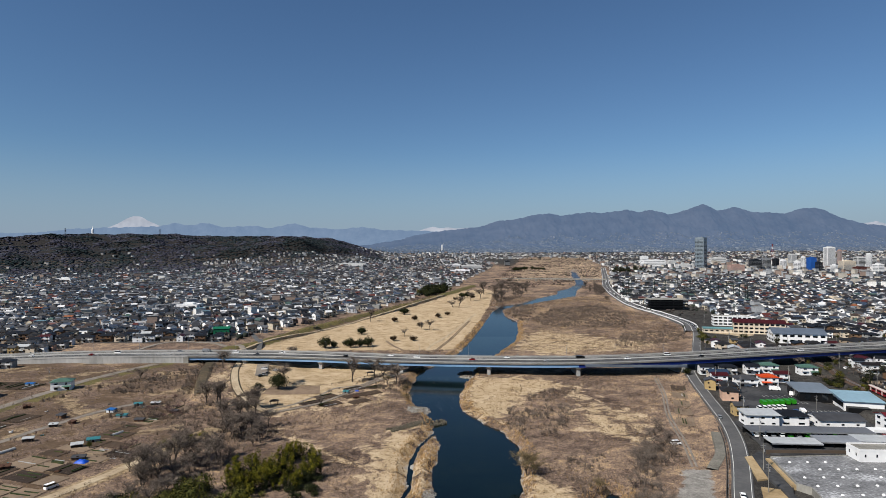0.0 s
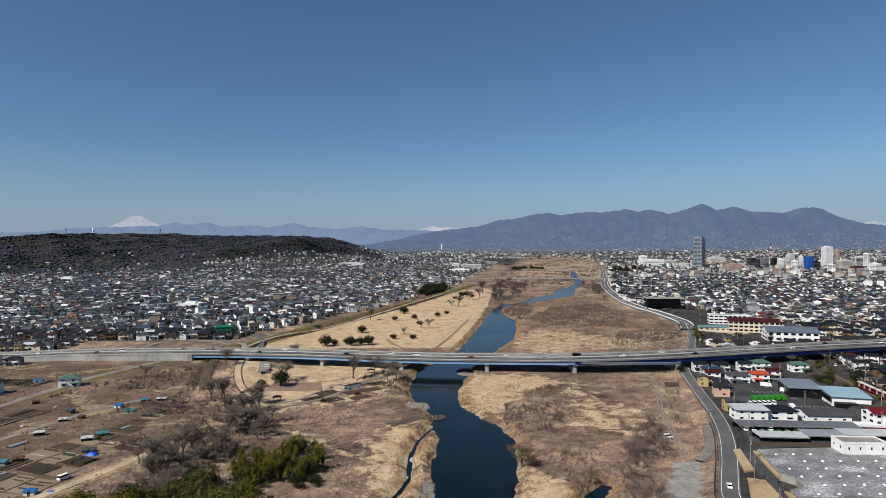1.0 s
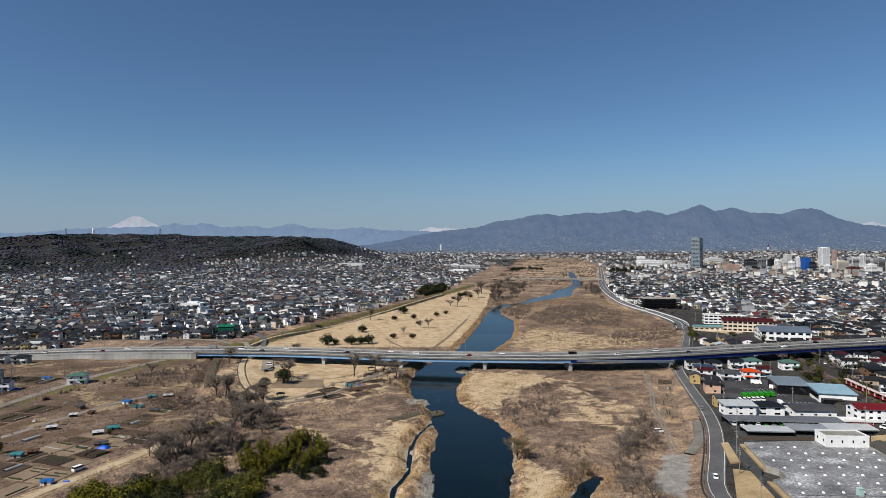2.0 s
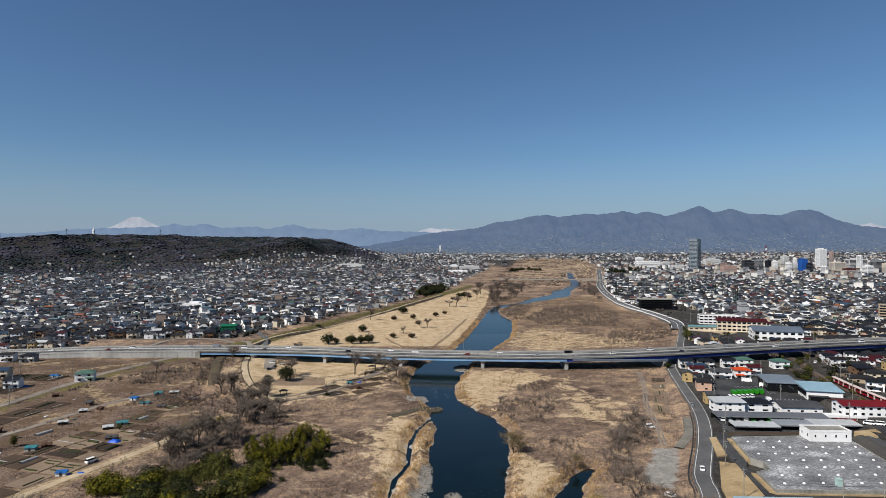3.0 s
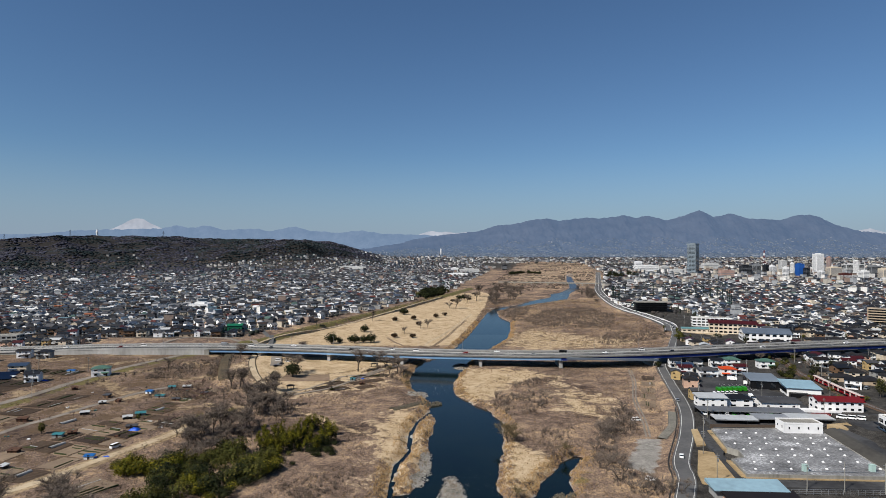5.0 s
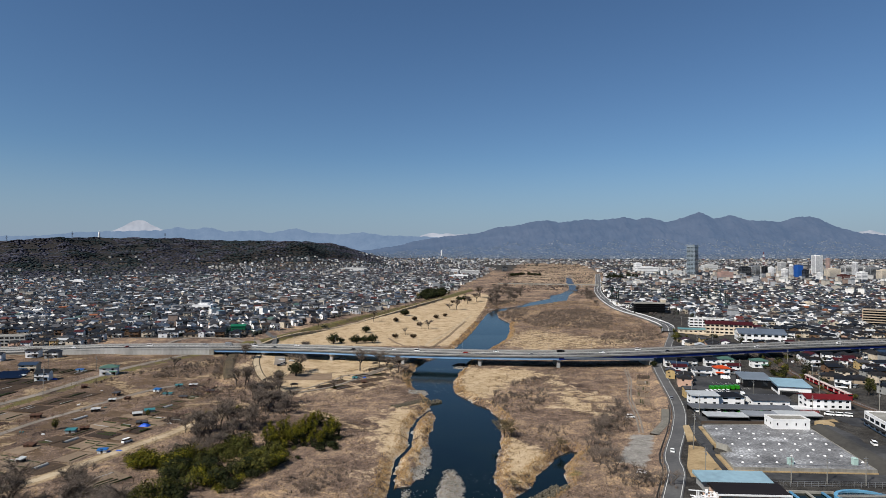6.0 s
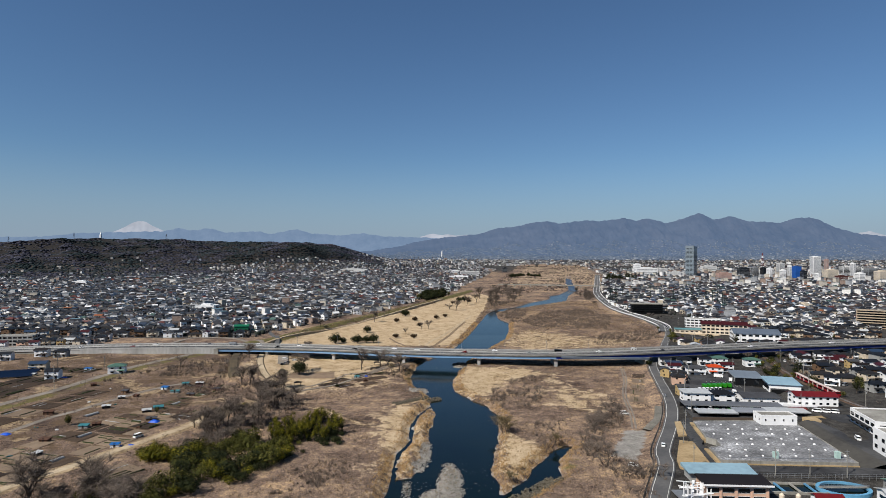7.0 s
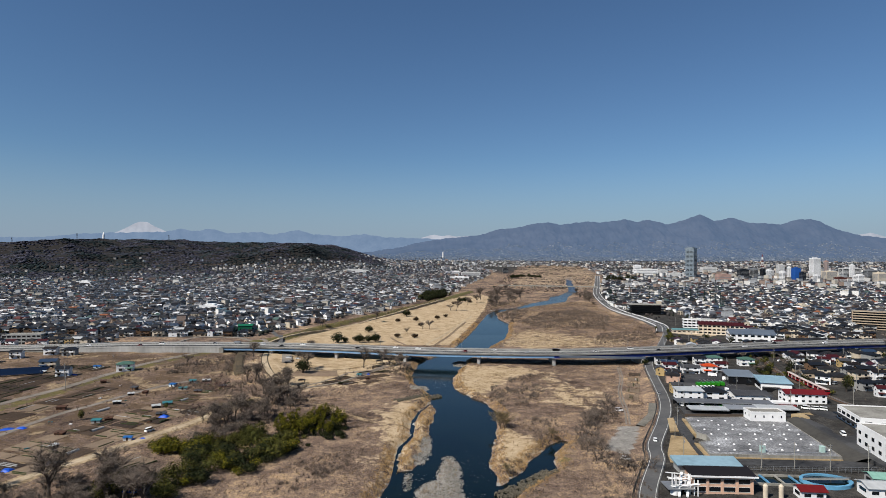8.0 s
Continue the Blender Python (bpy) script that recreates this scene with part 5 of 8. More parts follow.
m_slabtop = mat("stained_grey_slab_roof", [(0.17, 0.17, 0.172), (0.27, 0.27, 0.272), (0.34, 0.342, 0.345), (0.58, 0.585, 0.59)], 0.9, 0.75, 0.01, coords="Position", stretch=(1.0, 1.25, 1), fine=0.5, spread=0.27)
m_drygrass = mat("short_dry_lawn", [(0.36, 0.285, 0.18), (0.46, 0.375, 0.25), (0.52, 0.44, 0.31)], 0.9, 0.95, 0.02, coords="Position")


def prism(poly, z0, z1, s=None):
    s = s or Shape()
    n = len(poly)
    return s.add([(x, y, z0) for x, y in poly] + [(x, y, z1) for x, y in poly], [tuple(range(n - 1, -1, -1)), tuple(range(n, 2 * n))] + [(k, (k + 1) % n, n + (k + 1) % n, n + k) for k in range(n)])


def make_reservoir():
    poly = [(116, 178), (171, 175), (180.5, 238), (129, 236), (123.5, 209), (126.5, 205), (124.5, 197), (118.5, 195)]
    g = 3.2
    res = holder("covered_reservoir", pose(0, 0, 0), "low covered water reservoir with stained grey roof slab", "reservoir")
    part("wall", prism(poly, g - 1.5, 5.35), m_concrete, res)
    inner = [(x + (148 - x) * 0.012, y + (207 - y) * 0.012) for x, y in poly]
    part("roof_slab", prism(inner, 5.36, 5.5), m_slabtop, res)
    for a, b in zip(poly, poly[1:] + poly[:1]):
        a, b = Vector(a), Vector(b)
        q = (b - a).normalized()
        nrm = Vector((-q.y, q.x)) * 0.35
        part("kerb", prism([a[:], b[:], (b + nrm)[:], (a + nrm)[:]], 5.3, 5.75), m_concrete, res)
    vent = Shape()
    dome = [(0.0, 0.55), (0.38, 0.42), (0.56, 0.12), (0.56, 0.0)]
    ring = [[(r0 * math.cos(6.2832 * j / 8), r0 * math.sin(6.2832 * j / 8), z0) for j in range(8)] for r0, z0 in dome]
    vent.sweep([list(r) + [r[0]] for r in ring])
    vm = vent.mesh("vent_dome", m_white)
    r = random.Random(4)
    for j in range(7):
        for k in range(8):
            u, v = (k + 0.5 + (j % 2) * 0.25) / 8.2, (j + 0.6) / 7.3
            x = 118 + (57 - 0) * u + (13 * v)
            y = 179 + 56 * v
            if inside(np.array([x]), np.array([y]), inner)[0] and not (154 < x < 181 and y > 224) and r.random() < 0.9:
                ob = part("vent_dome", vm, m_white, res)
                ob.location = (x, y, 5.5)
    # walkways along the near edge
    part("pipe_run", Shape().tube((122, 181.5, 5.8), (168, 179.5, 5.8), 0.12, 0.12), m_steel, res)
    for x in (140.5, 166.5):
        hut = part("valve_hut", Shape().box(x - 0.9, x + 0.9, 180.6, 182.2, 5.5, 8.0).box(x - 1.0, x + 1.0, 180.5, 182.3, 8.0, 8.15), plain("pale_green_metal", (0.45, 0.55, 0.52)), res)
    # lawn skirts and the apron road round it
    for poly, z, what in (([(114.5, 179), (116, 178), (118.5, 195), (117, 196)], 4.9, "beside the reservoir wall"), ([(122, 209), (127.5, 236.5), (129, 236), (123.5, 209)], 4.9, "beside the reservoir wall"), ([(97.5, 174), (100.5, 185), (112, 211), (117.5, 208.5), (112, 177), (104, 171)], 3.75, "beside the apron road"), ([(114, 217), (118.5, 218), (125, 242), (121.5, 241)], 3.85, "beside the apron road"), ([(115.4, 177.3), (171, 174.4), (171, 175), (116, 178)], 4.5, "below the reservoir wall")):
        thing("lawn", prism(poly, g - 1, z), m_drygrass, "short dry lawn strip " + what, "lawn", kind="structure")
    thing("lawn", prism([(189, 243), (201, 246), (199, 236), (192, 233)], g - 1, 5.8), m_drygrass, "dry lawn on the raised yard edge", "lawn", kind="structure")
    thing("lawn", prism([(116, 172), (178, 169), (178, 170.5), (116, 173.5)], g - 1, g + 0.5), m_drygrass, "narrow dry lawn along the perimeter fence", "lawn", kind="structure")
    bank = Shape().add([(173, 174, g), (182, 239, g), (187, 237, 5.9), (179, 172, 5.9), (181, 172, 5.9), (189, 237, 5.9)], [(0, 3, 2, 1), (3, 4, 5, 2)])
    thing("retaining_slope", bank, plain("dark_stained_concrete", (0.13, 0.125, 0.115), 0.9, 0.3), "dark stained concrete slope below the yard", "retaining wall", kind="structure")
    # pump house standing on the slab
    make_building("pump_house", "white flat-roofed pump house on the reservoir slab", 169.5, 233.5, -3, 17.5, 8.5, 4.4, m_white, floors=1, bays=4, bays_side=2, win_w=0.14, win_h=1.1, base=5.5)


make_reservoir()
m_yard = mat("dark_yard_asphalt", [(0.075, 0.075, 0.078), (0.105, 0.105, 0.107), (0.15, 0.15, 0.15)], 0.5, 0.85, 0.01, coords="Position", spread=0.2)


def paved(name, poly, z, material, label, category="pavement"):
    return thing(name, prism(poly, z - 2.5, z), material, label, category, kind="structure")


paved("pavement", [(125, 242), (131, 247), (126, 215), (119.5, 204), (116, 177), (172, 174), (180, 172), (180, 166), (113, 170), (107, 164), (102, 170), (112, 177), (117.5, 208.5), (118.5, 218)], 4.2, m_yard, "dark asphalt apron road round the reservoir")
yard = paved("yard", [(160, 300), (163, 322), (176, 372), (210, 378), (206, 322), (222, 300), (212, 292), (180, 300)], 3.75, m_yard, "dark asphalt depot yard with parked trucks", "yard")
paved("yard", [(180, 160), (187, 235), (202, 240), (206, 262), (232, 262), (215, 205), (196, 155)], 5.75, m_yard, "dark asphalt yard before the white factory", "yard")
paved("pavement", [(134, 243), (190, 246), (206, 262), (206, 292), (141, 292), (137, 262)], 3.6, m_yard, "dark asphalt ground round the carports")

# depot and works buildings on the right bank
TURN = -5
make_building("works_office", "white two-storey works office with grey roof", 151.5, 286.5, TURN, 15, 9, 5.4, m_white, "shed", r_light, 2, 3, 1, rise=0.6, win_h=0.8, win_w=0.3)
make_building("works_office", "white two-storey annex with black hipped roof", 167, 287.5, TURN, 14, 9, 5.0, m_white, "hip", r_slate, 2, 2, 1, rise=1.9, win_h=0.9, win_w=0.4)
make_building("warehouse", "white warehouse with grey metal gable roof", 187, 284.5, TURN, 20, 14, 4.4, m_white, "gable", r_mid, 1, 3, 2, rise=1.6, win_h=0.8, win_w=0.2)
make_building("depot_shed", "black metal depot shed with dark roof", 207, 336, -14, 17, 21, 5.4, m_dark, "shed", plain("blue_grey_sheet", (0.27, 0.30, 0.33), 0.45), 1, 2, 4, rise=0.8, win_h=3.2, win_w=0.35)
make_building("hall", "white modern hall with pale blue metal roof", 219, 315, -16, 18, 20, 5.6, m_white, "shed", r_pale_blue, 1, 0, 1, rise=1.0, win_h=2.6, win_w=0.88)
thing("porch", Shape().box(-5, 5, -2.2, 2.2, -1, 3.0), m_dark, "black box-shaped entrance porch of the hall", "porch", at=pose(212.5, 304.3, zat(212, 304), 0, 0, -16))
make_building("clubhouse", "white two-storey house with long red metal roof", 212, 271, -7, 22, 11, 5.6, m_white, "gable", r_red, 2, 6, 2, rise=1.7, win_h=1.1, win_w=0.42)
terr = holder("terrace", pose(200, 266, zat(200, 266), 0, 0, -7), "white two-level outdoor terrace with railings", "terrace")
part("deck", Shape().box(-9, 9, -4, 4, 3.2, 3.5), m_white, terr)
for k in range(5):
    part("post", Shape().tube((-8.5 + 4.25 * k, -3.7, -1), (-8.5 + 4.25 * k, -3.7, 3.3), 0.15, 0.15), m_white, terr)
part("railing", Shape().box(-9, 9, -4.05, -3.95, 3.5, 4.5), m_white, terr)
part("awning", Shape().box(-6, 3, -6.2, -4.1, 2.3, 2.4, slope=0.6), r_red, terr, "red canvas awning")


def make_carport(x, y, turn, w, d, h, roof_m, label, back=True):
    ob = holder("carport", pose(x, y, zat(x, y) + 0.2, 0, 0, turn), label, "carport", "depot carports")
    part("roof", Shape().box(-w / 2, w / 2, -d / 2, d / 2, h, h + 0.2, slope=0.4), roof_m, ob)
    part("fascia", Shape().box(-w / 2, w / 2, -d / 2 - 0.06, -d / 2 - 0.01, h - 0.3, h + 0.22), m_steel, ob)
    n = max(2, int(w / 5))
    for k in range(n + 1):
        part("post", Shape().tube((-w / 2 + 0.3 + (w - 0.6) * k / n, -d / 2 + 0.4, -1), (-w / 2 + 0.3 + (w - 0.6) * k / n, -d / 2 + 0.4, h), 0.1, 0.1), m_dark, ob)
    if back:
        part("back_wall", Shape().box(-w / 2, w / 2, d / 2 - 0.15, d / 2, -1, h + 0.6), m_dark, ob)
    return ob


make_carport(149, 254, TURN, 21, 8, 2.5, r_light, "open carport with pale metal roof")
make_carport(168, 255, TURN, 17, 9, 2.6, plain("mid_grey_metal_roof", (0.36, 0.37, 0.385), 0.45), "open carport with grey metal roof")
make_carport(188, 256, TURN, 22, 9, 2.5, r_light, "open carport with pale metal roof")
make_carport(164, 268, TURN, 54, 8, 2.7, plain("grey_sheet_roof", (0.22, 0.225, 0.235), 0.5), "long open carport with grey roof and parked cars")
thing("garden_wall", Shape().box(-27, 27, -0.15, 0.15, -1, 1.7), plain("brown_block_wall", (0.19, 0.155, 0.125)), "brown block wall along the depot edge", "wall", kind="structure", at=pose(160, 245, 3.2, 0, 0, -2))


def make_factory():
    fx = holder("factory", pose(0, 0, 5.6), "white two-storey factory with flat grey roofs", "factory")
    a = [(210, 237), (204, 211), (230, 203), (247, 231)]
    b = [(189, 192), (183.5, 164), (214, 154), (224, 184)]
    for poly, h, zr in ((a, 6.4, 6.5), (b, 9.6, 9.7)):
        part("wall", prism(poly, -2, h), m_white, fx)
        cx, cy = sum(p[0] for p in poly) / 4, sum(p[1] for p in poly) / 4
        inn = [(x + (cx - x) * 0.04, y + (cy - y) * 0.04) for x, y in poly]
        part("roof", prism(inn, h + 0.01, h + 0.12), m_concrete, fx, "flat grey roof")
        for p, q in zip(poly, poly[1:] + poly[:1]):
            p, q = Vector(p), Vector(q)
            dirn = (q - p).normalized()
            nr = Vector((-dirn.y, dirn.x)) * 0.35
            part("parapet", prism([p[:], q[:], (q + nr)[:], (p + nr)[:]] if nr.dot(Vector((cx, cy)) - p) > 0 else [p[:], q[:], (q - nr)[:], (p - nr)[:]], h - 0.1, h + 0.6), m_white, fx)
    for p, q, n, zs, ww in ((Vector((210, 237)), Vector((204, 211)), 5, (4.6,), 3.6), (Vector((210, 237)), Vector((204, 211)), 5, (1.6,), 3.0), (Vector((189, 192)), Vector((183.5, 164)), 5, (2.6, 6.4), 2.2), (Vector((183.5, 164)), Vector((214, 154)), 6, (2.4, 6.2), 1.8), (Vector((204, 211)), Vector((230, 203)), 4, (4.4,), 3.0)):
        dirn = (q - p).normalized()
        out = Vector((dirn.y, -dirn.x))
        if out.dot(p - Vector((212, 200))) < 0:
            out = -out
        for k in range(n):
            c = p.lerp(q, (k + 0.5) / n) + out * 0.03
            for zc in zs:
                e, t = dirn * ww / 2, out * 0.06
                part("window", prism([(c - e - t)[:], (c + e - t)[:], (c + e + t)[:], (c - e + t)[:]], zc - 0.8, zc + 0.8), m_glass, fx)
    c0, c1 = Vector((209.5, 236)), Vector((204.5, 214))
    o = Vector((-0.94, 0.34)) * 2.2
    part("canopy", prism([c0[:], c1[:], (c1 + o)[:], (c0 + o)[:]], 2.9, 3.15), m_dark, fx, "dark entrance canopy")


make_factory()


def make_waterworks():
    """The treatment works below the reservoir: the pump hall, round clarifier, silos and small huts."""
    hall = holder("pump_hall", pose(104.5, 149, 3.4, 0, 0, -3), "pinkish two-storey pump hall with pale blue roof", "building")
    part("wall", Shape().box(-10.5, 11, -8, 7, -2, 6.6), w_pink, hall)
    part("upper_wall", Shape().box(-12.6, 9.8, 1.0, 7.5, 4, 7.4), w_grey, hall)
    part("upper_roof", Shape().box(-13.8, 10.8, -0.5, 8.2, 7.4, 7.65, slope=0.9), r_pale_blue, hall)
    part("lower_roof", Shape().box(-11.5, 12.2, -9.2, 0.6, 6.6, 6.8, slope=0.8), r_brown, hall, "dark brown metal roof")
    part("fascia", Shape().box(-11.7, 12.4, -9.4, -9.2, 6.3, 6.9), m_white, hall)
    for fl in range(2):
        for k in range(4):
            window_part(hall, -8 + 5.3 * k, -8, 1.6 + 2.9 * fl, 4.0, 1.6, framed=True)
    for k in range(5):
        part("pilaster", Shape().box(-10.6 + 5.35 * k - 0.3, -10.6 + 5.35 * k + 0.3, -8.2, -8.02, -2, 6.4), w_pink, hall)
    g = zat(88, 142)
    gantry = holder("pipe_gantry", pose(89.5, 143, g), "white steel pipe gantry with stairs and railings", "pipework")
    r = random.Random(8)
    for k in range(9):
        x, y = -4 + 1.1 * k, r.uniform(-4, 4)
        part("post", Shape().box(x - 0.15, x + 0.15, y - 0.15, y + 0.15, -1, 5 + r.uniform(0, 3)), m_white, gantry)
    for k in range(7):
        y, z = -4 + 1.3 * k, r.uniform(2.5, 6)
        part("pipe", Shape().tube((-4.2, y, z), (5.5, y + r.uniform(-3, 3), z + r.uniform(-1.5, 1.5)), 0.2, 0.2, 8), m_white, gantry)
    for k in range(2):
        part("stair", Shape().add([(-3 + 3 * k, -5, 0), (-2 + 3 * k, -5, 0), (2 + 3 * k, 3, 6), (1 + 3 * k, 3, 6), (-3 + 3 * k, -5, 0.3), (-2 + 3 * k, -5, 0.3), (2 + 3 * k, 3, 6.3), (1 + 3 * k, 3, 6.3)], [(0, 1, 2, 3), (4, 5, 6, 7), (0, 4, 7, 3), (1, 2, 6, 5)]), m_white, gantry)
    part("platform", Shape().box(-6, 4, -4, 4, 2.2, 2.5), m_steel, gantry)
    part("tank", Shape().tube((-3, -2, -1), (-3, -2, 2.2), 1.6, 1.6, 12), m_white, gantry)
    cl = holder("clarifier", pose(149.5, 152.5, 3.4), "round water clarifier with pale blue rim and walkway", "tank")
    ring = [[(rr * math.cos(6.2832 * j / 40), rr * 0.72 * math.sin(6.2832 * j / 40), zz) for rr, zz in ((9.6, -1), (9.6, 1.0), (8.2, 1.0), (8.2, -0.3))] for j in range(41)]
    part("rim", Shape().sweep(ring), plain("pale_blue_paint", (0.22, 0.42, 0.55), 0.5), cl)
    part("water", Shape().add([(8.2 * math.cos(6.2832 * j / 40), 5.9 * math.sin(6.2832 * j / 40), 0.2) for j in range(40)], [tuple(range(40))]), m_water, cl)
    part("walkway", Shape().box(-9, 9, -0.7, 0.7, 1.1, 1.3), m_concrete, cl)
    for sy in (-0.7, 0.7):
        part("railing", Shape().box(-9, 9, sy - 0.04, sy + 0.04, 2.1, 2.2).box(-9, 9, sy - 0.04, sy + 0.04, 1.7, 1.75), m_steel, cl)
    for x, y in ((118, 137.5), (123.4, 137)):
        si = holder("silo", pose(x, y, 3.2), "small cream chemical silo with domed top", "silo", "silos")
        part("drum", Shape().tube((0, 0, 0), (0, 0, 4.6), 0.85, 0.85, 14), w_cream, si)
        part("dome", Shape().tube((0, 0, 4.6), (0, 0, 5.3), 0.85, 0.3, 14), w_cream, si)
    basin = holder("settling_basin", pose(127, 154, 3.3, 0, 0, -4), "concrete settling basin with blue pipe channels", "basin")
    part("rim", Shape().box(-15, -14.4, -5, 5, -1, 0.9).box(14.4, 15, -5, 5, -1, 0.9).box(-14.4, 14.4, 4.4, 5, -1, 0.9).box(-14.4, 14.4, -5, -4.4, -1, 0.9), m_concrete, basin)
    part("water", Shape().box(-14.4, 14.4, -4.4, 4.4, -1, 0.05), m_water, basin)
    for k in range(5):
        part("channel", Shape().box(-12 + 5.6 * k, -11.2 + 5.6 * k, -4.4, 4.4, 0.3, 0.8), m_concrete if k % 2 else plain("blue_pipe", (0.18, 0.36, 0.5)), basin)
    make_building("hut", "small white hut with red metal roof", 134.5, 138.5, -5, 8.4, 6, 3.4, m_white, "gable", r_red, 1, 2, 1, rise=1.3)
    make_building("hut", "small white hut with pale grey roof", 162, 140, -8, 13, 8, 4.0, m_white, "gable", r_light, 1, 3, 1, rise=1.3)
    make_building("hut", "small hut with pale green metal roof", 170, 151, -10, 9, 7, 3.5, w_grey, "gable", plain("pale_green_roof", (0.32, 0.48, 0.42)), 1, 2, 1, rise=1.2)
    # perimeter fence
    fence = holder("fence", pose(0, 0, 0), "thin grey mesh fence round the works", "fence")
    for k in range(29):
        x, y = 110 + 2.6 * k, 165.5 - 0.08 * k
        part("post", Shape().box(x - 0.05, x + 0.05, y - 0.05, y + 0.05, 2.8, 5.2), m_steel, fence)
    for z in (3.7, 4.4, 5.1):
        part("rail", Shape().add([(110, 165.45, z), (182.8, 163.2, z), (182.8, 163.3, z), (110, 165.55, z), (110, 165.45, z + 0.06), (182.8, 163.2, z + 0.06), (182.8, 163.3, z + 0.06), (110, 165.55, z + 0.06)], [(3, 2, 1, 0), (4, 5, 6, 7), (0, 1, 5, 4), (2, 3, 7, 6)]), m_steel, fence)


make_waterworks()


# ---- railway ----
def make_railway():
    bed, pts, s, rows = ribbon("railway_bed", RAIL, 4.2, plain("brown_ballast", (0.17, 0.125, 0.095), 0.95, 0.3, 2.0), "single-track railway on brown ballast", 0.35, 1.4, category="railway")
    for o in (-0.53, 0.53):
        part("rail", Shape().sweep([[(p[0] + q[0] * (o + e), p[1] + q[1] * (o + e), rw[2][2] + dz) for e, dz in ((-0.05, 0), (-0.05, 0.18), (0.05, 0.18), (0.05, 0))] for p, q, rw in zip(pts, s, rows)]), m_steel, bed)
    m_train, m_train2 = plain("red_train_paint", (0.34, 0.03, 0.045), 0.4), plain("cream_train_paint", (0.62, 0.56, 0.52), 0.4)
    cum = np.concatenate([[0], np.cumsum(np.linalg.norm(np.diff(pts[:, :2], axis=0), axis=1))])
    start = float(np.interp(340, pts[::-1, 1], cum[::-1]))
    for c in range(3):
        at = start + 19.5 * c + 9.5
        x, y = np.interp(at, cum, pts[:, 0]), np.interp(at, cum, pts[:, 1])
        k = int(np.searchsorted(cum, at))
        d = pts[k] - pts[k - 1]
        tr = holder("train_car", pose(x, y, rows[k][2][2] + 0.2, 0, 0, math.degrees(math.atan2(d[1], d[0]))), "red and cream railway carriage on the single track", "train", "train cars")
        part("body", Shape().box(-9.2, 9.2, -1.35, 1.35, 0.9, 2.0).box(-9.2, 9.2, -1.35, 1.35, 2.9, 3.3), m_train, tr)
        part("window_band", Shape().box(-9.1, 9.1, -1.33, 1.33, 2.0, 2.9), m_glass, tr)
        part("roof", Shape().add([(-9.2, -1.35, 3.3), (9.2, -1.35, 3.3), (9.2, -0.8, 3.65), (-9.2, -0.8, 3.65), (9.2, 0.8, 3.65), (-9.2, 0.8, 3.65), (9.2, 1.35, 3.3), (-9.2, 1.35, 3.3)], [(0, 1, 2, 3), (3, 2, 4, 5), (5, 4, 6, 7), (1, 6, 4, 2), (7, 0, 3, 5)]), m_train2, tr)
        for xx in (-6.5, 6.5):
            part("bogie", Shape().box(xx - 1.6, xx + 1.6, -1.1, 1.1, 0.2, 0.9), m_dark, tr)
        for k2 in range(3):
            part("door", Shape().box(-6 + 6 * k2 - 0.7, -6 + 6 * k2 + 0.7, -1.4, -1.36, 0.95, 2.95), m_train2, tr)


make_railway()

# ---- school and other large buildings beyond the bridge ----
make_building("school", "cream three-storey school with balconies and maroon roof", 312, 588, -20, 46, 14, 11, w_cream, "gable", r_maroon, 3, 10, 2, rise=3.0, win_h=1.7, win_w=0.7)
make_building("school", "white three-storey school wing with flat roof", 313, 645, -14, 38, 12, 10, m_white, "flat", m_concrete, 3, 8, 2, win_h=1.6, win_w=0.75)
make_building("school_block", "low cream block with pale green roof", 282, 596, -14, 40, 9, 4.5, w_cream, "gable", plain("pale_teal_roof", (0.22, 0.36, 0.37)), 1, 8, 2, rise=1.2)
make_building("gymnasium", "white gymnasium with wide grey metal roof", 318, 535, -16, 42, 24, 8.5, m_white, "gable", plain("blue_grey_metal_roof", (0.20, 0.23, 0.27), 0.4), 2, 7, 4, rise=4.0, win_h=1.8, win_w=0.6)
paved("school_yard", [(262, 612), (300, 620), (330, 610), (300, 565), (258, 560)], zat(290, 600) + 0.1, m_path, "bare sandy school yard", "yard")
apt = make_building("apartment_block", "long beige seven-storey apartment block with balconies", 537, 632, -34, 78, 14, 21, w_beige, "flat", m_concrete, 7, 0, 2, win_h=1.5, win_w=0.72)
for k in range(7):
    part("window_band", Shape().box(-38, 38, -7.06, -6.95, 3 * k + 1.1, 3 * k + 2.7), m_glass, apt)
    part("balcony", Shape().box(-38.5, 38.5, -8.4, -8.25, 3 * k + 0.1, 3 * k + 1.2).box(-38.5, 38.5, -8.25, -7.02, 3 * k + 0.0, 3 * k + 0.15), w_beige, apt)
make_building("office_block", "grey concrete three-storey block at the town edge", -402, 492, 10, 34, 14, 9.5, w_grey, "flat", m_concrete, 3, 8, 3, win_h=1.6, win_w=0.75)
make_building("green_barn", "bright green sheeted building at the town edge", -221, 587, 8, 15, 10, 7.5, plain("bright_green_sheet", (0.02, 0.20, 0.12), 0.5), "gable", plain("green_sheet_roof", (0.03, 0.23, 0.14), 0.5), 1, 3, 1, rise=1.6, win_w=0.2)


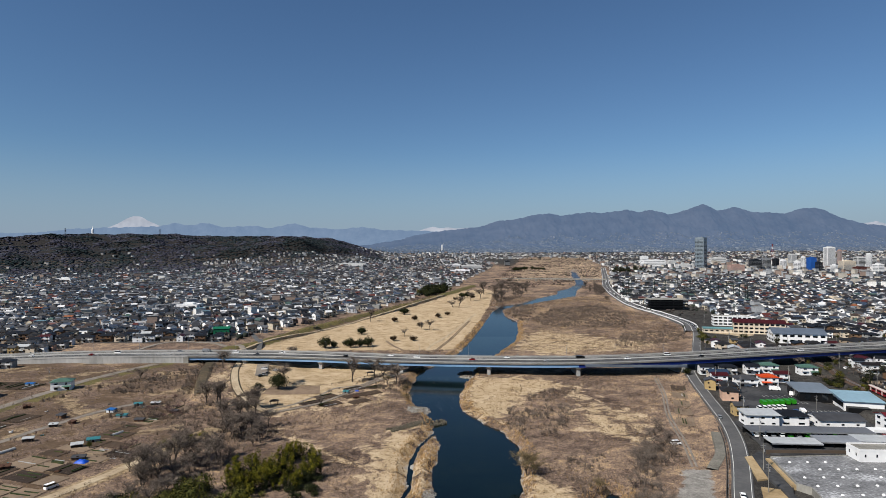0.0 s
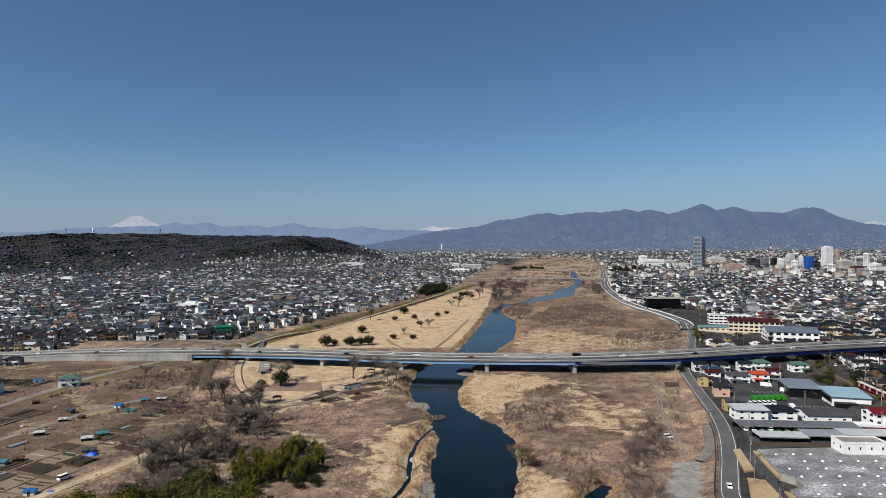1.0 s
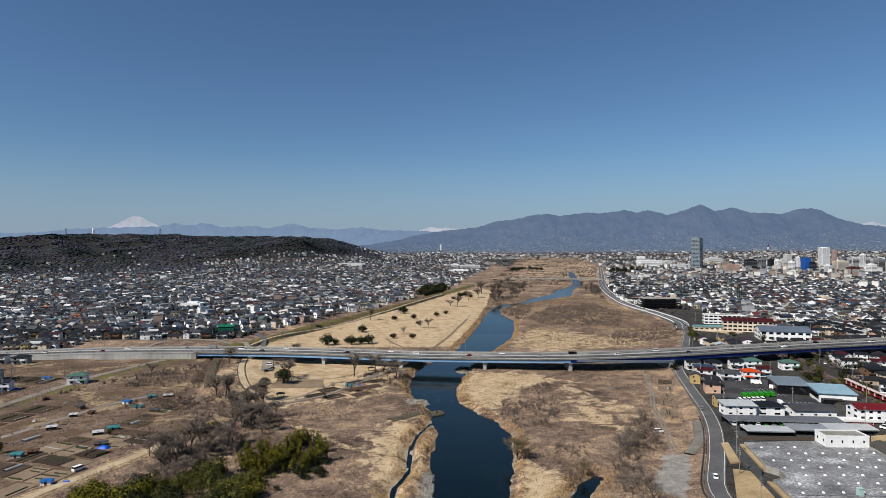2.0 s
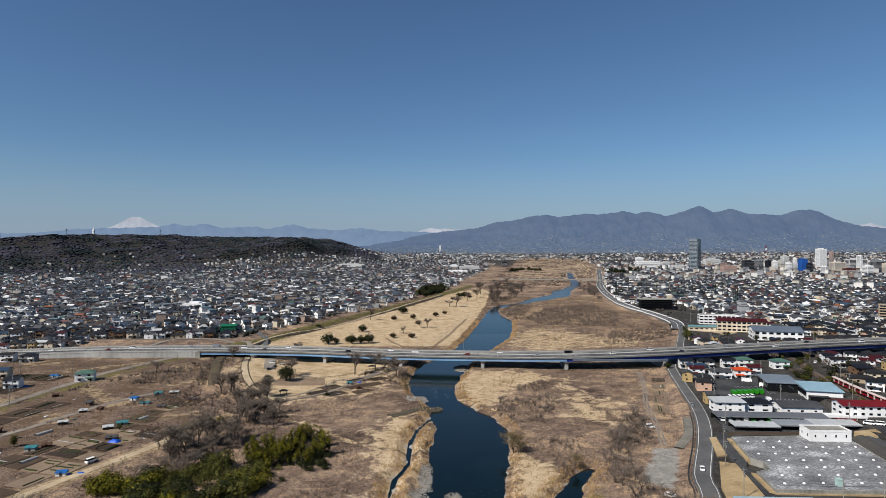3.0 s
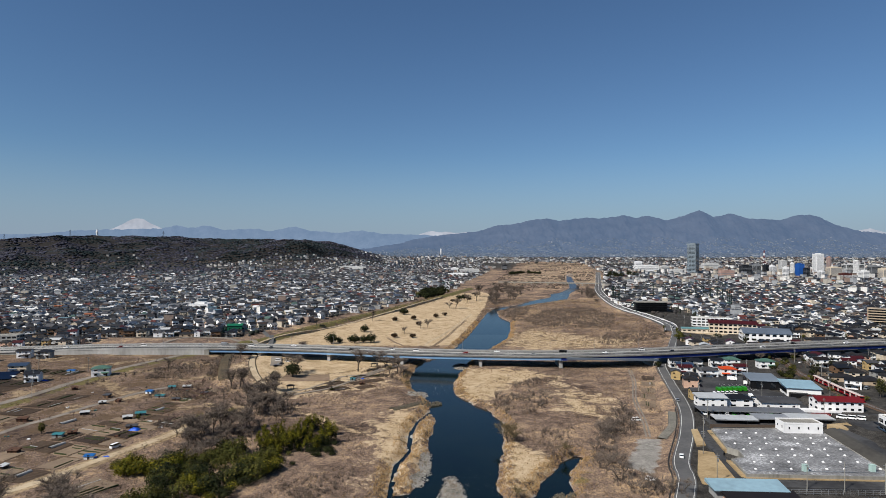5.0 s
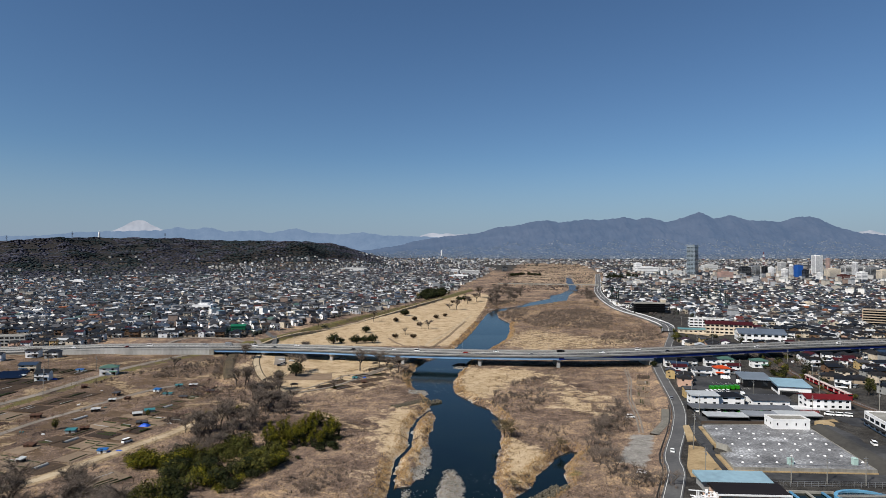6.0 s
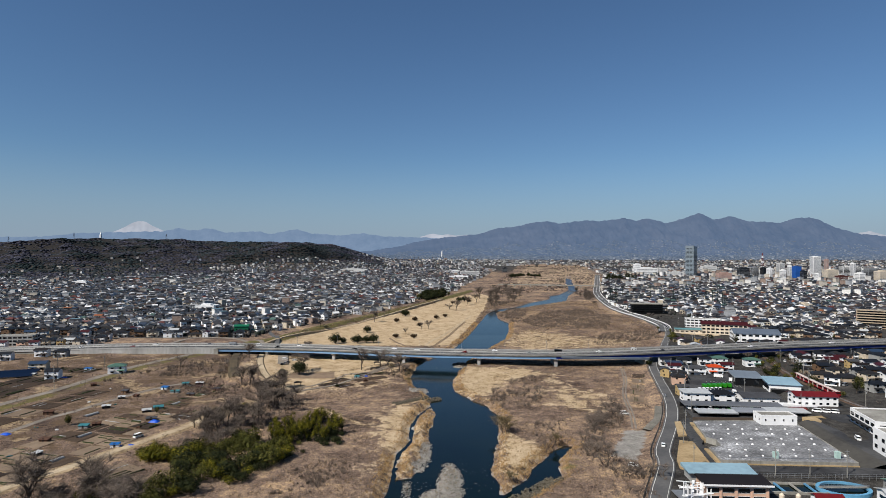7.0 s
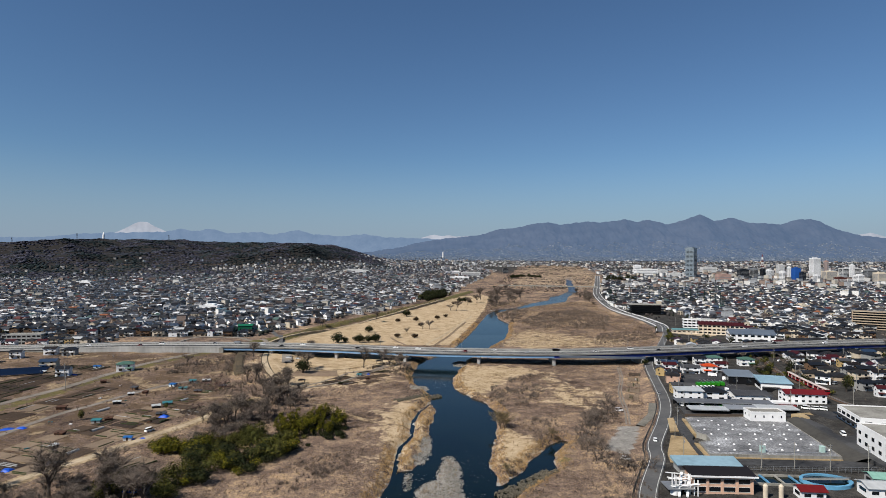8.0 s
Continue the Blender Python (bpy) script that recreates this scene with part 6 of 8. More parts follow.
def make_parking():
    x, y = 300, 800
    z = zat(x, y)
    ob = holder("parking_garage", pose(x, y, z, 0, 0, -4), "dark open multi-storey parking garage", "parking garage")
    for f in range(5):
        part("slab", Shape().box(-25, 25, -14, 14, 3.4 * f, 3.4 * f + 0.45), m_concrete if f == 4 else m_dark, ob)
    for f in range(4):
        part("barrier", Shape().box(-25, 25, -14.1, -13.9, 3.4 * f + 0.45, 3.4 * f + 1.4), m_dark, ob)
    for k in range(9):
        part("column", Shape().box(-24.6 + 6.1 * k, -24.0 + 6.1 * k, -13.9, -13.3, -1, 13.6), m_dark, ob)
    part("core", Shape().box(-20, 22, -2, 13, -1, 13.5), m_dark, ob)
    part("stair_tower", Shape().box(19, 25, 6, 13, 13, 18), w_cream, ob)


make_parking()


def make_tower(name, label, x0, x1, top, depth, wall_m, band_m, step=3.6, gap=0.45, ribs=0, turn=0.0, deep=None, skip=1):
    """A tall building given by its span across the view from the first viewpoint; bands of glass go round each storey."""
    w = (x1 - x0) / 1045.8 * depth
    x, y = ((x0 + x1) / 2 - 784) / 1045.8 * depth, depth - 37
    z = zat(x, y)
    h = 90 - (top - 443.5) / 1045.8 * depth - z
    d = deep or max(12.0, min(w, 22.0))
    if not turn:                       # the flank that shows beside the front takes its share of the span
        flank = d * x / y
        w, x = max(6.0, w - abs(flank)), x + flank / 2
    ob = holder(name, pose(x, y + d / 2, z, 0, 0, turn), label, "tower block")
    part("wall", Shape().box(-w / 2, w / 2, -d / 2, d / 2, -4, h), wall_m, ob)
    n = int(h / step)
    band = Shape().box(-w / 2 * 0.93, w / 2 * 0.93, -d / 2 - 0.12, -d / 2 + 0.05, 0, step * gap).mesh("window_band", band_m)
    side = Shape().box(-0.12, 0.12, -d / 2 * 0.85, d / 2 * 0.85, 0, step * gap).mesh("window_band", band_m)
    for k in range(1, n, skip):
        part("window_band", band, band_m, ob).location = (0, 0, k * step + 0.4)
        part("window_band", side, band_m, ob).location = (w / 2 if turn < -30 else -w / 2, 0, k * step + 0.4)
    for k in range(ribs):
        xx = -w / 2 + w * (k + 0.5) / ribs
        part("rib", Shape().box(xx - 0.5, xx + 0.5, -d / 2 - 0.35, -d / 2 - 0.13, 0, h), wall_m, ob)
    part("plant_room", Shape().box(-w / 4, w / 4, -d / 4, d / 4, h, h + 2.8), wall_m, ob)
    part("parapet", rim_shape(w, d, h, 0.9, 0.5), wall_m, ob)
    return ob


g_pale, g_pink, g_maroon = plain("pale_panel", (0.60, 0.60, 0.59)), plain("pinkish_panel", (0.47, 0.36, 0.32)), plain("maroon_tile", (0.16, 0.065, 0.055))
g_dark, g_blue, g_grey = plain("dark_curtain_wall", (0.045, 0.05, 0.06), 0.3), plain("blue_site_sheeting", (0.045, 0.17, 0.42), 0.6), plain("grey_panel", (0.30, 0.31, 0.32))
make_tower("city_hall_tower", "tall blue-grey glass office tower above the town", 1228, 1242.5, 428, 1880, plain("slate_glass_cladding", (0.30, 0.34, 0.37), 0.3), m_glass, 4.2, 0.35, ribs=3, turn=-40, deep=36)
for args in (
    ("office_block", "long white hospital block with flat roof", 1127, 1170, 467, 2000, m_white, g_grey, 5, 0.3), ("office_block", "white stepped hospital wing with flat roof", 1125, 1140, 460, 2050, m_white, g_grey, 5, 0.3), ("office_block", "white office wing beside the hospital", 1170, 1188, 468, 2010, g_pale, g_grey),
    ("office_block", "low wide pale public hall", 1188, 1218, 474, 1900, g_pale, g_grey, 6, 0.3), ("office_block", "low white civic hall with flat roof", 1245, 1276, 463, 2150, g_pale, g_grey, 6, 0.3), ("office_block", "pinkish concert hall in the city centre", 1275, 1305, 476, 1650, g_pink, g_grey, 5, 0.25), ("office_block", "dark glazed office block in the centre", 1313, 1336, 467, 1800, g_dark, g_grey, 4, 0.15),
    ("office_block", "grey office block in the city centre", 1337, 1352, 465, 1850, g_grey, m_glass), ("office_block", "dark blue glazed office block", 1354, 1366, 466, 1860, g_dark, m_glass), ("office_block", "pale office block in the city centre", 1368, 1380, 468, 1900, g_pale, g_grey), ("office_block", "white office block in the city centre", 1382, 1398, 458, 2050, g_pale, g_grey),
    ("apartment_tower", "white apartment block in the city centre", 1390, 1402, 470, 1700, m_white, g_grey), ("office_block", "tower wrapped in blue site sheeting", 1412, 1430, 464, 1700, g_blue, g_blue), ("office_block", "dark glazed block in the city centre", 1426, 1440, 472, 1680, g_dark, g_grey, 4, 0.12), ("apartment_tower", "tall white apartment tower with balconies", 1443, 1464, 446, 1900, m_white, g_grey, 3.2, 0.45),
    ("apartment_tower", "slim pinkish tower in the city centre", 1468, 1477, 451, 2100, g_pink, g_grey), ("apartment_tower", "white apartment block with balconies", 1452, 1466, 477, 1600, m_white, g_grey, 3, 0.5), ("apartment_tower", "cream balcony apartment block", 1467, 1497, 470, 1650, w_cream, g_grey, 3, 0.5), ("office_block", "wide dark banded office block", 1495, 1537, 464, 1950, g_pale, g_dark, 4, 0.6),
    ("apartment_tower", "maroon tiled apartment block with pale bands", 1490, 1515, 481, 1550, g_maroon, g_pale, 3.1, 0.3), ("apartment_tower", "white stepped apartment block in the centre", 1525, 1546, 476, 1600, m_white, g_grey), ("office_block", "grey office block in the city centre", 1540, 1566, 467, 1850, g_grey, m_glass), ("apartment_tower", "cream apartment block in the city centre", 1560, 1590, 472, 1600, w_cream, g_grey, 3, 0.45), ("apartment_tower", "white balcony apartment block", 1592, 1625, 468, 1700, m_white, g_grey, 3, 0.5), ("office_block", "grey office block in the city centre", 1630, 1665, 470, 1750, g_grey, m_glass),
    ("apartment_tower", "white apartment tower with balconies", 1366, 1377, 467, 1750, m_white, g_grey, 3.2, 0.45), ("apartment_tower", "slim white apartment tower with balconies", 1404, 1411, 462, 1800, m_white, g_grey, 3.2, 0.45), ("apartment_tower", "tall white apartment tower with balconies", 1516, 1527, 458, 1800, m_white, g_grey, 3.2, 0.45),
    ("far_tower", "distant white sanatorium tower", 780.6, 783, 438, 4000, m_white, g_pale, 8, 0.3), ("far_tower", "distant white block on the plain", 1003, 1012, 455, 3200, m_white, g_grey, 6, 0.3), ("apartment_block", "white apartment block among the houses", 217, 234, 502, 1250, m_white, g_grey, 3, 0.4), ("apartment_block", "white apartment block among the houses", 236, 251, 505, 1240, m_white, g_grey, 3, 0.4),
    ("long_hall", "long white hall with pale roof", 331, 377, 538, 830, m_white, g_dark, 4, 0.4), ("office_block", "white block in the old town", 800, 812, 472, 2000, m_white, g_grey), ("office_block", "pale block in the old town", 815, 850, 474, 1950, g_pale, g_grey), ("office_block", "white low block in the old town", 795, 830, 482, 1750, m_white, g_grey), ("far_hall", "wide distant white sheds on the plain", 750, 764, 452, 3300, m_white, g_pale, 6, 0.2), ("office_block", "pale block near the ridge foot", 600, 650, 470, 2100, g_pale, g_grey, 5, 0.3), ("office_block", "dark low block near the river", 890, 900, 467, 2200, g_dark, g_grey),
    ("workshop", "low workshop with pale teal roof", 642, 677, 541, 870, w_grey, g_grey, 4, 0.3), ("market", "low white market hall among houses", 700, 722, 503, 1300, m_white, g_grey, 4, 0.3), ("school", "white school block in the town", 115, 150, 493, 1450, m_white, g_grey, 3.4, 0.4), ("school", "white school block in the town", 1095, 1130, 513, 1150, m_white, g_grey, 3.4, 0.4), ("office_block", "white block in the eastern town", 1338, 1365, 519, 1100, m_white, g_grey, 3.3, 0.4), ("office_block", "cream block in the eastern town", 1430, 1460, 533, 900, w_cream, g_grey, 3.3, 0.4),
):
    make_tower(*args)


def make_mast():
    x, y = (1357 - 784) / 1045.8 * 2300, 2263
    z = zat(x, y)
    ob = holder("radio_mast", pose(x, y, z), "red and white lattice radio mast", "mast")
    for k in range(7):
        a, b = 4.5 - 0.5 * k, 4.5 - 0.5 * (k + 1)
        s = Shape()
        for sx, sy in ((-1, -1), (1, -1), (1, 1), (-1, 1)):
            s.tube((sx * a, sy * a, 10 * k), (sx * b, sy * b, 10 * k + 10), 0.5, 0.5, 4)
            s.tube((sx * a, sy * a, 10 * k), (-sy * b, sx * b, 10 * k + 10), 0.3, 0.3, 4)
        part("section", s, r_red if k % 2 == 0 else m_white, ob)


make_mast()


def make_statue():
    """The white figure on the ridge, as one plain tapered form on its plinth."""
    x, y = (172 - 784) / 1045.8 * 2760, 2723
    z = zat(x, y)
    rings = [(6.0, 0), (6.0, 5), (4.6, 5.2), (4.9, 12), (5.0, 18), (4.6, 23), (3.2, 27), (1.9, 29), (2.3, 31), (2.1, 34), (0.6, 36)]
    rows = [[(r0 * math.cos(6.2832 * j / 12), r0 * 0.8 * math.sin(6.2832 * j / 12), z0) for j in range(13)] for r0, z0 in rings]
    thing("statue", Shape().sweep(rows), m_white, "tall plain white statue on the wooded ridge", "statue", at=pose(x, y, z))
    for px, h in ((125, 38), (290, 30), (8, 40)):
        xx = (px - 784) / 1045.8 * 2800
        zz = zat(xx, 2760)
        py = holder("pylon", pose(xx, 2760, zz), "steel lattice pylon on the ridge", "pylon", "pylons")
        s = Shape()
        for sx in (-1, 1):
            for sy in (-1, 1):
                s.tube((sx * 3.5, sy * 3.5, -1), (sx * 0.6, sy * 0.6, h), 0.35, 0.3, 4)
        part("legs", s, m_dark, py)
        for k in range(3):
            part("arm", Shape().box(-6 + k, 6 - k, -0.4, 0.4, h - 10 + 4 * k, h - 9.4 + 4 * k), m_dark, py)


make_statue()


def make_far_bridge():
    fb = holder("far_bridge", pose(0, 0, 0), "low grey road bridge farther up the river", "bridge")
    a, b = Vector((140, 1412)), Vector((372, 1346))
    d = (b - a).normalized()
    n = Vector((-d.y, d.x)) * 5
    zd = 8.0 + float(valley_rise(1380))
    part("deck", prism([(a - n)[:], (b - n)[:], (b + n)[:], (a + n)[:]], zd - 1.5, zd), m_concrete, fb)
    for k in range(2):
        m = (n * 0.97) * (1 if k else -1)
        e = n * 0.04
        part("parapet", prism([(a + m - e)[:], (b + m - e)[:], (b + m + e)[:], (a + m + e)[:]], zd, zd + 0.7), m_concrete, fb)
    for k in range(1, 6):
        c = a.lerp(b, k / 6)
        part("pier", prism([(c - n * 0.7 - d)[:], (c - n * 0.7 + d)[:], (c + n * 0.7 + d)[:], (c + n * 0.7 - d)[:]], zd - 12, zd - 1.8), m_concrete, fb)


make_far_bridge()


# ---- trees, scrub and grass ----
def twig_fan(s, base, way, length, width, r):
    """One thin forked twig as a sliver."""
    side = way.cross(Vector((r.uniform(-1, 1), r.uniform(-1, 1), r.uniform(-1, 1)))).normalized() * width
    s.add([base - side, base + side, base + way * length], [(0, 1, 2)])


def make_bare_tree(height, spread, seed, label, twigs=1400, name="bare_tree", thick=1.0, twig_m=None, forks=5):
    r = random.Random(seed)
    ob = holder(name, pose(0, 0, -60), label, "tree", "leafless trees")
    wood, crown, tips = Shape(), Shape(), []

    def grow(p, way, length, rad, level):
        q = p + way * length
        wood.tube(p, q, rad, rad * 0.62, 6 if level < 2 else 3, cap=False)
        if level >= 3:
            tips.append((p, q))
            return
        for k in range(forks if level == 0 else 3):
            t = r.uniform(0.55, 1.0) if k else 1.0
            lean = Vector((r.gauss(0, 1), r.gauss(0, 1), 0)).normalized() * spread * (0.55 + 0.25 * level)
            nw = (way * 0.8 + lean + Vector((0, 0, 0.28))).normalized()
            grow(p.lerp(q, t), nw, length * r.uniform(0.55, 0.8), rad * 0.55, level + 1)

    grow(Vector((0, 0, -0.5)), Vector((r.uniform(-0.08, 0.08), r.uniform(-0.08, 0.08), 1)).normalized(), height * 0.34, height * 0.017 * thick, 0)
    for _ in range(twigs):
        p, q = r.choice(tips)
        d = (q - p).normalized()
        w = (d * 0.7 + Vector((r.gauss(0, 0.6), r.gauss(0, 0.6), r.gauss(0.15, 0.5)))).normalized()
        twig_fan(crown, p.lerp(q, r.uniform(0.1, 1.2)), w, height * r.uniform(0.06, 0.17), height * 0.0022, r)
    part("trunk", wood, m_bark, ob)
    part("crown", crown, twig_m or m_twig, ob)
    return ob


def leaf_cloud(s, centre, radii, count, size, r, droop=0.0, shell=0.55, stray=0.6):
    """Leaf sprays scattered through an uneven ellipsoid."""
    for _ in range(count):
        d = Vector((r.gauss(0, 1), r.gauss(0, 1), r.gauss(0, 1))).normalized()
        k = shell + (1 - shell) * r.random()
        bump = 1 + 0.22 * math.sin(3.1 * d.x + 1.7 * d.z + centre[0]) + 0.15 * math.sin(5.3 * d.y + centre[1])
        c = Vector(centre) + Vector((d.x * radii[0], d.y * radii[1], d.z * radii[2])) * k * bump
        n = (d + Vector((r.gauss(0, stray), r.gauss(0, stray), r.gauss(0.3, stray * 0.8)))).normalized()
        a = n.orthogonal().normalized()
        a = (Matrix.Rotation(r.uniform(0, 6.28), 3, n) @ a) * size * r.uniform(0.6, 1.3)
        b = n.cross(a) * r.uniform(0.4, 0.8)
        dz = Vector((0, 0, -droop * size))
        s.add([c - a + dz, c - b, c + a + dz, c + b], [(0, 1, 2, 3)])


def make_round_tree(w, h, leaf_m, seed, label, count=400, flat=0.62, name="evergreen_tree", bare=0.1):
    r = random.Random(seed)
    ob = holder(name, pose(0, 0, -60), label, "tree", "evergreen trees")
    t = Shape().tube((0, 0, -0.5), (0.1, 0, h * 0.5), w * 0.05, w * 0.035, 7)
    for k in range(5):
        a = 1.2566 * k + r.random()
        t.tube((0.05, 0, h * bare), (math.cos(a) * w * 0.3, math.sin(a) * w * 0.3, h * 0.62), w * 0.025, w * 0.012, 4)
    part("trunk", t, m_bark, ob)
    c = Shape()
    zc = h * 0.46
    leaf_cloud(c, (0, 0, zc), (w * 0.40, w * 0.40, h * 0.40), count * 2, w * 0.04, r, shell=0.45)
    for k in range(7):
        a = 0.9 * k + r.random()
        rr = w * r.uniform(0.15, 0.30)
        leaf_cloud(c, (math.cos(a) * rr, math.sin(a) * rr, zc + r.uniform(-0.22, 0.2) * h * flat), (w * 0.22, w * 0.22, h * 0.2), count // 5, w * 0.033, r, shell=0.5)
    part("crown", c, leaf_m, ob)
    return ob


def make_bamboo(h, seed):
    """A clump of culms whose tops droop in rounded leafy plumes."""
    r = random.Random(seed)
    ob = holder("bamboo_clump", pose(0, 0, -60), "dense yellow-green bamboo clump with drooping plumes", "bamboo", "bamboo grove")
    stem, leaf = Shape(), Shape()
    # lower sprays take a darker leaf colour for the shade beneath the plumes
    old = Shape()
    for k in range(7):
        a, rr = r.uniform(0, 6.28), 2.6 * math.sqrt(r.random())
        x, y = rr * math.cos(a), rr * math.sin(a)
        hh = h * (1.04 - 0.07 * rr) * r.uniform(0.62, 1.08)
        tx, ty = x * 1.35 + r.gauss(0, 0.5), y * 1.35 + r.gauss(0, 0.5)
        if k % 2 == 0:
            stem.tube((x, y, -0.5), (tx, ty, hh), 0.09, 0.03, 5, cap=False)
        big = r.uniform(0.85, 1.35)
        leaf_cloud(leaf, (tx, ty, hh), (big, big, big * 1.1), 90, 0.25, r, droop=0.8, shell=0.8, stray=0.3)
        leaf_cloud(leaf, (tx * 1.1, ty * 1.1, hh * 0.78), (big * 0.9, big * 0.9, big * 0.9), 40, 0.25, r, droop=0.8, shell=0.8, stray=0.3)
        leaf_cloud(old, (x * 1.15, y * 1.15, hh * 0.6), (big * 1.2, big * 1.2, big * 1.5), 44, 0.34, r, droop=0.8, shell=0.6, stray=0.4)
        leaf_cloud(old, (x * 1.1, y * 1.1, hh * 0.28), (big, big, big * 1.5), 30, 0.36, r, droop=0.8, shell=0.5, stray=0.5)
    part("lower_foliage", old, m_leaf_dark, ob, "lower foliage painted dark green for shade under the plumes")
    part("culm", stem, plain("green_culm", (0.12, 0.13, 0.04)) if seed == 1 else bpy.data.materials["green_culm"], ob)
    part("foliage", leaf, m_bamboo, ob)
    return ob


def make_bush(w, h, leaf_m, seed, label, name="evergreen_bush"):
    r = random.Random(seed)
    ob = holder(name, pose(0, 0, -60), label, "bush", "bushes")
    st, s = Shape(), Shape()
    for k in range(6):
        a = k * 1.05 + r.random()
        st.tube((0, 0, -0.4), (math.cos(a) * w * 0.3, math.sin(a) * w * 0.3, h * 0.7), 0.06, 0.02, 4, cap=False)
        leaf_cloud(s, (math.cos(a) * w * 0.26, math.sin(a) * w * 0.26, h * r.uniform(0.4, 0.62)), (w * 0.26, w * 0.26, h * 0.38), 130, 0.2, r, shell=0.7, stray=0.4)
    part("woody_base", st, m_bark, ob)
    part("foliage", s, leaf_m, ob)
    return ob


m_leaf_mid = palette("olive_evergreen_leaves", [(3, (0.14, 0.148, 0.055)), (3, (0.18, 0.178, 0.065)), (2, (0.24, 0.22, 0.08)), (2, (0.10, 0.112, 0.045))], 0.7, grain=0.6, scale=0.3, spec=0.06)
m_twig_pale = palette("pale_willow_twigs", [(3, (0.30, 0.25, 0.15)), (3, (0.24, 0.20, 0.125)), (2, (0.19, 0.16, 0.10))], 0.95, grain=0.3)
m_twig_plum = palette("purplish_plum_twigs", [(3, (0.23, 0.15, 0.145)), (2, (0.29, 0.19, 0.18)), (2, (0.18, 0.12, 0.115))], 0.95, grain=0.3)
BARE = [make_bare_tree(9, 0.75, 1, "leafless tree with a wide purplish-brown twig crown"), make_bare_tree(8, 0.95, 2, "leafless spreading tree with fine brown twigs"), make_bare_tree(11, 0.6, 3, "tall leafless tree with upright grey limbs"), make_bare_tree(7, 0.9, 4, "low leafless tree with dense twigs", 1500), make_bare_tree(10, 0.8, 5, "old leafless tree with crooked limbs", 1900)]
THICKET = [make_bare_tree(4.5, 1.0, 11, "leafless riverside shrub of brown twigs", 420, "bare_shrub", 0.8), make_bare_tree(3.6, 1.1, 12, "low leafless shrub of grey-brown twigs", 380, "bare_shrub", 0.8), make_bare_tree(4.0, 1.0, 13, "pale willow shrub by the water", 1100, "willow_shrub", 0.8, m_twig_pale), make_bare_tree(4.2, 1.0, 14, "leafless plum tree with purplish twigs", 420, "plum_tree", 0.8, m_twig_plum)]
ROUND = [make_round_tree(8.5, 6.5, m_leaf_dark, 1, "clipped dark evergreen tree with a flat dome"), make_round_tree(7.5, 5.5, m_leaf_brown, 2, "clipped russet-brown tree with a flat dome"), make_round_tree(9, 8.5, m_leaf_dark, 3, "broad dark evergreen tree with uneven crown"), make_round_tree(5, 7.5, m_leaf_mid, 4, "olive-green evergreen garden tree with rounded crown"), make_round_tree(4, 9.5, m_leaf_dark, 5, "slim dark conifer with pointed crown")]
BAMBOO = [make_bamboo(10.5, 1), make_bamboo(9.0, 2), make_bamboo(12.0, 3)]
BUSH = [make_bush(5.5, 3.6, m_leaf_mid, 1, "olive-green evergreen bush beside the farm track"), make_bush(5, 3.2, m_bamboo, 2, "bright yellow-green dwarf bamboo bush in a thicket"), make_bush(4.5, 3.0, m_leaf_dark, 3, "dark evergreen bush in a dense thicket")]
plant_used = set()


def plant(ob, x, y, size=1.0, r=random):
    wide = 1.12 if "bare" in ob.name or "shrub" in ob.name else 1.0
    m = pose(x, y, zat(x, y), 0, 0, r.uniform(0, 360)) @ Matrix.Diagonal((size * wide, size * wide, size * r.uniform(0.85, 1.05) / wide ** 0.5, 1))
    if ob.name in plant_used:
        return copy_thing(ob, m)
    plant_used.add(ob.name)
    ob.matrix_world = m
    return ob


def in_poly(r, poly, n):
    xs, ys = [p[0] for p in poly], [p[1] for p in poly]
    out = []
    while len(out) < n:
        x, y = r.uniform(min(xs), max(xs)), r.uniform(min(ys), max(ys))
        if inside(np.array([x]), np.array([y]), poly)[0]:
            out.append((x, y))
    return out


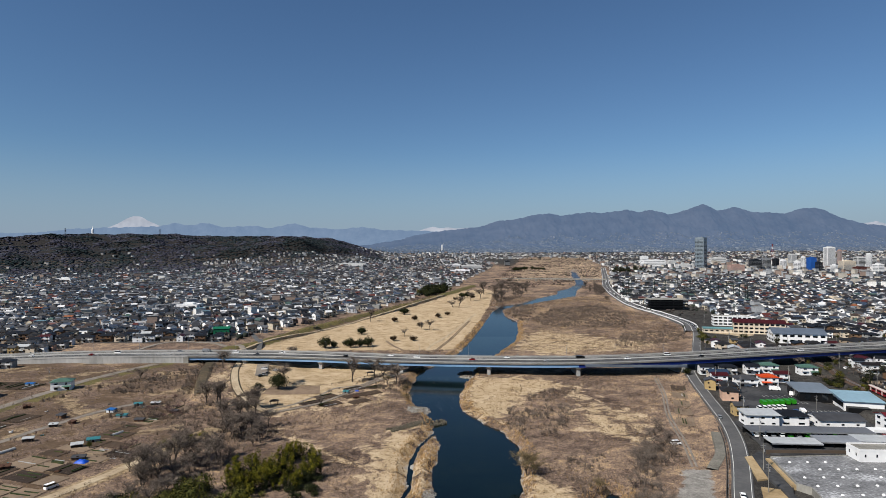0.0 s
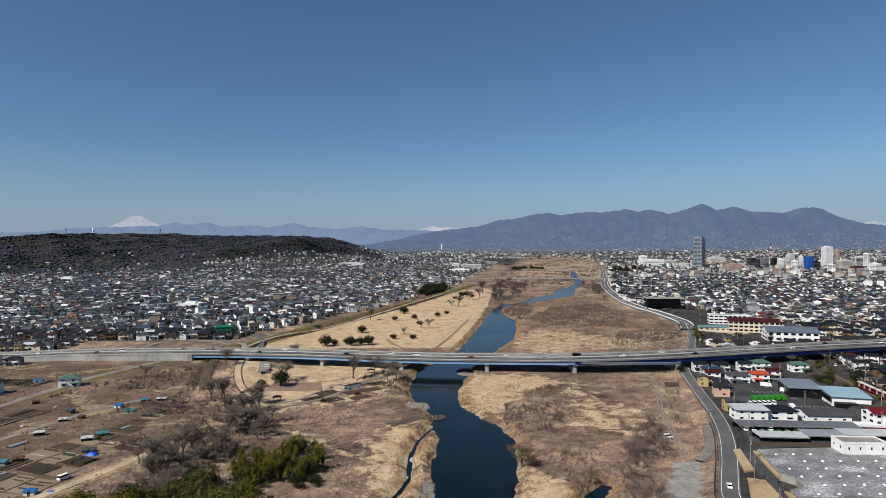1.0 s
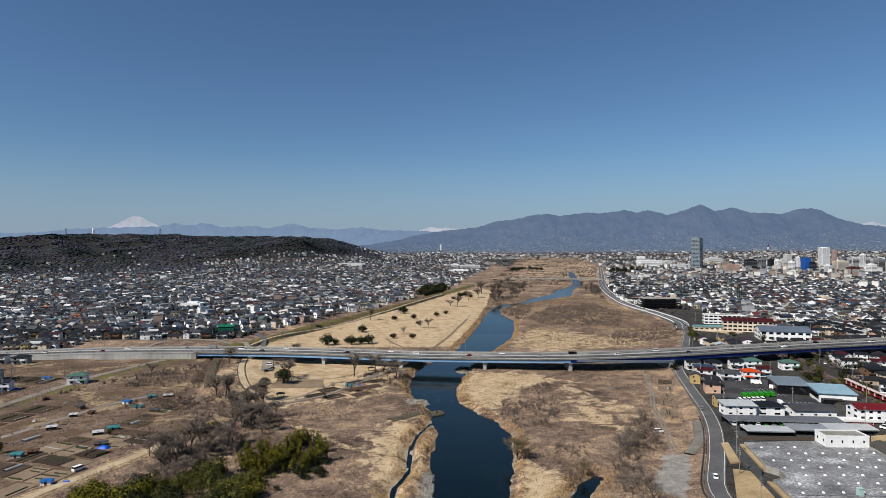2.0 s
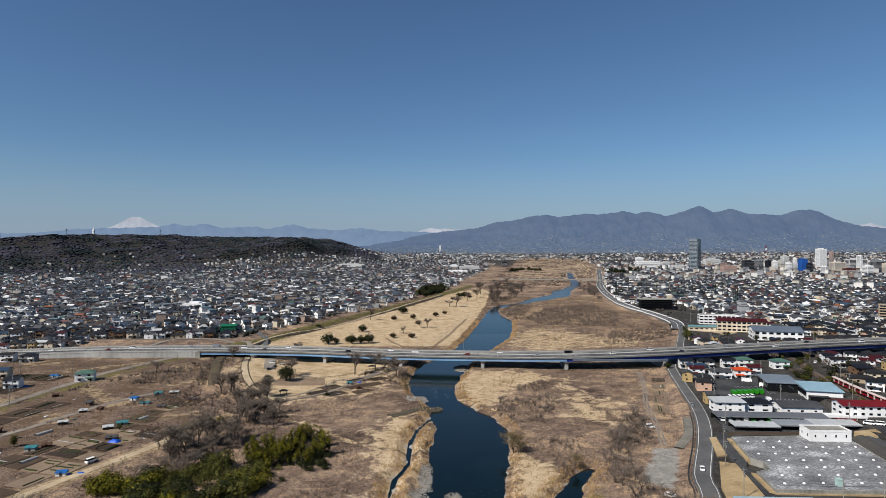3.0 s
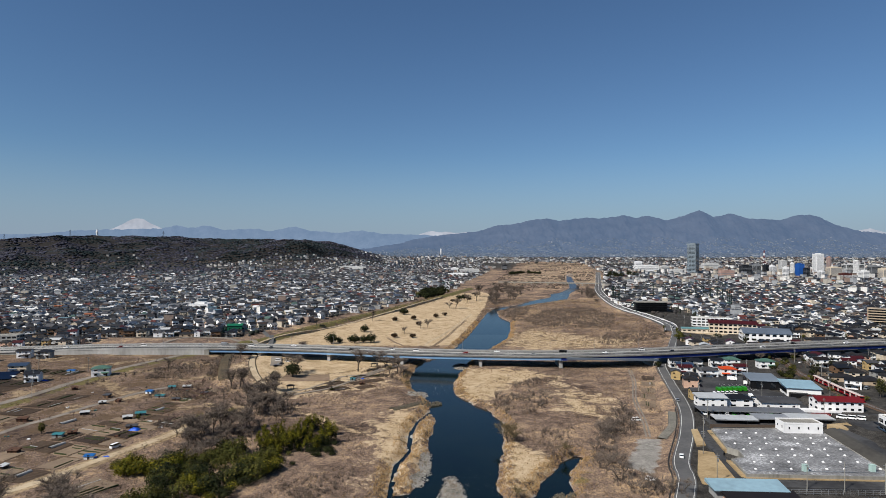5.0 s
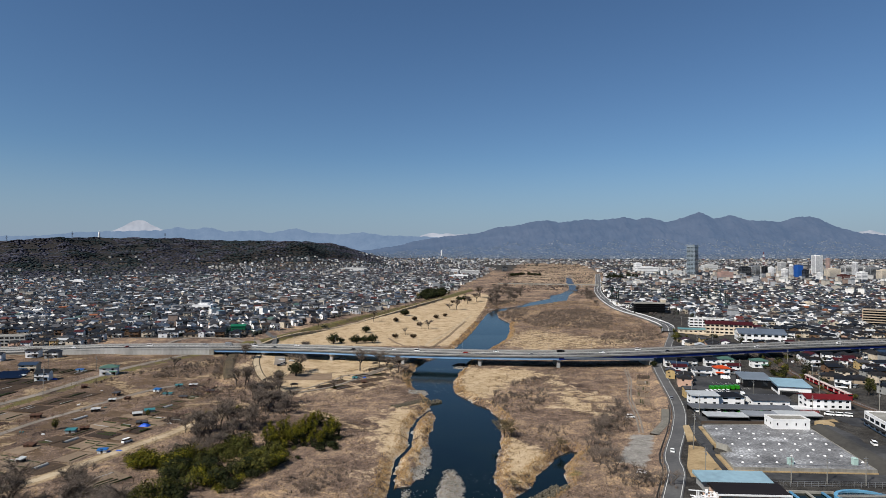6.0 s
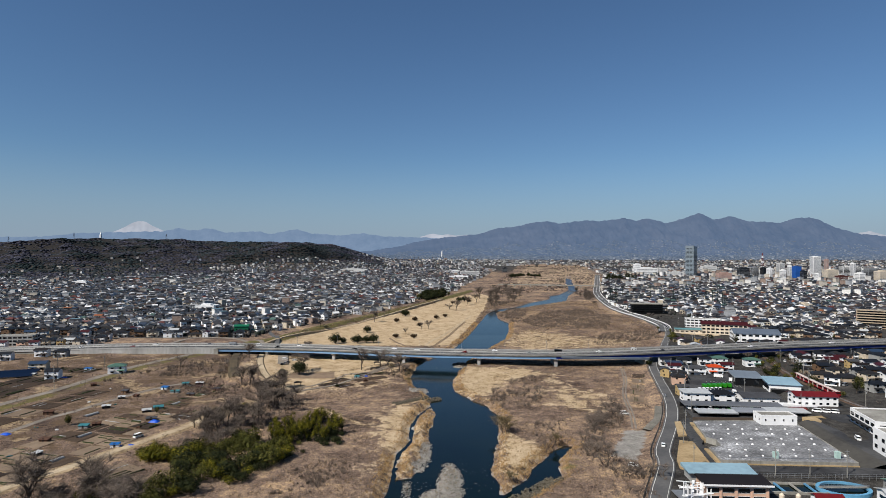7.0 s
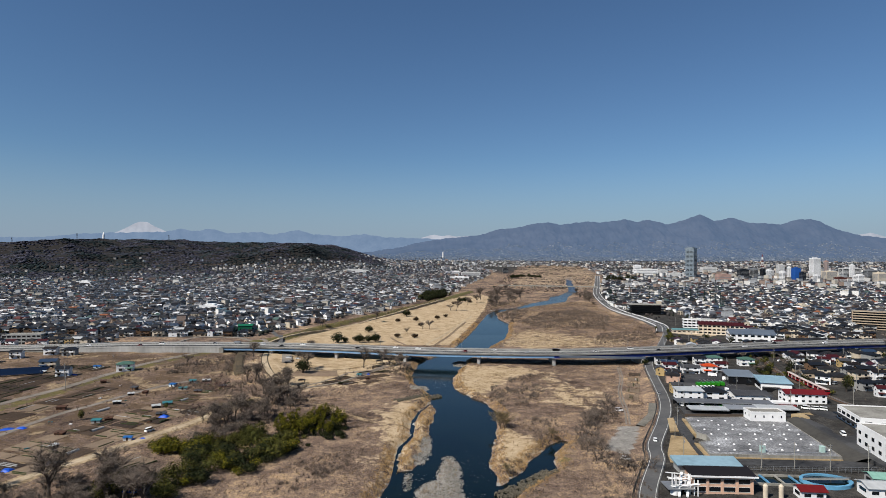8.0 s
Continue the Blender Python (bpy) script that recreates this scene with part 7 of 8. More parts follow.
def plant_all():
    r = random.Random(33)
    # the park beyond the bridge
    for k, x, y, s in ((0, -85, 605, 1.25), (1, -49, 564, 1.0), (0, -106, 523, 1.1), (2, -99, 526, 0.8), (0, -90, 538, 0.6), (0, -84, 524, 0.9), (0, -76, 528, 0.85), (0, -69, 530, 1.0), (1, -30, 560, 0.9), (0, -52, 766, 1.2), (1, -59, 701, 0.95), (1, -36, 715, 1.0), (1, -8, 734, 1.0), (1, 4, 760, 0.9), (1, -28, 660, 0.8), (0, 31, 993, 1.1), (0, 40, 1000, 1.1), (1, 48, 985, 1.0), (1, 18, 950, 1.0), (2, -105, 370, 1.55), (2, 163, 398, 0.75), (0, -116, 365, 0.55), (3, -187, 230, 0.75), (3, -154, 254, 0.6), (2, -70, 330, 0.35)):
        plant(ROUND[k], x, y, s * 1.15, r)
    for k, x, y, s in ((1, -40, 588, 1.15), (0, -24, 632, 1.1), (4, -16, 634, 1.2), (1, -143, 627, 1.2), (2, -88, 700, 1.4), (0, 21, 846, 1.5), (1, 12, 850, 1.2), (0, 42, 940, 1.4), (2, 71, 1054, 1.5), (4, 60, 980, 1.4), (1, -106, 383, 1.6), (2, -62, 392, 0.9), (4, -49, 405, 1.1), (1, -42, 400, 1.0), (4, -32, 382, 1.15), (1, -27, 372, 0.9), (0, -122, 470, 1.0), (4, -160, 425, 1.0), (0, -123, 142, 1.25), (4, -118, 136, 1.1), (1, -144, 142, 1.1), (2, -138, 132, 1.2), (3, -152, 128, 1.1), (0, -110, 128, 1.2), (1, -165, 140, 0.9), (4, -100, 122, 1.2), (0, 392, 440, 1.6), (4, 402, 446, 1.6), (1, -199, 384, 1.0), (3, -70, 330, 0.7)):
        plant(BARE[k], x, y, s * 1.3, r)
    for x, y in in_poly(r, [(-116, 300), (-99, 262), (-80, 262), (-84, 284), (-106, 330), (-119, 341)], 30):
        plant(BARE[r.randrange(5)], x, y, r.uniform(0.7, 1.0), r)
    for x, y in ((-133, 328), (-123, 322), (-128, 330)):
        plant(BARE[2], x, y, r.uniform(0.9, 1.1), r)
    for x, y in in_poly(r, [(-154, 298), (-131, 290), (-128, 306), (-139, 328), (-164, 348)], 26):
        plant(THICKET[3], x, y, r.uniform(0.8, 1.3), r)
    for x, y in in_poly(r, [(-116, 188), (-92, 198), (-88, 250), (-110, 245)], 24):
        plant(BARE[r.randrange(5)], x, y, r.uniform(0.55, 0.95), r)
    for x, y in in_poly(r, [(-205, 395), (-165, 440), (-158, 400), (-172, 350), (-200, 350)], 34):
        plant(THICKET[r.randrange(2)], x, y, r.uniform(0.8, 1.5), r)
    for x, y in in_poly(r, [(-118, 190), (-92, 200), (-86, 258), (-80, 282), (-112, 290), (-112, 245)], 34):
        plant(THICKET[r.randrange(2)], x, y, r.uniform(0.9, 1.5), r)
    # bamboo grove and the evergreen thicket beside it
    for x, y in in_poly(r, [(-87, 236), (-60, 250), (-47, 229), (-62, 208), (-80, 212)], 44):
        plant(BAMBOO[r.randrange(3)], x, y, r.uniform(0.75, 1.1), r)
    for x, y in in_poly(r, [(-130, 180), (-122, 190), (-105, 188), (-110, 178)], 16):
        plant(BUSH[1], x, y, r.uniform(1.2, 1.7), r)
    for x, y in in_poly(r, [(-114, 190), (-104, 200), (-92, 214), (-70, 208), (-66, 190), (-76, 168), (-95, 146), (-108, 150), (-104, 168), (-111, 178)], 84):
        plant(BUSH[r.choice((0, 2, 2, 1, 0))], x, y, r.uniform(0.8, 1.6), r)
    for x, y in in_poly(r, [(-124, 223), (-105, 198), (-90, 218), (-97, 254), (-109, 254), (-121, 241)], 16):
        plant(BARE[r.randrange(5)], x, y, r.uniform(0.75, 1.1), r)
    for x, y in in_poly(r, [(-70, 206), (-52, 230), (-43, 213), (-64, 193)], 14):
        plant(BUSH[r.choice((0, 2, 2))], x, y, r.uniform(0.4, 0.75), r)
    for k in range(11):
        plant(THICKET[r.randrange(2)], -184 + 3.8 * k + r.uniform(-1, 1), 464 - 11.5 * k, r.uniform(0.5, 0.9), r)
    for x, y in in_poly(r, [(-128, 150), (-96, 146), (-90, 130), (-120, 128)], 14):
        plant(BUSH[r.choice((0, 2))], x, y, r.uniform(0.9, 1.4), r)
    for x, y in in_poly(r, [(-160, 128), (-145, 142), (-132, 153), (-114, 146), (-107, 130), (-108, 112), (-145, 105)], 34):
        plant(BARE[r.randrange(5)], x, y, r.uniform(0.55, 0.95), r)
    for x, y in ((-120, 262), (-117, 268), (-124, 258), (-113, 273)):
        plant(BUSH[1], x, y, 0.8, r)
    # shrubs of the right bank
    for x, y in in_poly(r, [(70, 170), (62, 200), (70, 225), (88, 265), (106, 297), (100, 250), (82, 226), (76, 200), (86, 180), (88, 160)], 84):
        plant(THICKET[r.randrange(2)], x, y, r.uniform(1.2, 2.1), r)
    for x, y in in_poly(r, [(33, 313), (42, 321), (68, 324), (65, 302), (52, 276), (36, 270), (29, 282)], 40):
        plant(THICKET[r.randrange(2)], x, y, r.uniform(0.8, 1.3), r)
    for x, y in in_poly(r, [(60, 120), (64, 165), (78, 168), (76, 130)], 12):
        plant(THICKET[r.randrange(2)], x, y, r.uniform(0.7, 1.1), r)
    for x, y, s in ((32.5, 226, 1.9), (31, 230, 1.6), (27, 167, 0.8), (34, 229, 1.2), (54, 213, 0.9), (-38, 385, 0.9), (-24, 360, 0.9), (-22, 345, 0.8)):
        plant(THICKET[2], x, y, s * 1.2, r)
    for x, y in in_poly(r, [(112, 640), (200, 640), (235, 760), (225, 860), (150, 820), (105, 700)], 70):
        plant(THICKET[r.randrange(2)], x, y, r.uniform(0.8, 1.6), r)
    for x, y in in_poly(r, [(75, 900), (130, 985), (165, 1120), (150, 1300), (95, 1200), (80, 1000)], 60):
        plant(BARE[r.randrange(5)], x, y, r.uniform(0.9, 1.4), r)
    for x, y in in_poly(r, [(150, 560), (230, 580), (245, 650), (120, 640)], 16):
        plant(THICKET[r.randrange(2)], x, y, r.uniform(0.6, 1.1), r)
    for x, y in in_poly(r, [(255, 920), (262, 1020), (270, 1180), (308, 1150), (262, 930)], 30):
        plant(BARE[r.randrange(5)], x, y, r.uniform(0.7, 1.1), r)
    # groves
    for x, y in in_poly(r, GROVE, 46):
        plant(ROUND[r.choice((2, 2, 3))], x, y, r.uniform(1.5, 2.1), r)
    for x, y in in_poly(r, [(470, 1600), (560, 1620), (640, 1740), (560, 1760), (480, 1700)], 46):
        plant(ROUND[r.choice((2, 4))], x, y, r.uniform(1.4, 2.0), r)
    for x, y in in_poly(r, [(210, 1880), (330, 1900), (330, 1990), (240, 1960)], 26):
        plant(ROUND[2], x, y, r.uniform(1.3, 1.9), r)
    # gardens along the railway and between the houses on the right
    for x, y in in_poly(r, [(238, 262), (244, 300), (256, 372), (276, 430), (268, 440), (240, 385), (232, 330), (226, 262)], 26):
        plant(r.choice((BUSH[0], BUSH[0], THICKET[3], ROUND[3], BUSH[1])), x, y, r.uniform(0.5, 0.8), r)
    for x, y in in_poly(r, [(225, 375), (252, 385), (268, 420), (300, 440), (300, 415), (270, 370), (250, 350)], 30):
        plant(r.choice((BARE[3], THICKET[3], BARE[1], ROUND[2], BUSH[2])), x, y, r.uniform(0.6, 0.9), r)
    n = 0
    while n < 85:
        x, y = r.uniform(245, 430), r.uniform(255, 640) if n % 3 else r.uniform(255, 440)
        if abs(x) < 0.77 * (y + 80) and distance(np.array([x]), np.array([y]), BLINE)[0] > 16 and distance(np.array([x]), np.array([y]), RAIL)[0] > 5:
            plant(r.choice((BUSH[2], BUSH[0], ROUND[3], THICKET[1], THICKET[3], ROUND[4], BARE[3])), x, y, r.uniform(0.7, 1.15), r)
            n += 1
    for x, y in in_poly(r, [(228, 505), (250, 560), (258, 600), (240, 560), (222, 520)], 12):
        plant(r.choice((BUSH[0], ROUND[3], BUSH[2])), x, y, r.uniform(0.7, 1.0), r)
    # hedges and plum rows in the farmland
    for k in range(16):
        plant(THICKET[3], -215 + 3.4 * k + r.uniform(-1, 1), 232 + 7.5 * k * 0.6 + r.uniform(-3, 3), r.uniform(0.55, 0.8), r)
    for x, y in in_poly(r, [(-146, 240), (-130, 232), (-128, 250), (-140, 262)], 10):
        plant(THICKET[3], x, y, r.uniform(0.7, 1.0), r)
    for x, y in in_poly(r, [(-165, 275), (-140, 285), (-150, 330), (-175, 330)], 22):
        plant(r.choice((THICKET[0], THICKET[1], THICKET[3])), x, y, r.uniform(0.6, 1.0), r)


plant_all()


def scatter(name, count, density, blades, size, width, upright, material, label, category, seed, x0=-330, x1=280, y0=100, y1=1000):
    """Countless small tufts, each of a few slender blades."""
    g = np.random.default_rng(seed)
    x = g.uniform(x0, x1, count * 14)
    y = y0 + (y1 - y0) * g.random(count * 14) ** 1.5
    keep = np.where(g.random(len(x)) < density(x, y))[0][:count]
    x, y = x[keep], y[keep]
    z = terrain(x, y) - 0.05
    n = len(x)
    sz = g.uniform(size[0], size[1], n) * np.interp(y, [150, 500, 1000], [0.9, 1.25, 1.8])
    k = np.repeat(np.arange(n), blades)
    m = len(k)
    a, tilt, b = g.uniform(0, 6.283, m), g.uniform(0, 1 - upright, m), g.uniform(0, 6.283, m)
    off = g.uniform(0, 0.35, m) * sz[k]
    bx, by = x[k] + np.cos(b) * off, y[k] + np.sin(b) * off
    ln = sz[k] * g.uniform(0.6, 1.1, m)
    tip = np.stack([bx + np.cos(a) * ln * tilt, by + np.sin(a) * ln * tilt, z[k] + ln * np.sqrt(1 - tilt ** 2)], -1)
    wx, wy = -np.sin(a) * width * sz[k], np.cos(a) * width * sz[k]
    v = np.stack([np.stack([bx - wx, by - wy, z[k]], -1), np.stack([bx + wx, by + wy, z[k]], -1), tip], 1).reshape(-1, 3)
    i = np.arange(3 * m).reshape(-1, 3)
    me = arrays_mesh(name, v, np.concatenate([i, i[:, 2:]], 1), material)
    return tagged(new(name, me), label, category, kind="stuff")


def clear_of(x, y):
    d = river_distance(x, y)
    ok = (d > 1.0) & (x < road_line(y) - 7) & ~((x < -205) & (y > 440)) & ~((x < np.interp(y, [500, 620, 905, 1230], [-180, -150, -45, 20])) & (y > 470))
    for poly in (MEADOW, PARK, GRAVEL):
        ok &= ~inside(x, y, poly)
    for line in ([(-163, 120), (-147, 179), (-119, 262), (-112, 285)], [(-207, 200), (-202, 234), (-197, 278), (-171, 320)], [(140, 392), (131, 355), (118, 315), (112, 290), (99, 236)], [(-163, 470), (-149, 415), (-119, 351), (-90, 315), (-74, 348), (-20, 440)]):
        ok &= distance(x, y, line) > 2.5
    return ok


def scrub_density(x, y):
    patch = 0.5 + 0.5 * waves(x, y, 26, 3.0) + 0.35 * waves(x, y, 9, 6.0)
    farm = inside(x, y, FARM)
    tan = inside(x, y, TAN_BANK) | inside(x, y, TAN_SPIT) | inside(x, y, TAN_LEFT)
    return clear_of(x, y) * np.clip(patch * 1.8 - 0.6, 0.02, 1) * np.where(farm, 0.2, np.where(tan, 0.12, 0.85))


def tuft_density(x, y):
    d = river_distance(x, y)
    patch = 0.55 + 0.45 * waves(x, y, 22, 7.0)
    farm = inside(x, y, FARM)
    return clear_of(x, y) * np.clip(patch + smooth(9, 2, d) * 0.6, 0.05, 1) * np.where(farm, 0.3, 0.9)


scatter("scrub", 24000, scrub_density, 14, (0.5, 1.5), 0.032, 0.03, m_scrub, "leafless brown scrub covering the river flats", "scrub", 5)
scatter("dry_grass", 56000, tuft_density, 6, (0.3, 0.9), 0.08, 0.05, m_tuft, "tufts of dry straw-coloured grass on the river flats", "grass", 6)


THICKETS = [
    [(33, 313), (42, 321), (68, 324), (65, 302), (52, 276), (36, 270), (29, 282)],
    [(46, 352), (66, 366), (72, 352), (60, 334), (48, 338)],
    [(70, 170), (62, 200), (70, 225), (88, 265), (106, 297), (100, 250), (82, 226), (76, 200), (86, 180), (88, 160)],
    [(112, 650), (200, 640), (235, 760), (225, 860), (150, 820), (105, 720)],
    [(-205, 395), (-165, 440), (-158, 400), (-172, 350), (-200, 350)],
    [(-126, 245), (-92, 258), (-78, 285), (-100, 308), (-134, 338), (-142, 300)],
    [(-116, 190), (-92, 200), (-90, 250), (-112, 245)],
    [(-66, 170), (-40, 200), (-34, 186), (-50, 150), (-62, 140)],
    [(60, 118), (62, 160), (80, 162), (78, 122)],
    [(44, 205), (60, 214), (66, 250), (50, 252)],
    [(-88, 328), (-64, 380), (-31, 430), (-27, 428), (-60, 377), (-84, 326)],
    [(-191, 470), (-174, 404), (-160, 352), (-156, 352), (-169, 405), (-186, 470)],
    [(-48, 392), (-22, 382), (-26, 352), (-44, 372)],
    [(150, 520), (236, 560), (246, 620), (180, 600)],
    [(60, 690), (100, 700), (140, 880), (112, 900)],
    [(-175, 300), (-150, 300), (-150, 325), (-172, 335)],
    [(-226, 330), (-200, 390), (-206, 395), (-230, 335)],
    [(-145, 240), (-130, 236), (-130, 250), (-142, 256)],
    [(-160, 141), (-112, 142), (-108, 118), (-150, 112)],
    [(85, 900), (130, 990), (160, 1120), (110, 1180), (80, 1000)],
]


def thicket_density(x, y):
    d = np.zeros(x.shape)
    for poly in THICKETS:
        d = np.maximum(d, inside(x, y, poly) * np.clip(0.45 + 0.6 * waves(x, y, 12, 2.0), 0.03, 1))
    return d * (river_distance(x, y) > 2)


m_thicket = palette("purple_brown_thicket", [(3, (0.26, 0.22, 0.19)), (3, (0.32, 0.27, 0.23)), (2, (0.19, 0.16, 0.14)), (1, (0.39, 0.325, 0.255))], 0.95, grain=0.35, scale=0.1)
scatter("thicket", 7600, thicket_density, 34, (1.2, 2.9), 0.019, 0.2, m_thicket, "dense leafless purplish-brown thickets on the river flats", "scrub", 8)


def reed_density(x, y):
    d = river_distance(x, y)
    return (d > 0.2) * (d < 8) * (x < road_line(y) - 8) * smooth(8, 2.5, d) * (bar_height(x, y) < -0.5) * np.clip(0.6 + 0.6 * waves(x, y, 15, 5.0), 0.1, 1)


m_reed = palette("pale_straw_reeds", [(4, (0.55, 0.41, 0.24)), (3, (0.64, 0.50, 0.31)), (2, (0.44, 0.32, 0.185))], 0.95, grain=0.25, scale=0.15)
scatter("reeds", 15000, reed_density, 8, (0.6, 1.4), 0.045, 0.4, m_reed, "pale straw-coloured reeds fringing the river", "reeds", 9, -40, 130, 100, 700)


def make_stones():
    """Cobbles on the gravel bars and along the waterline."""
    g = np.random.default_rng(14)
    x, y = [], []
    for cx, cy, rx, ry in BARS:
        n = int(20 * rx * ry)
        x.append(g.uniform(cx - rx * 1.2, cx + rx * 1.2, n)), y.append(g.uniform(cy - ry * 1.1, cy + ry * 1.1, n))
    x, y = np.concatenate(x), np.concatenate(y)
    ok = (bar_height(x, y) > -0.5) & (y > 105)
    x, y = x[ok], y[ok]
    r = g.uniform(0.10, 0.44, len(x)) ** 1.2
    clumps("river_stones", x, y, np.maximum(terrain(x, y), WATER - 0.1), r, 0.6, m_stone, "pale grey river cobbles on the gravel bars", "stones")


m_stone = palette("river_cobbles", [(4, (0.36, 0.345, 0.31)), (3, (0.46, 0.44, 0.40)), (3, (0.26, 0.245, 0.22)), (1, (0.17, 0.15, 0.13))], 0.9, grain=0.3)
make_stones()


# ---- vehicles ----
m_tyre = plain("black_tyre", (0.02, 0.02, 0.02), 0.9)
PAINTS = {"white": plain("white_car_paint", (0.82, 0.82, 0.81), 0.3, 0.05), "silver": plain("silver_car_paint", (0.42, 0.43, 0.44), 0.3, 0.05, metal=0.3), "black": plain("black_car_paint", (0.02, 0.02, 0.023), 0.3, 0.1), "red": plain("red_car_paint", (0.3, 0.02, 0.02), 0.3, 0.1), "green": plain("green_truck_paint", (0.07, 0.33, 0.035), 0.4, 0.1), "blue": plain("blue_truck_paint", (0.05, 0.16, 0.4), 0.4, 0.1)}
CAR_CACHE = {}


def car_meshes(kind, colour):
    """The pieces of a car, van or truck, built once for each colour."""
    key = (kind, colour)
    if key in CAR_CACHE:
        return CAR_CACHE[key]
    paint = PAINTS[colour]
    p = []
    if kind == "car":
        prof = [(-2.1, 0.3), (-2.15, 0.75), (-1.9, 0.95), (-1.2, 1.0), (0.75, 1.0), (1.9, 0.85), (2.1, 0.6), (2.1, 0.3)]
        cab = [(-1.75, 0.97), (-1.3, 1.45), (0.2, 1.48), (0.95, 0.98)]
        wheels, width = (-1.3, 1.3), 0.82
    elif kind == "van":
        prof = [(-2.2, 0.3), (-2.25, 1.1), (-2.2, 1.2), (1.9, 1.2), (2.2, 0.95), (2.25, 0.3)]
        cab = [(-2.15, 1.2), (-2.0, 1.9), (1.1, 1.95), (1.85, 1.2)]
        wheels, width = (-1.4, 1.45), 0.84
    else:
        prof = [(-3.0, 0.45), (-3.0, 0.75), (3.0, 0.75), (3.0, 0.45)]
        cab = [(1.4, 0.75), (1.4, 2.3), (2.6, 2.3), (3.0, 1.5), (3.0, 0.75)]
        wheels, width = (-1.8, 2.0), 1.05
    n = len(prof)

    def slab(outline, w):
        k = len(outline)
        return Shape().add([(x, -w, z) for x, z in outline] + [(x, w, z) for x, z in outline], [tuple(range(k)), tuple(range(2 * k - 1, k - 1, -1))] + [(j, k + j, k + (j + 1) % k, (j + 1) % k) for j in range(k)])

    p.append(("body", slab(prof, width).mesh("body", paint)))
    if kind == "truck":
        p.append(("cab", slab(cab, width).mesh("cab", paint)))
        p.append(("windscreen", Shape().box(2.5, 3.02, -0.9, 0.9, 1.55, 2.15).mesh("windscreen", m_glass)))
        p.append(("load_body", Shape().box(-3.0, 1.25, -1.1, 1.1, 0.8, 2.5).mesh("load_body", paint)))
    else:
        p.append(("glasshouse", slab(cab, width * 0.94).mesh("glasshouse", m_glass)))
        top = max(z for _, z in cab)
        xs = [x for x, z in cab if z > top - 0.12]
        p.append(("roof", Shape().box(min(xs) - 0.1, max(xs) + 0.05, -width * 0.9, width * 0.9, top - 0.03, top + 0.04).mesh("roof", paint)))
    wh = []
    for x in wheels:
        for sy in (-1, 1):
            wh.append(("wheel", Shape().tube((x, sy * (width - 0.2), 0.32), (x, sy * (width + 0.02), 0.32), 0.33 if kind != "truck" else 0.45, 0.33 if kind != "truck" else 0.45, 10).mesh("wheel", m_tyre)))
    CAR_CACHE[key] = p + wh
    return CAR_CACHE[key]


def park(kind, colour, x, y, turn, z=None, where="parked on asphalt"):
    names = {"car": "car", "van": "van", "truck": "truck"}
    ob = holder(names[kind], pose(x, y, zat(x, y) + 0.05 if z is None else z, 0, 0, turn), f"{colour} {names[kind]} {where}", kind, "vehicles")
    for nm, me in car_meshes(kind, colour):
        part(nm, me, None, ob)
    return ob


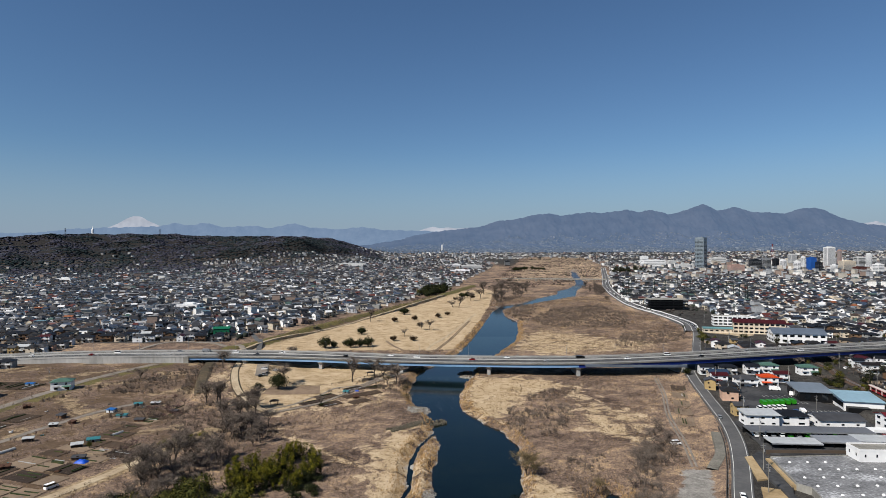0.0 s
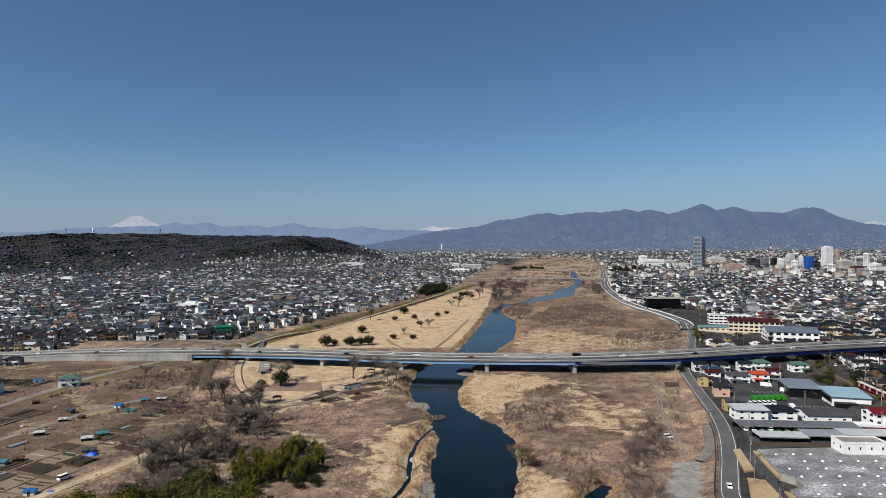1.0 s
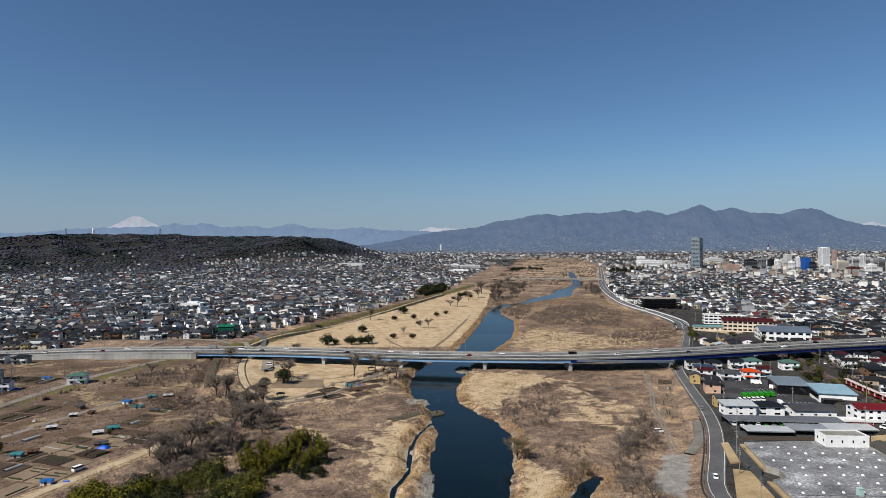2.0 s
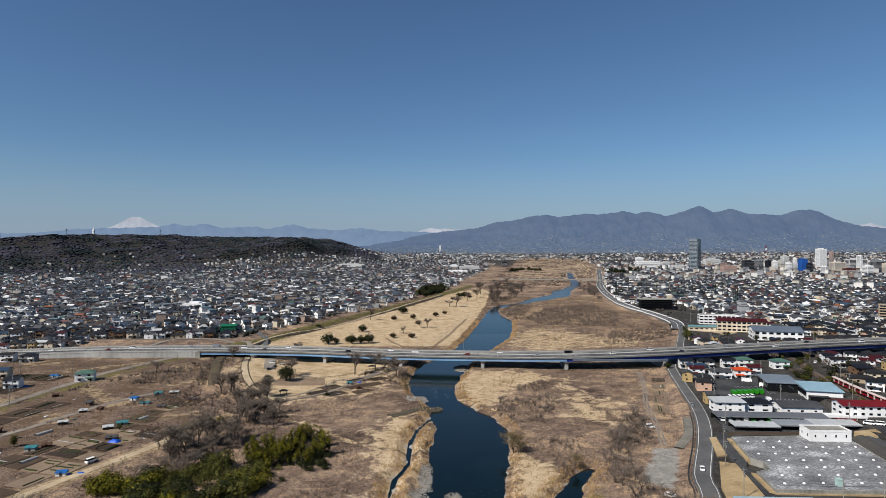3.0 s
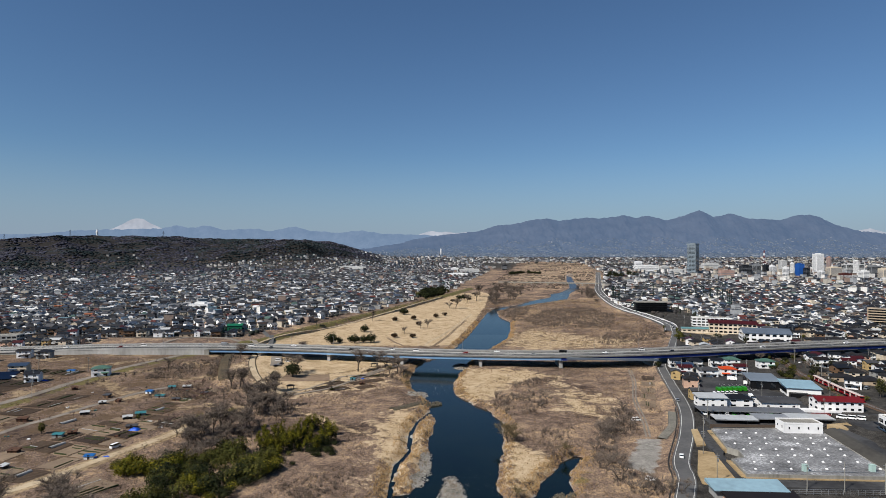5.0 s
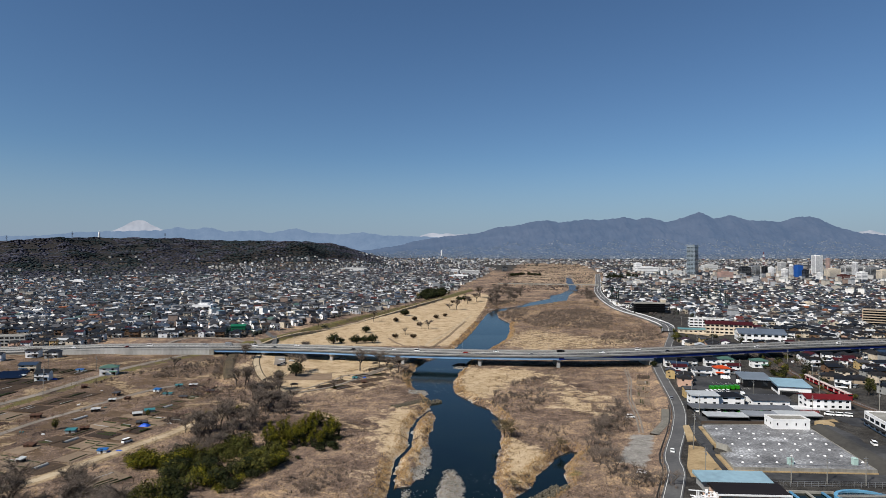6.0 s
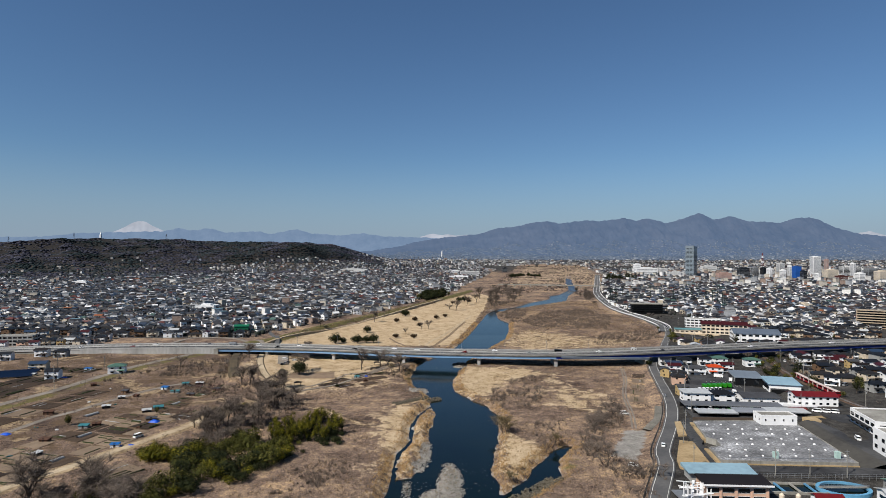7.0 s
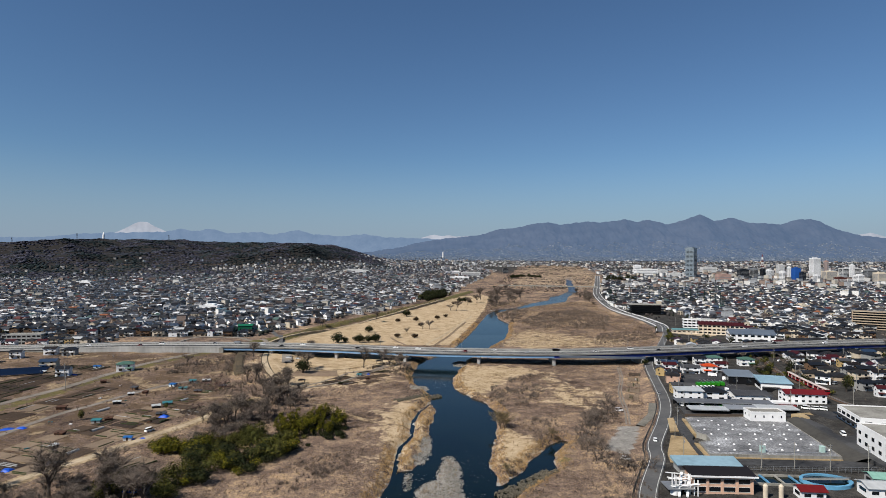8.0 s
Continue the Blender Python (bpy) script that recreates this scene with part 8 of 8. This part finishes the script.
def traffic():
    r = random.Random(12)
    line = curve_points(BRIDGE, 4.0)
    s = sides_of(line)
    for x, o, kind, colour in ((-315, 2.5, "car", "white"), (-270, 5.6, "car", "red"), (-255, -2.5, "van", "white"), (-205, -5.5, "car", "silver"), (-186, -5.8, "truck", "silver"), (-160, -2.4, "van", "white"), (-140, 5.6, "car", "black"), (-125, -5.6, "car", "white"), (-75, 2.4, "car", "black"), (-40, -5.8, "car", "white"), (-20, -2.4, "van", "white"), (18, 2.6, "car", "red"), (42, -5.6, "car", "white"), (70, 5.8, "car", "silver"), (95, -2.6, "truck", "black"), (128, 2.4, "car", "white"), (160, -5.6, "van", "white"), (178, 5.5, "car", "black"), (222, -2.6, "car", "silver"), (262, 5.6, "car", "white"), (300, -5.6, "car", "black"), (345, 2.6, "van", "white")):
        k = int(np.argmin(np.abs(line[:, 0] - x)))
        p, q = line[k], s[k]
        turn = math.degrees(math.atan2(-q[0], q[1])) + (0 if o > 0 else 180)
        park(kind, colour, p[0] + q[0] * o, p[1] + q[1] * o, turn, p[2] + 0.1, "on the bridge carriageway")
    for x, y, turn, kind, colour in ((101.5, 203, 70, "car", "white"), (137, 296, 72, "car", "silver"), (102, 263, 10, "van", "white"), (81, 182, -20, "car", "white"), (-126, 402, 80, "car", "black"), (-125, 407, 80, "car", "silver"), (-124, 412, 80, "car", "black"), (-130, 424, 5, "van", "white"), (-122, 424, 5, "car", "white"), (-91, 436, 5, "car", "black"), (-82, 434, 5, "car", "black"), (-141.7, 210.5, 66, "van", "white")):
        z = None
        if 95 < x < 145 and y > 190 and x > 100 and kind == "car" and y in (203, 296):
            k = int(np.argmin(np.hypot(rp[:, 0] - x, rp[:, 1] - y)))
            z = rrows[k][2][2] + 0.03
        park(kind, colour, x, y, turn, z, "on the riverside road" if z else "parked on rough ground")
    for k in range(18):
        i = int(np.argmin(np.abs(rp[:, 1] - (600 + 46 * k + r.uniform(-12, 12)))))
        p, q = rp[i], rs[i]
        o = r.choice((-1.7, 1.7))
        park(r.choice(("car", "car", "van")), r.choice(("white", "white", "silver", "black")), p[0] + q[0] * o, p[1] + q[1] * o, math.degrees(math.atan2(-q[0], q[1])) + (180 if o < 0 else 0), rrows[i][2][2] + 0.03, "on the riverside road")
    for k in range(6):
        park("truck", "green", 172 + 3.4 * k, 320 + 0.5 * k, 80, 3.8, "parked in the depot yard")
    for k in range(6):
        park("van", "white", 165 + 2.7 * k, 311 + 0.3 * k, 82 + r.uniform(-4, 4), 3.8, "parked in the depot yard")
    park("truck", "white", 196, 352, -20, 3.8, "parked in the depot yard")
    park("truck", "white", 200, 338, -30, 3.8, "parked in the depot yard")
    park("truck", "blue", 178, 300, 70, 3.8, "parked in the depot yard")
    park("truck", "white", 183, 303, 70, 3.8, "parked in the depot yard")
    for k in range(13):
        park("car" if k % 3 else "van", r.choice(("white", "white", "silver", "green")), 140 + 3.7 * k, 268.0 - 0.32 * k, 85, 3.65, "parked under the long carport")
    for k in range(3):
        park("van", "white", 203 + 4.0 * k, 253 - 1.2 * k, 150, 5.8, "parked in the factory yard")
    park("van", "white", 191.5, 205, 70, 5.8, "parked beside the factory")
    park("car", "black", 174, 160.5, 10, 3.6, "parked beside the works fence")
    for k in range(26):
        y = r.uniform(262, 440)
        x = r.uniform(255, 0.76 * (y + 70))
        if free_plot(x, y):
            park(r.choice(("car", "van")), r.choice(("white", "white", "silver", "black")), x, y, r.uniform(0, 180), None, "parked beside a house")
    for k in range(14):
        park("car", r.choice(("white", "silver", "black")), 262 + 1.1 * k, 615 + 4.2 * k * 0.9, 20, None, "parked near the school")


traffic()
for k in range(14):
    x, y = 182 + 2.6 * (k % 7), 331 - 0.2 * (k % 7) - 14 * (k // 7)
    part("bay_line", Shape().box(x - 0.08, x + 0.08, y + 8 - 2.4, y + 8 + 2.4, 3.752, 3.765), m_paint_white, yard)
for k in range(9):
    part("bay_line", Shape().box(186 + 2.2 * k, 186.3 + 2.2 * k, 303.5, 308.0, 3.752, 3.765), m_paint_white, yard)

# ---- farmland ----
SOILS = [mat("tilled_brown_soil", [(0.11, 0.08, 0.056), (0.16, 0.12, 0.086)], 0.7, 0.95, 0.05, coords="Position"), mat("pale_dry_soil", [(0.26, 0.21, 0.16), (0.36, 0.295, 0.23)], 0.7, 0.95, 0.05, coords="Position"), mat("dark_moist_soil", [(0.075, 0.054, 0.04), (0.115, 0.085, 0.062)], 0.7, 0.95, 0.05, coords="Position")]
m_crop = mat("winter_vegetable_rows", [(0.05, 0.075, 0.025), (0.09, 0.11, 0.04), (0.15, 0.14, 0.06)], 2.5, 0.9, 0.05, coords="Position")
m_mulch = mat("white_mulch_film", [(0.36, 0.36, 0.35), (0.52, 0.52, 0.51)], 1.2, 0.5, coords="Position")


def make_plot(x, y, turn, w, d, soil, r):
    """One allotment bed with furrows, and crop rows on some."""
    ob = holder("field_plot", pose(x, y, zat(x, y), 0, 0, turn), ("pale dry", "brown tilled", "dark moist")[(1, 0, 2).index(soil) if soil != 1 else 0] + " allotment bed with shallow furrows", "field", "allotment beds")
    n = max(3, int(d / 1.1))
    rows = []
    m = pose(x, y, 0, 0, 0, turn)
    z0 = zat(x, y)
    for k in range(2 * n + 1):
        yy = -d / 2 + d * k / (2 * n)
        dz = 0.32 if k % 2 else 0.18
        rows.append([(xx, yy, dz + zat(*(m @ Vector((xx, yy, 0)))[:2]) - z0) for xx in (-w / 2, -w / 4, 0, w / 4, w / 2)])
    edge0, edge1 = [(a, b - 0.2, c - 0.6) for a, b, c in rows[0]], [(a, b + 0.2, c - 0.6) for a, b, c in rows[-1]]
    part("soil_bed", Shape().sweep([edge0] + rows + [edge1]), SOILS[soil], ob)
    for k in range(n):
        q = r.random()
        if q < 0.2:
            yy = -d / 2 + d * (2 * k + 1) / (2 * n)
            cut = r.uniform(0.3, 0.95)
            part("seedbed" if q < 0.16 else "mulch_film", Shape().box(-w / 2 * cut, w / 2 * r.uniform(0.4, 0.95), yy - 0.24, yy + 0.24, 0.1, 0.34 + (0.22 if q < 0.16 else 0.05)), m_crop if q < 0.16 else m_mulch, ob)
    return ob


m_tarp = plain("bright_blue_tarp", (0.015, 0.16, 0.55), 0.5, 0.15, 1.5)
m_rust = plain("rusty_sheet", (0.17, 0.10, 0.065), 0.8, 0.35, 1.5)
m_teal = plain("teal_sheet", (0.10, 0.28, 0.30), 0.5, 0.2)


def make_shed(x, y, turn, w, d, h, wall_m, roof_m, label):
    ob = holder("garden_shed", pose(x, y, zat(x, y), 0, 0, turn), label, "shed", "allotment sheds")
    part("wall", Shape().box(-w / 2, w / 2, -d / 2, d / 2, -0.6, h), wall_m, ob)
    part("roof", Shape().box(-w / 2 - 0.3, w / 2 + 0.3, -d / 2 - 0.4, d / 2 + 0.3, h, h + 0.1, slope=0.5), roof_m, ob)
    part("door", Shape().box(-0.45, 0.45, -d / 2 - 0.05, -d / 2 + 0.02, 0, 1.8), m_door, ob)
    return ob


def make_tarp(x, y, turn, w, d, h, seed):
    r = random.Random(seed)
    rows = [[(-w / 2 + w * i / 8, -d / 2 + d * j / 6, h * math.sin(math.pi * i / 8) ** 0.6 * math.sin(math.pi * j / 6) ** 0.6 * r.uniform(0.75, 1.15) + 0.05) for i in range(9)] for j in range(7)]
    thing("tarp", Shape().sweep(rows), m_tarp, "bright blue tarpaulin draped over a heap", "tarp", "tarpaulins", at=pose(x, y, zat(x, y), 0, 0, turn))


def make_farm():
    r = random.Random(5)
    o, v, w = Vector((-203, 165)), Vector((0.30, 0.954)), Vector((0.954, -0.30))
    b = 0.0
    while b < 160:
        deep = r.uniform(7, 13)
        left = 3 + 0.04 * b
        a = left
        p = o + v * (b + deep / 2)
        right = float(np.interp(p.y, [120, 152, 179, 223, 262, 330], [-165, -162, -150, -133, -122, -132]))
        while True:
            wide = r.uniform(9, 17)
            c = p + w * (a + wide / 2)
            if c.x + wide / 2 > right - 3:
                break
            if r.random() < 0.86 and distance(np.array([c.x]), np.array([c.y]), [(-210, 200), (-206, 239), (-193, 283), (-170, 327)])[0] > 4 + wide / 2:
                make_plot(c.x, c.y, math.degrees(math.atan2(w.y, w.x)) + (90 if r.random() < 0.25 and abs(wide - deep) < 4 else 0) + r.uniform(-2, 2), wide - 0.9, deep - 0.9, r.choice((0, 0, 1, 1, 2)), r)
            a += wide
        b += deep + (2.0 if r.random() < 0.3 else 0.4)
    for k in range(9):                        # the strip between the gravel lane and the bank
        y = 175 + 15.5 * k
        x = float(np.interp(y, [160, 263, 300], [-232, -226, -217]))
        make_plot(x, y, 78 + r.uniform(-3, 3), 13.5, 17, r.choice((0, 1, 2, 0)), r)
    for k in range(7):                        # big fields beyond the bank
        make_plot(-275 + r.uniform(-5, 5) - 6 * (k % 2), 268 + 17 * k, 82, 17, 34, r.choice((0, 2, 2, 1)), r)
    for x, y, d in ((-72, 352, 16), (-58, 372, 14), (-56, 352, 12), (-66, 335, 14), (-46, 360, 13), (-44, 376, 12), (-50, 340, 12), (-78, 338, 8)):
        make_plot(x, y, 42, 13, d * 0.62, r.choice((0, 0, 2)), r)
    for k in range(5):
        make_plot(120 + 6.2 * k, 296 + 18 * k, 72, 13, 8.5, r.choice((0, 1, 1)), r)
    make_plot(-128, 166, 60, 17, 15, 1, r)
    kinds = ((w_grey, m_teal, "small grey allotment shed with teal roof"), (m_rust, m_rust, "rusty sheet-metal allotment shed"), (w_brown, r_mid, "brown timber allotment shed with grey roof"), (m_white, plain("bright_blue_roof", (0.04, 0.2, 0.42), 0.5), "white allotment shed with blue roof"), (m_dark, r_light, "dark allotment shed with pale roof"))
    for x, y, k in ((-145, 197, 3), (-160, 255, 4), (-157, 262, 0), (-176, 225, 0), (-172, 229, 1), (-181, 204, 1), (-150, 240, 2), (-190, 285, 4), (-184, 290, 1), (-196, 300, 2), (-165, 300, 0), (-172, 186, 4), (-210, 250, 1), (-168, 322, 0), (-160, 325, 4), (-158, 163, 2), (-186, 262, 4), (-205, 190, 1), (-152, 292, 2), (-176, 310, 3), (-143, 310, 2), (-61, 360, 0), (-53, 347, 1), (-290, 352, 4), (-262, 372, 3), (-120, 150, 3), (-226, 318, 1)):
        make_shed(x, y, r.uniform(-20, 40), r.uniform(2.4, 5.2), r.uniform(1.6, 2.6), r.uniform(1.1, 1.6), *kinds[k])
    for x, y, ww, dd, hh in ((-213, 213, 7, 3.2, 0.9), (-207, 215, 5, 3, 0.8), (-147, 237, 5, 3.4, 1.2), (-172, 158, 4.5, 4, 1.2), (-113, 139, 6, 4, 1.0), (-144, 198, 3, 2, 0.6), (-139, 199, 3, 1.6, 0.5), (-55, 365, 2.5, 2, 0.8), (-262, 344, 4, 2, 0.8)):
        make_tarp(x, y, r.uniform(-20, 30), ww, dd, hh, int(x * 7 + y))
    for x, y, turn, n in ((-168, 212, 72, 7), (-186, 248, 70, 8), (-160, 180, 74, 6), (-152, 272, 70, 6)):
        hoop = holder("hoop_house", pose(x, y, zat(x, y), 0, 0, turn), "low plastic hoop tunnel over a vegetable bed", "hoop tunnel", "hoop tunnels")
        arc = [(math.cos(math.pi * j / 8) * 0.9, math.sin(math.pi * j / 8) * 0.9 + 0.2) for j in range(9)]
        part("film", Shape().sweep([[(-n / 2 + n * i / 6, a, b) for a, b in arc] for i in range(7)]), m_mulch, hoop)
        for i in range(4):
            part("hoop", Shape().sweep([[(-n / 2 + n * i / 3 + dx, a * 1.03, b * 1.03) for a, b in arc] for dx in (-0.04, 0.04)]), m_steel, hoop)
    # boards, crates and heaps lying about
    m_board = plain("grey_weathered_boards", (0.30, 0.27, 0.23), 0.9, 0.3)
    for k in range(30):
        x, y = r.uniform(-215, -132), r.uniform(150, 325)
        if x < float(np.interp(y, [120, 152, 179, 223, 262, 330], [-165, -162, -150, -133, -122, -132])) - 3:
            q, m_heap = r.random(), r.choice((m_board, m_board, m_white, m_teal, m_rust))
            heap = holder("scrap_heap", pose(x, y, zat(x, y) + 0.05), "small untidy pile of boards and garden gear", "pile", "garden clutter")
            for j in range(r.randint(2, 4)):
                l = r.uniform(0.6, 1.8)
                m = pose(r.uniform(-0.9, 0.9), r.uniform(-0.6, 0.6), 0.12 * j - 0.08, 0, 0, r.uniform(0, 180))
                part("board" if q < 0.6 else "crate", Shape().box(-l / 2, l / 2, -0.18, 0.18, 0, 0.12 if q < 0.6 else 0.5, m), m_heap, heap)
    # solar field
    sol = holder("solar_array", pose(-305, 350, zat(-305, 350), 0, 0, 22), "dark blue tilted solar panel rows in a field", "solar panels")
    m_panel = plain("dark_blue_solar_glass", (0.02, 0.035, 0.07), 0.15, 0.2, spec=0.6)
    for k in range(5):
        part("panel_row", Shape().box(-16, 16, -10 + 5 * k, -7 + 5 * k, 0.7, 0.8, slope=1.1), m_panel, sol)
        for j in range(5):
            part("post", Shape().box(-15 + 7.5 * j, -14.85 + 7.5 * j, -8.5 + 5 * k, -8.35 + 5 * k, -0.5, 1.2), m_steel, sol)


make_farm()


# ---- river works ----
def make_weirs():
    r = random.Random(3)
    m_block = plain("algae_stained_concrete", (0.22, 0.20, 0.16), 0.9, 0.35, 1.0)
    tmpl = []
    for k in range(3):
        s = Shape()
        s.box(-1.1, 1.1, -0.28, 0.28, -1.2, 0.45 + 0.1 * k).box(-0.28, 0.28, -1.0, 1.0, -1.2, 0.3 + 0.1 * k)
        s.add([(-0.4, -0.4, 0.4), (0.4, -0.4, 0.4), (0.4, 0.4, 0.4), (-0.4, 0.4, 0.4), (0, 0, 1.0 + 0.2 * k)], [(0, 1, 4), (1, 2, 4), (2, 3, 4), (3, 0, 4)])
        tmpl.append(s.mesh("block", m_block))
    for name, a, b, rows, n in (("groyne", (-27, 286), (0, 306.5), 3, 15), ("groyne", (24, 145), (48, 171), 4, 17)):
        g = holder(name, pose(0, 0, WATER), "row of cross-shaped concrete blocks across the shallows", "weir", "groynes")
        a, b = Vector(a), Vector(b)
        d = (b - a).normalized()
        q = Vector((-d.y, d.x))
        for j in range(rows):
            for k in range(n):
                if r.random() < 0.08:
                    continue
                p = a.lerp(b, (k + 0.5 * (j % 2)) / n) + q * (1.9 * j - 1.9) + Vector((r.uniform(-0.3, 0.3), r.uniform(-0.3, 0.3)))
                ob = part("block", r.choice(tmpl), m_block, g)
                ob.location, ob.rotation_euler = (p.x, p.y, max(r.uniform(0.2, 0.5), zat(p.x, p.y) - WATER + 0.1)), (r.uniform(-0.15, 0.15), r.uniform(-0.15, 0.15), r.uniform(0, 3.1))
    # broken white water over the shallows
    g = np.random.default_rng(4)
    n = 260
    x, y = g.normal(-4, 7, n), g.uniform(328, 415, n)
    x2, y2 = g.normal(13, 5, 90), g.uniform(140, 200, 90)
    x, y = np.concatenate([x, x2, g.normal(-8, 4, 60)]), np.concatenate([y, y2, g.uniform(140, 170, 60)])
    ok = river_distance(x, y) < -1
    x, y = x[ok], y[ok]
    m = len(x)
    a, l, wd = g.normal(0.2, 0.5, m), g.uniform(0.15, 0.5, m), g.uniform(0.03, 0.09, m)
    c, s = np.cos(a), np.sin(a)
    quad = np.stack([np.stack([x + (dx * l * c - dy * wd * s), y + (dx * l * s + dy * wd * c), np.full(m, WATER + 0.03 + 0.02 * abs(dy))], -1) for dx, dy in ((-1, 0), (0, -1), (1, 0), (0, 1))], 1)
    me = arrays_mesh("riffles", quad.reshape(-1, 3), np.arange(4 * m).reshape(-1, 4), m_mulch)
    tagged(new("riffles", me), "flecks of broken white water over the shallows", "water", kind="stuff")


make_weirs()


# ---- poles, wires and small street furniture ----
def make_poles():
    proto = None
    r = random.Random(9)
    spots = [(104, 176), (112, 206), (121, 226), (139, 262), (150, 298), (160, 335), (170, 372), (133, 168), (146, 167), (160, 166), (175, 165), (172, 345), (188, 300), (216, 372), (228, 300), (240, 320), (252, 345), (264, 300), (280, 360), (300, 330), (315, 385), (270, 405), (330, 410), (200, 262), (236, 262), (-260, 330), (-250, 372), (-285, 372), (-310, 400), (-240, 300), (-150, 440), (-70, 442), (240, 500), (255, 530), (275, 545), (345, 520), (360, 560), (290, 660)]
    for x, y in spots:
        at = pose(x, y, zat(x, y), 0, 0, r.uniform(-20, 20))
        if proto is None:
            proto = holder("utility_pole", at, "grey concrete utility pole with crossarms", "utility pole", "utility poles")
            part("pole", Shape().tube((0, 0, -1), (0, 0, 11), 0.17, 0.11, 8), m_concrete, proto)
            part("crossarm", Shape().box(-0.9, 0.9, -0.06, 0.06, 10.2, 10.32), m_steel, proto)
            part("crossarm", Shape().box(-0.7, 0.7, -0.06, 0.06, 9.3, 9.42), m_steel, proto)
            part("transformer", Shape().tube((0.35, 0, 7.9), (0.35, 0, 8.8), 0.25, 0.25, 8), m_steel, proto)
        else:
            copy_thing(proto, at)
    # guard rail on the river side of the bank road
    rail = holder("guard_rail", pose(0, 0, 0), "low dark guard rail along the bank road", "guard rail")
    k0 = [k for k in range(len(rp)) if 110 < rp[k][1] < 400]
    bar = []
    for k in k0:
        p, q = rp[k], rs[k]
        x, y = p[0] - q[0] * 4.6, p[1] - q[1] * 4.6
        z = rrows[k][2][2]
        part("post", Shape().box(x - 0.06, x + 0.06, y - 0.06, y + 0.06, z - 0.5, z + 0.85), m_steel, rail)
        bar.append([(x, y, z + 0.5), (x, y, z + 0.8), (x + 0.05, y, z + 0.8), (x + 0.05, y, z + 0.5)])
    part("beam", Shape().sweep(bar, True), m_dark, rail)
    # retaining wall under the road's river edge
    wall = []
    for k in k0:
        p, q = rp[k], rs[k]
        if 120 < p[1] < 285:
            x, y = p[0] - q[0] * 5.0, p[1] - q[1] * 5.0
            z = rrows[k][2][2]
            wall.append([(x, y, z + 0.05), (x - 0.3, y, z + 0.05), (x - 0.5, y, zat(x - 2.5, y) - 0.5), (x, y, zat(x - 2.5, y) - 0.5)])
    thing("retaining_wall", Shape().sweep(wall, True), plain("dark_wet_concrete", (0.11, 0.105, 0.10), 0.9, 0.3), "dark concrete retaining wall below the bank road", "retaining wall", kind="structure")
    # picnic shelter by the meadow
    for x, y in ((-97, 333), (-52, 408)):
        sh = holder("shelter", pose(x, y, zat(x, y), 0, 0, 10), "small open timber park shelter", "shelter")
        part("roof", hip_roof(4.5, 2.6, 2.4, 0.8, 0.3), r_brown, sh)
        for sx in (-1, 1):
            for sy in (-1, 1):
                part("post", Shape().box(sx * 1.9 - 0.08, sx * 1.9 + 0.08, sy * 1.0 - 0.08, sy * 1.0 + 0.08, -0.4, 2.3), m_bark, sh)
    fence = holder("park_fence", pose(0, 0, 0), "low brown timber rail fence round the meadow", "fence")
    line = curve_points([(-108, 400), (-104, 388), (-90, 378), (-74, 382), (-60, 398), (-46, 412)], 3.0)
    for p in line:
        z = zat(p[0], p[1])
        part("post", Shape().box(p[0] - 0.09, p[0] + 0.09, p[1] - 0.09, p[1] + 0.09, z - 0.3, z + 1.0), m_bark, fence)
    part("rail", Shape().sweep([[(p[0], p[1], zat(p[0], p[1]) + h) for h in (0.7, 0.85)] for p in line]), m_bark, fence)
    # driving-range netting poles near the garage
    net = holder("golf_net", pose(0, 0, 0), "tall green netting on slender poles", "netting")
    m_net = plain("dark_green_pole", (0.02, 0.06, 0.045), 0.7)
    pts = [(285, 900), (300, 985), (360, 1010), (430, 985), (450, 900), (440, 850)]
    pl = curve_points(pts, 16.0)
    for p in pl:
        z = zat(p[0], p[1])
        part("pole", Shape().box(p[0] - 0.35, p[0] + 0.35, p[1] - 0.35, p[1] + 0.35, z - 1, z + 26), m_net, net)
    for h in range(6):
        part("cable", Shape().sweep([[(p[0], p[1], zat(p[0], p[1]) + 4 + 4.2 * h), (p[0], p[1], zat(p[0], p[1]) + 4.5 + 4.2 * h)] for p in pl]), m_net, net)


make_poles()
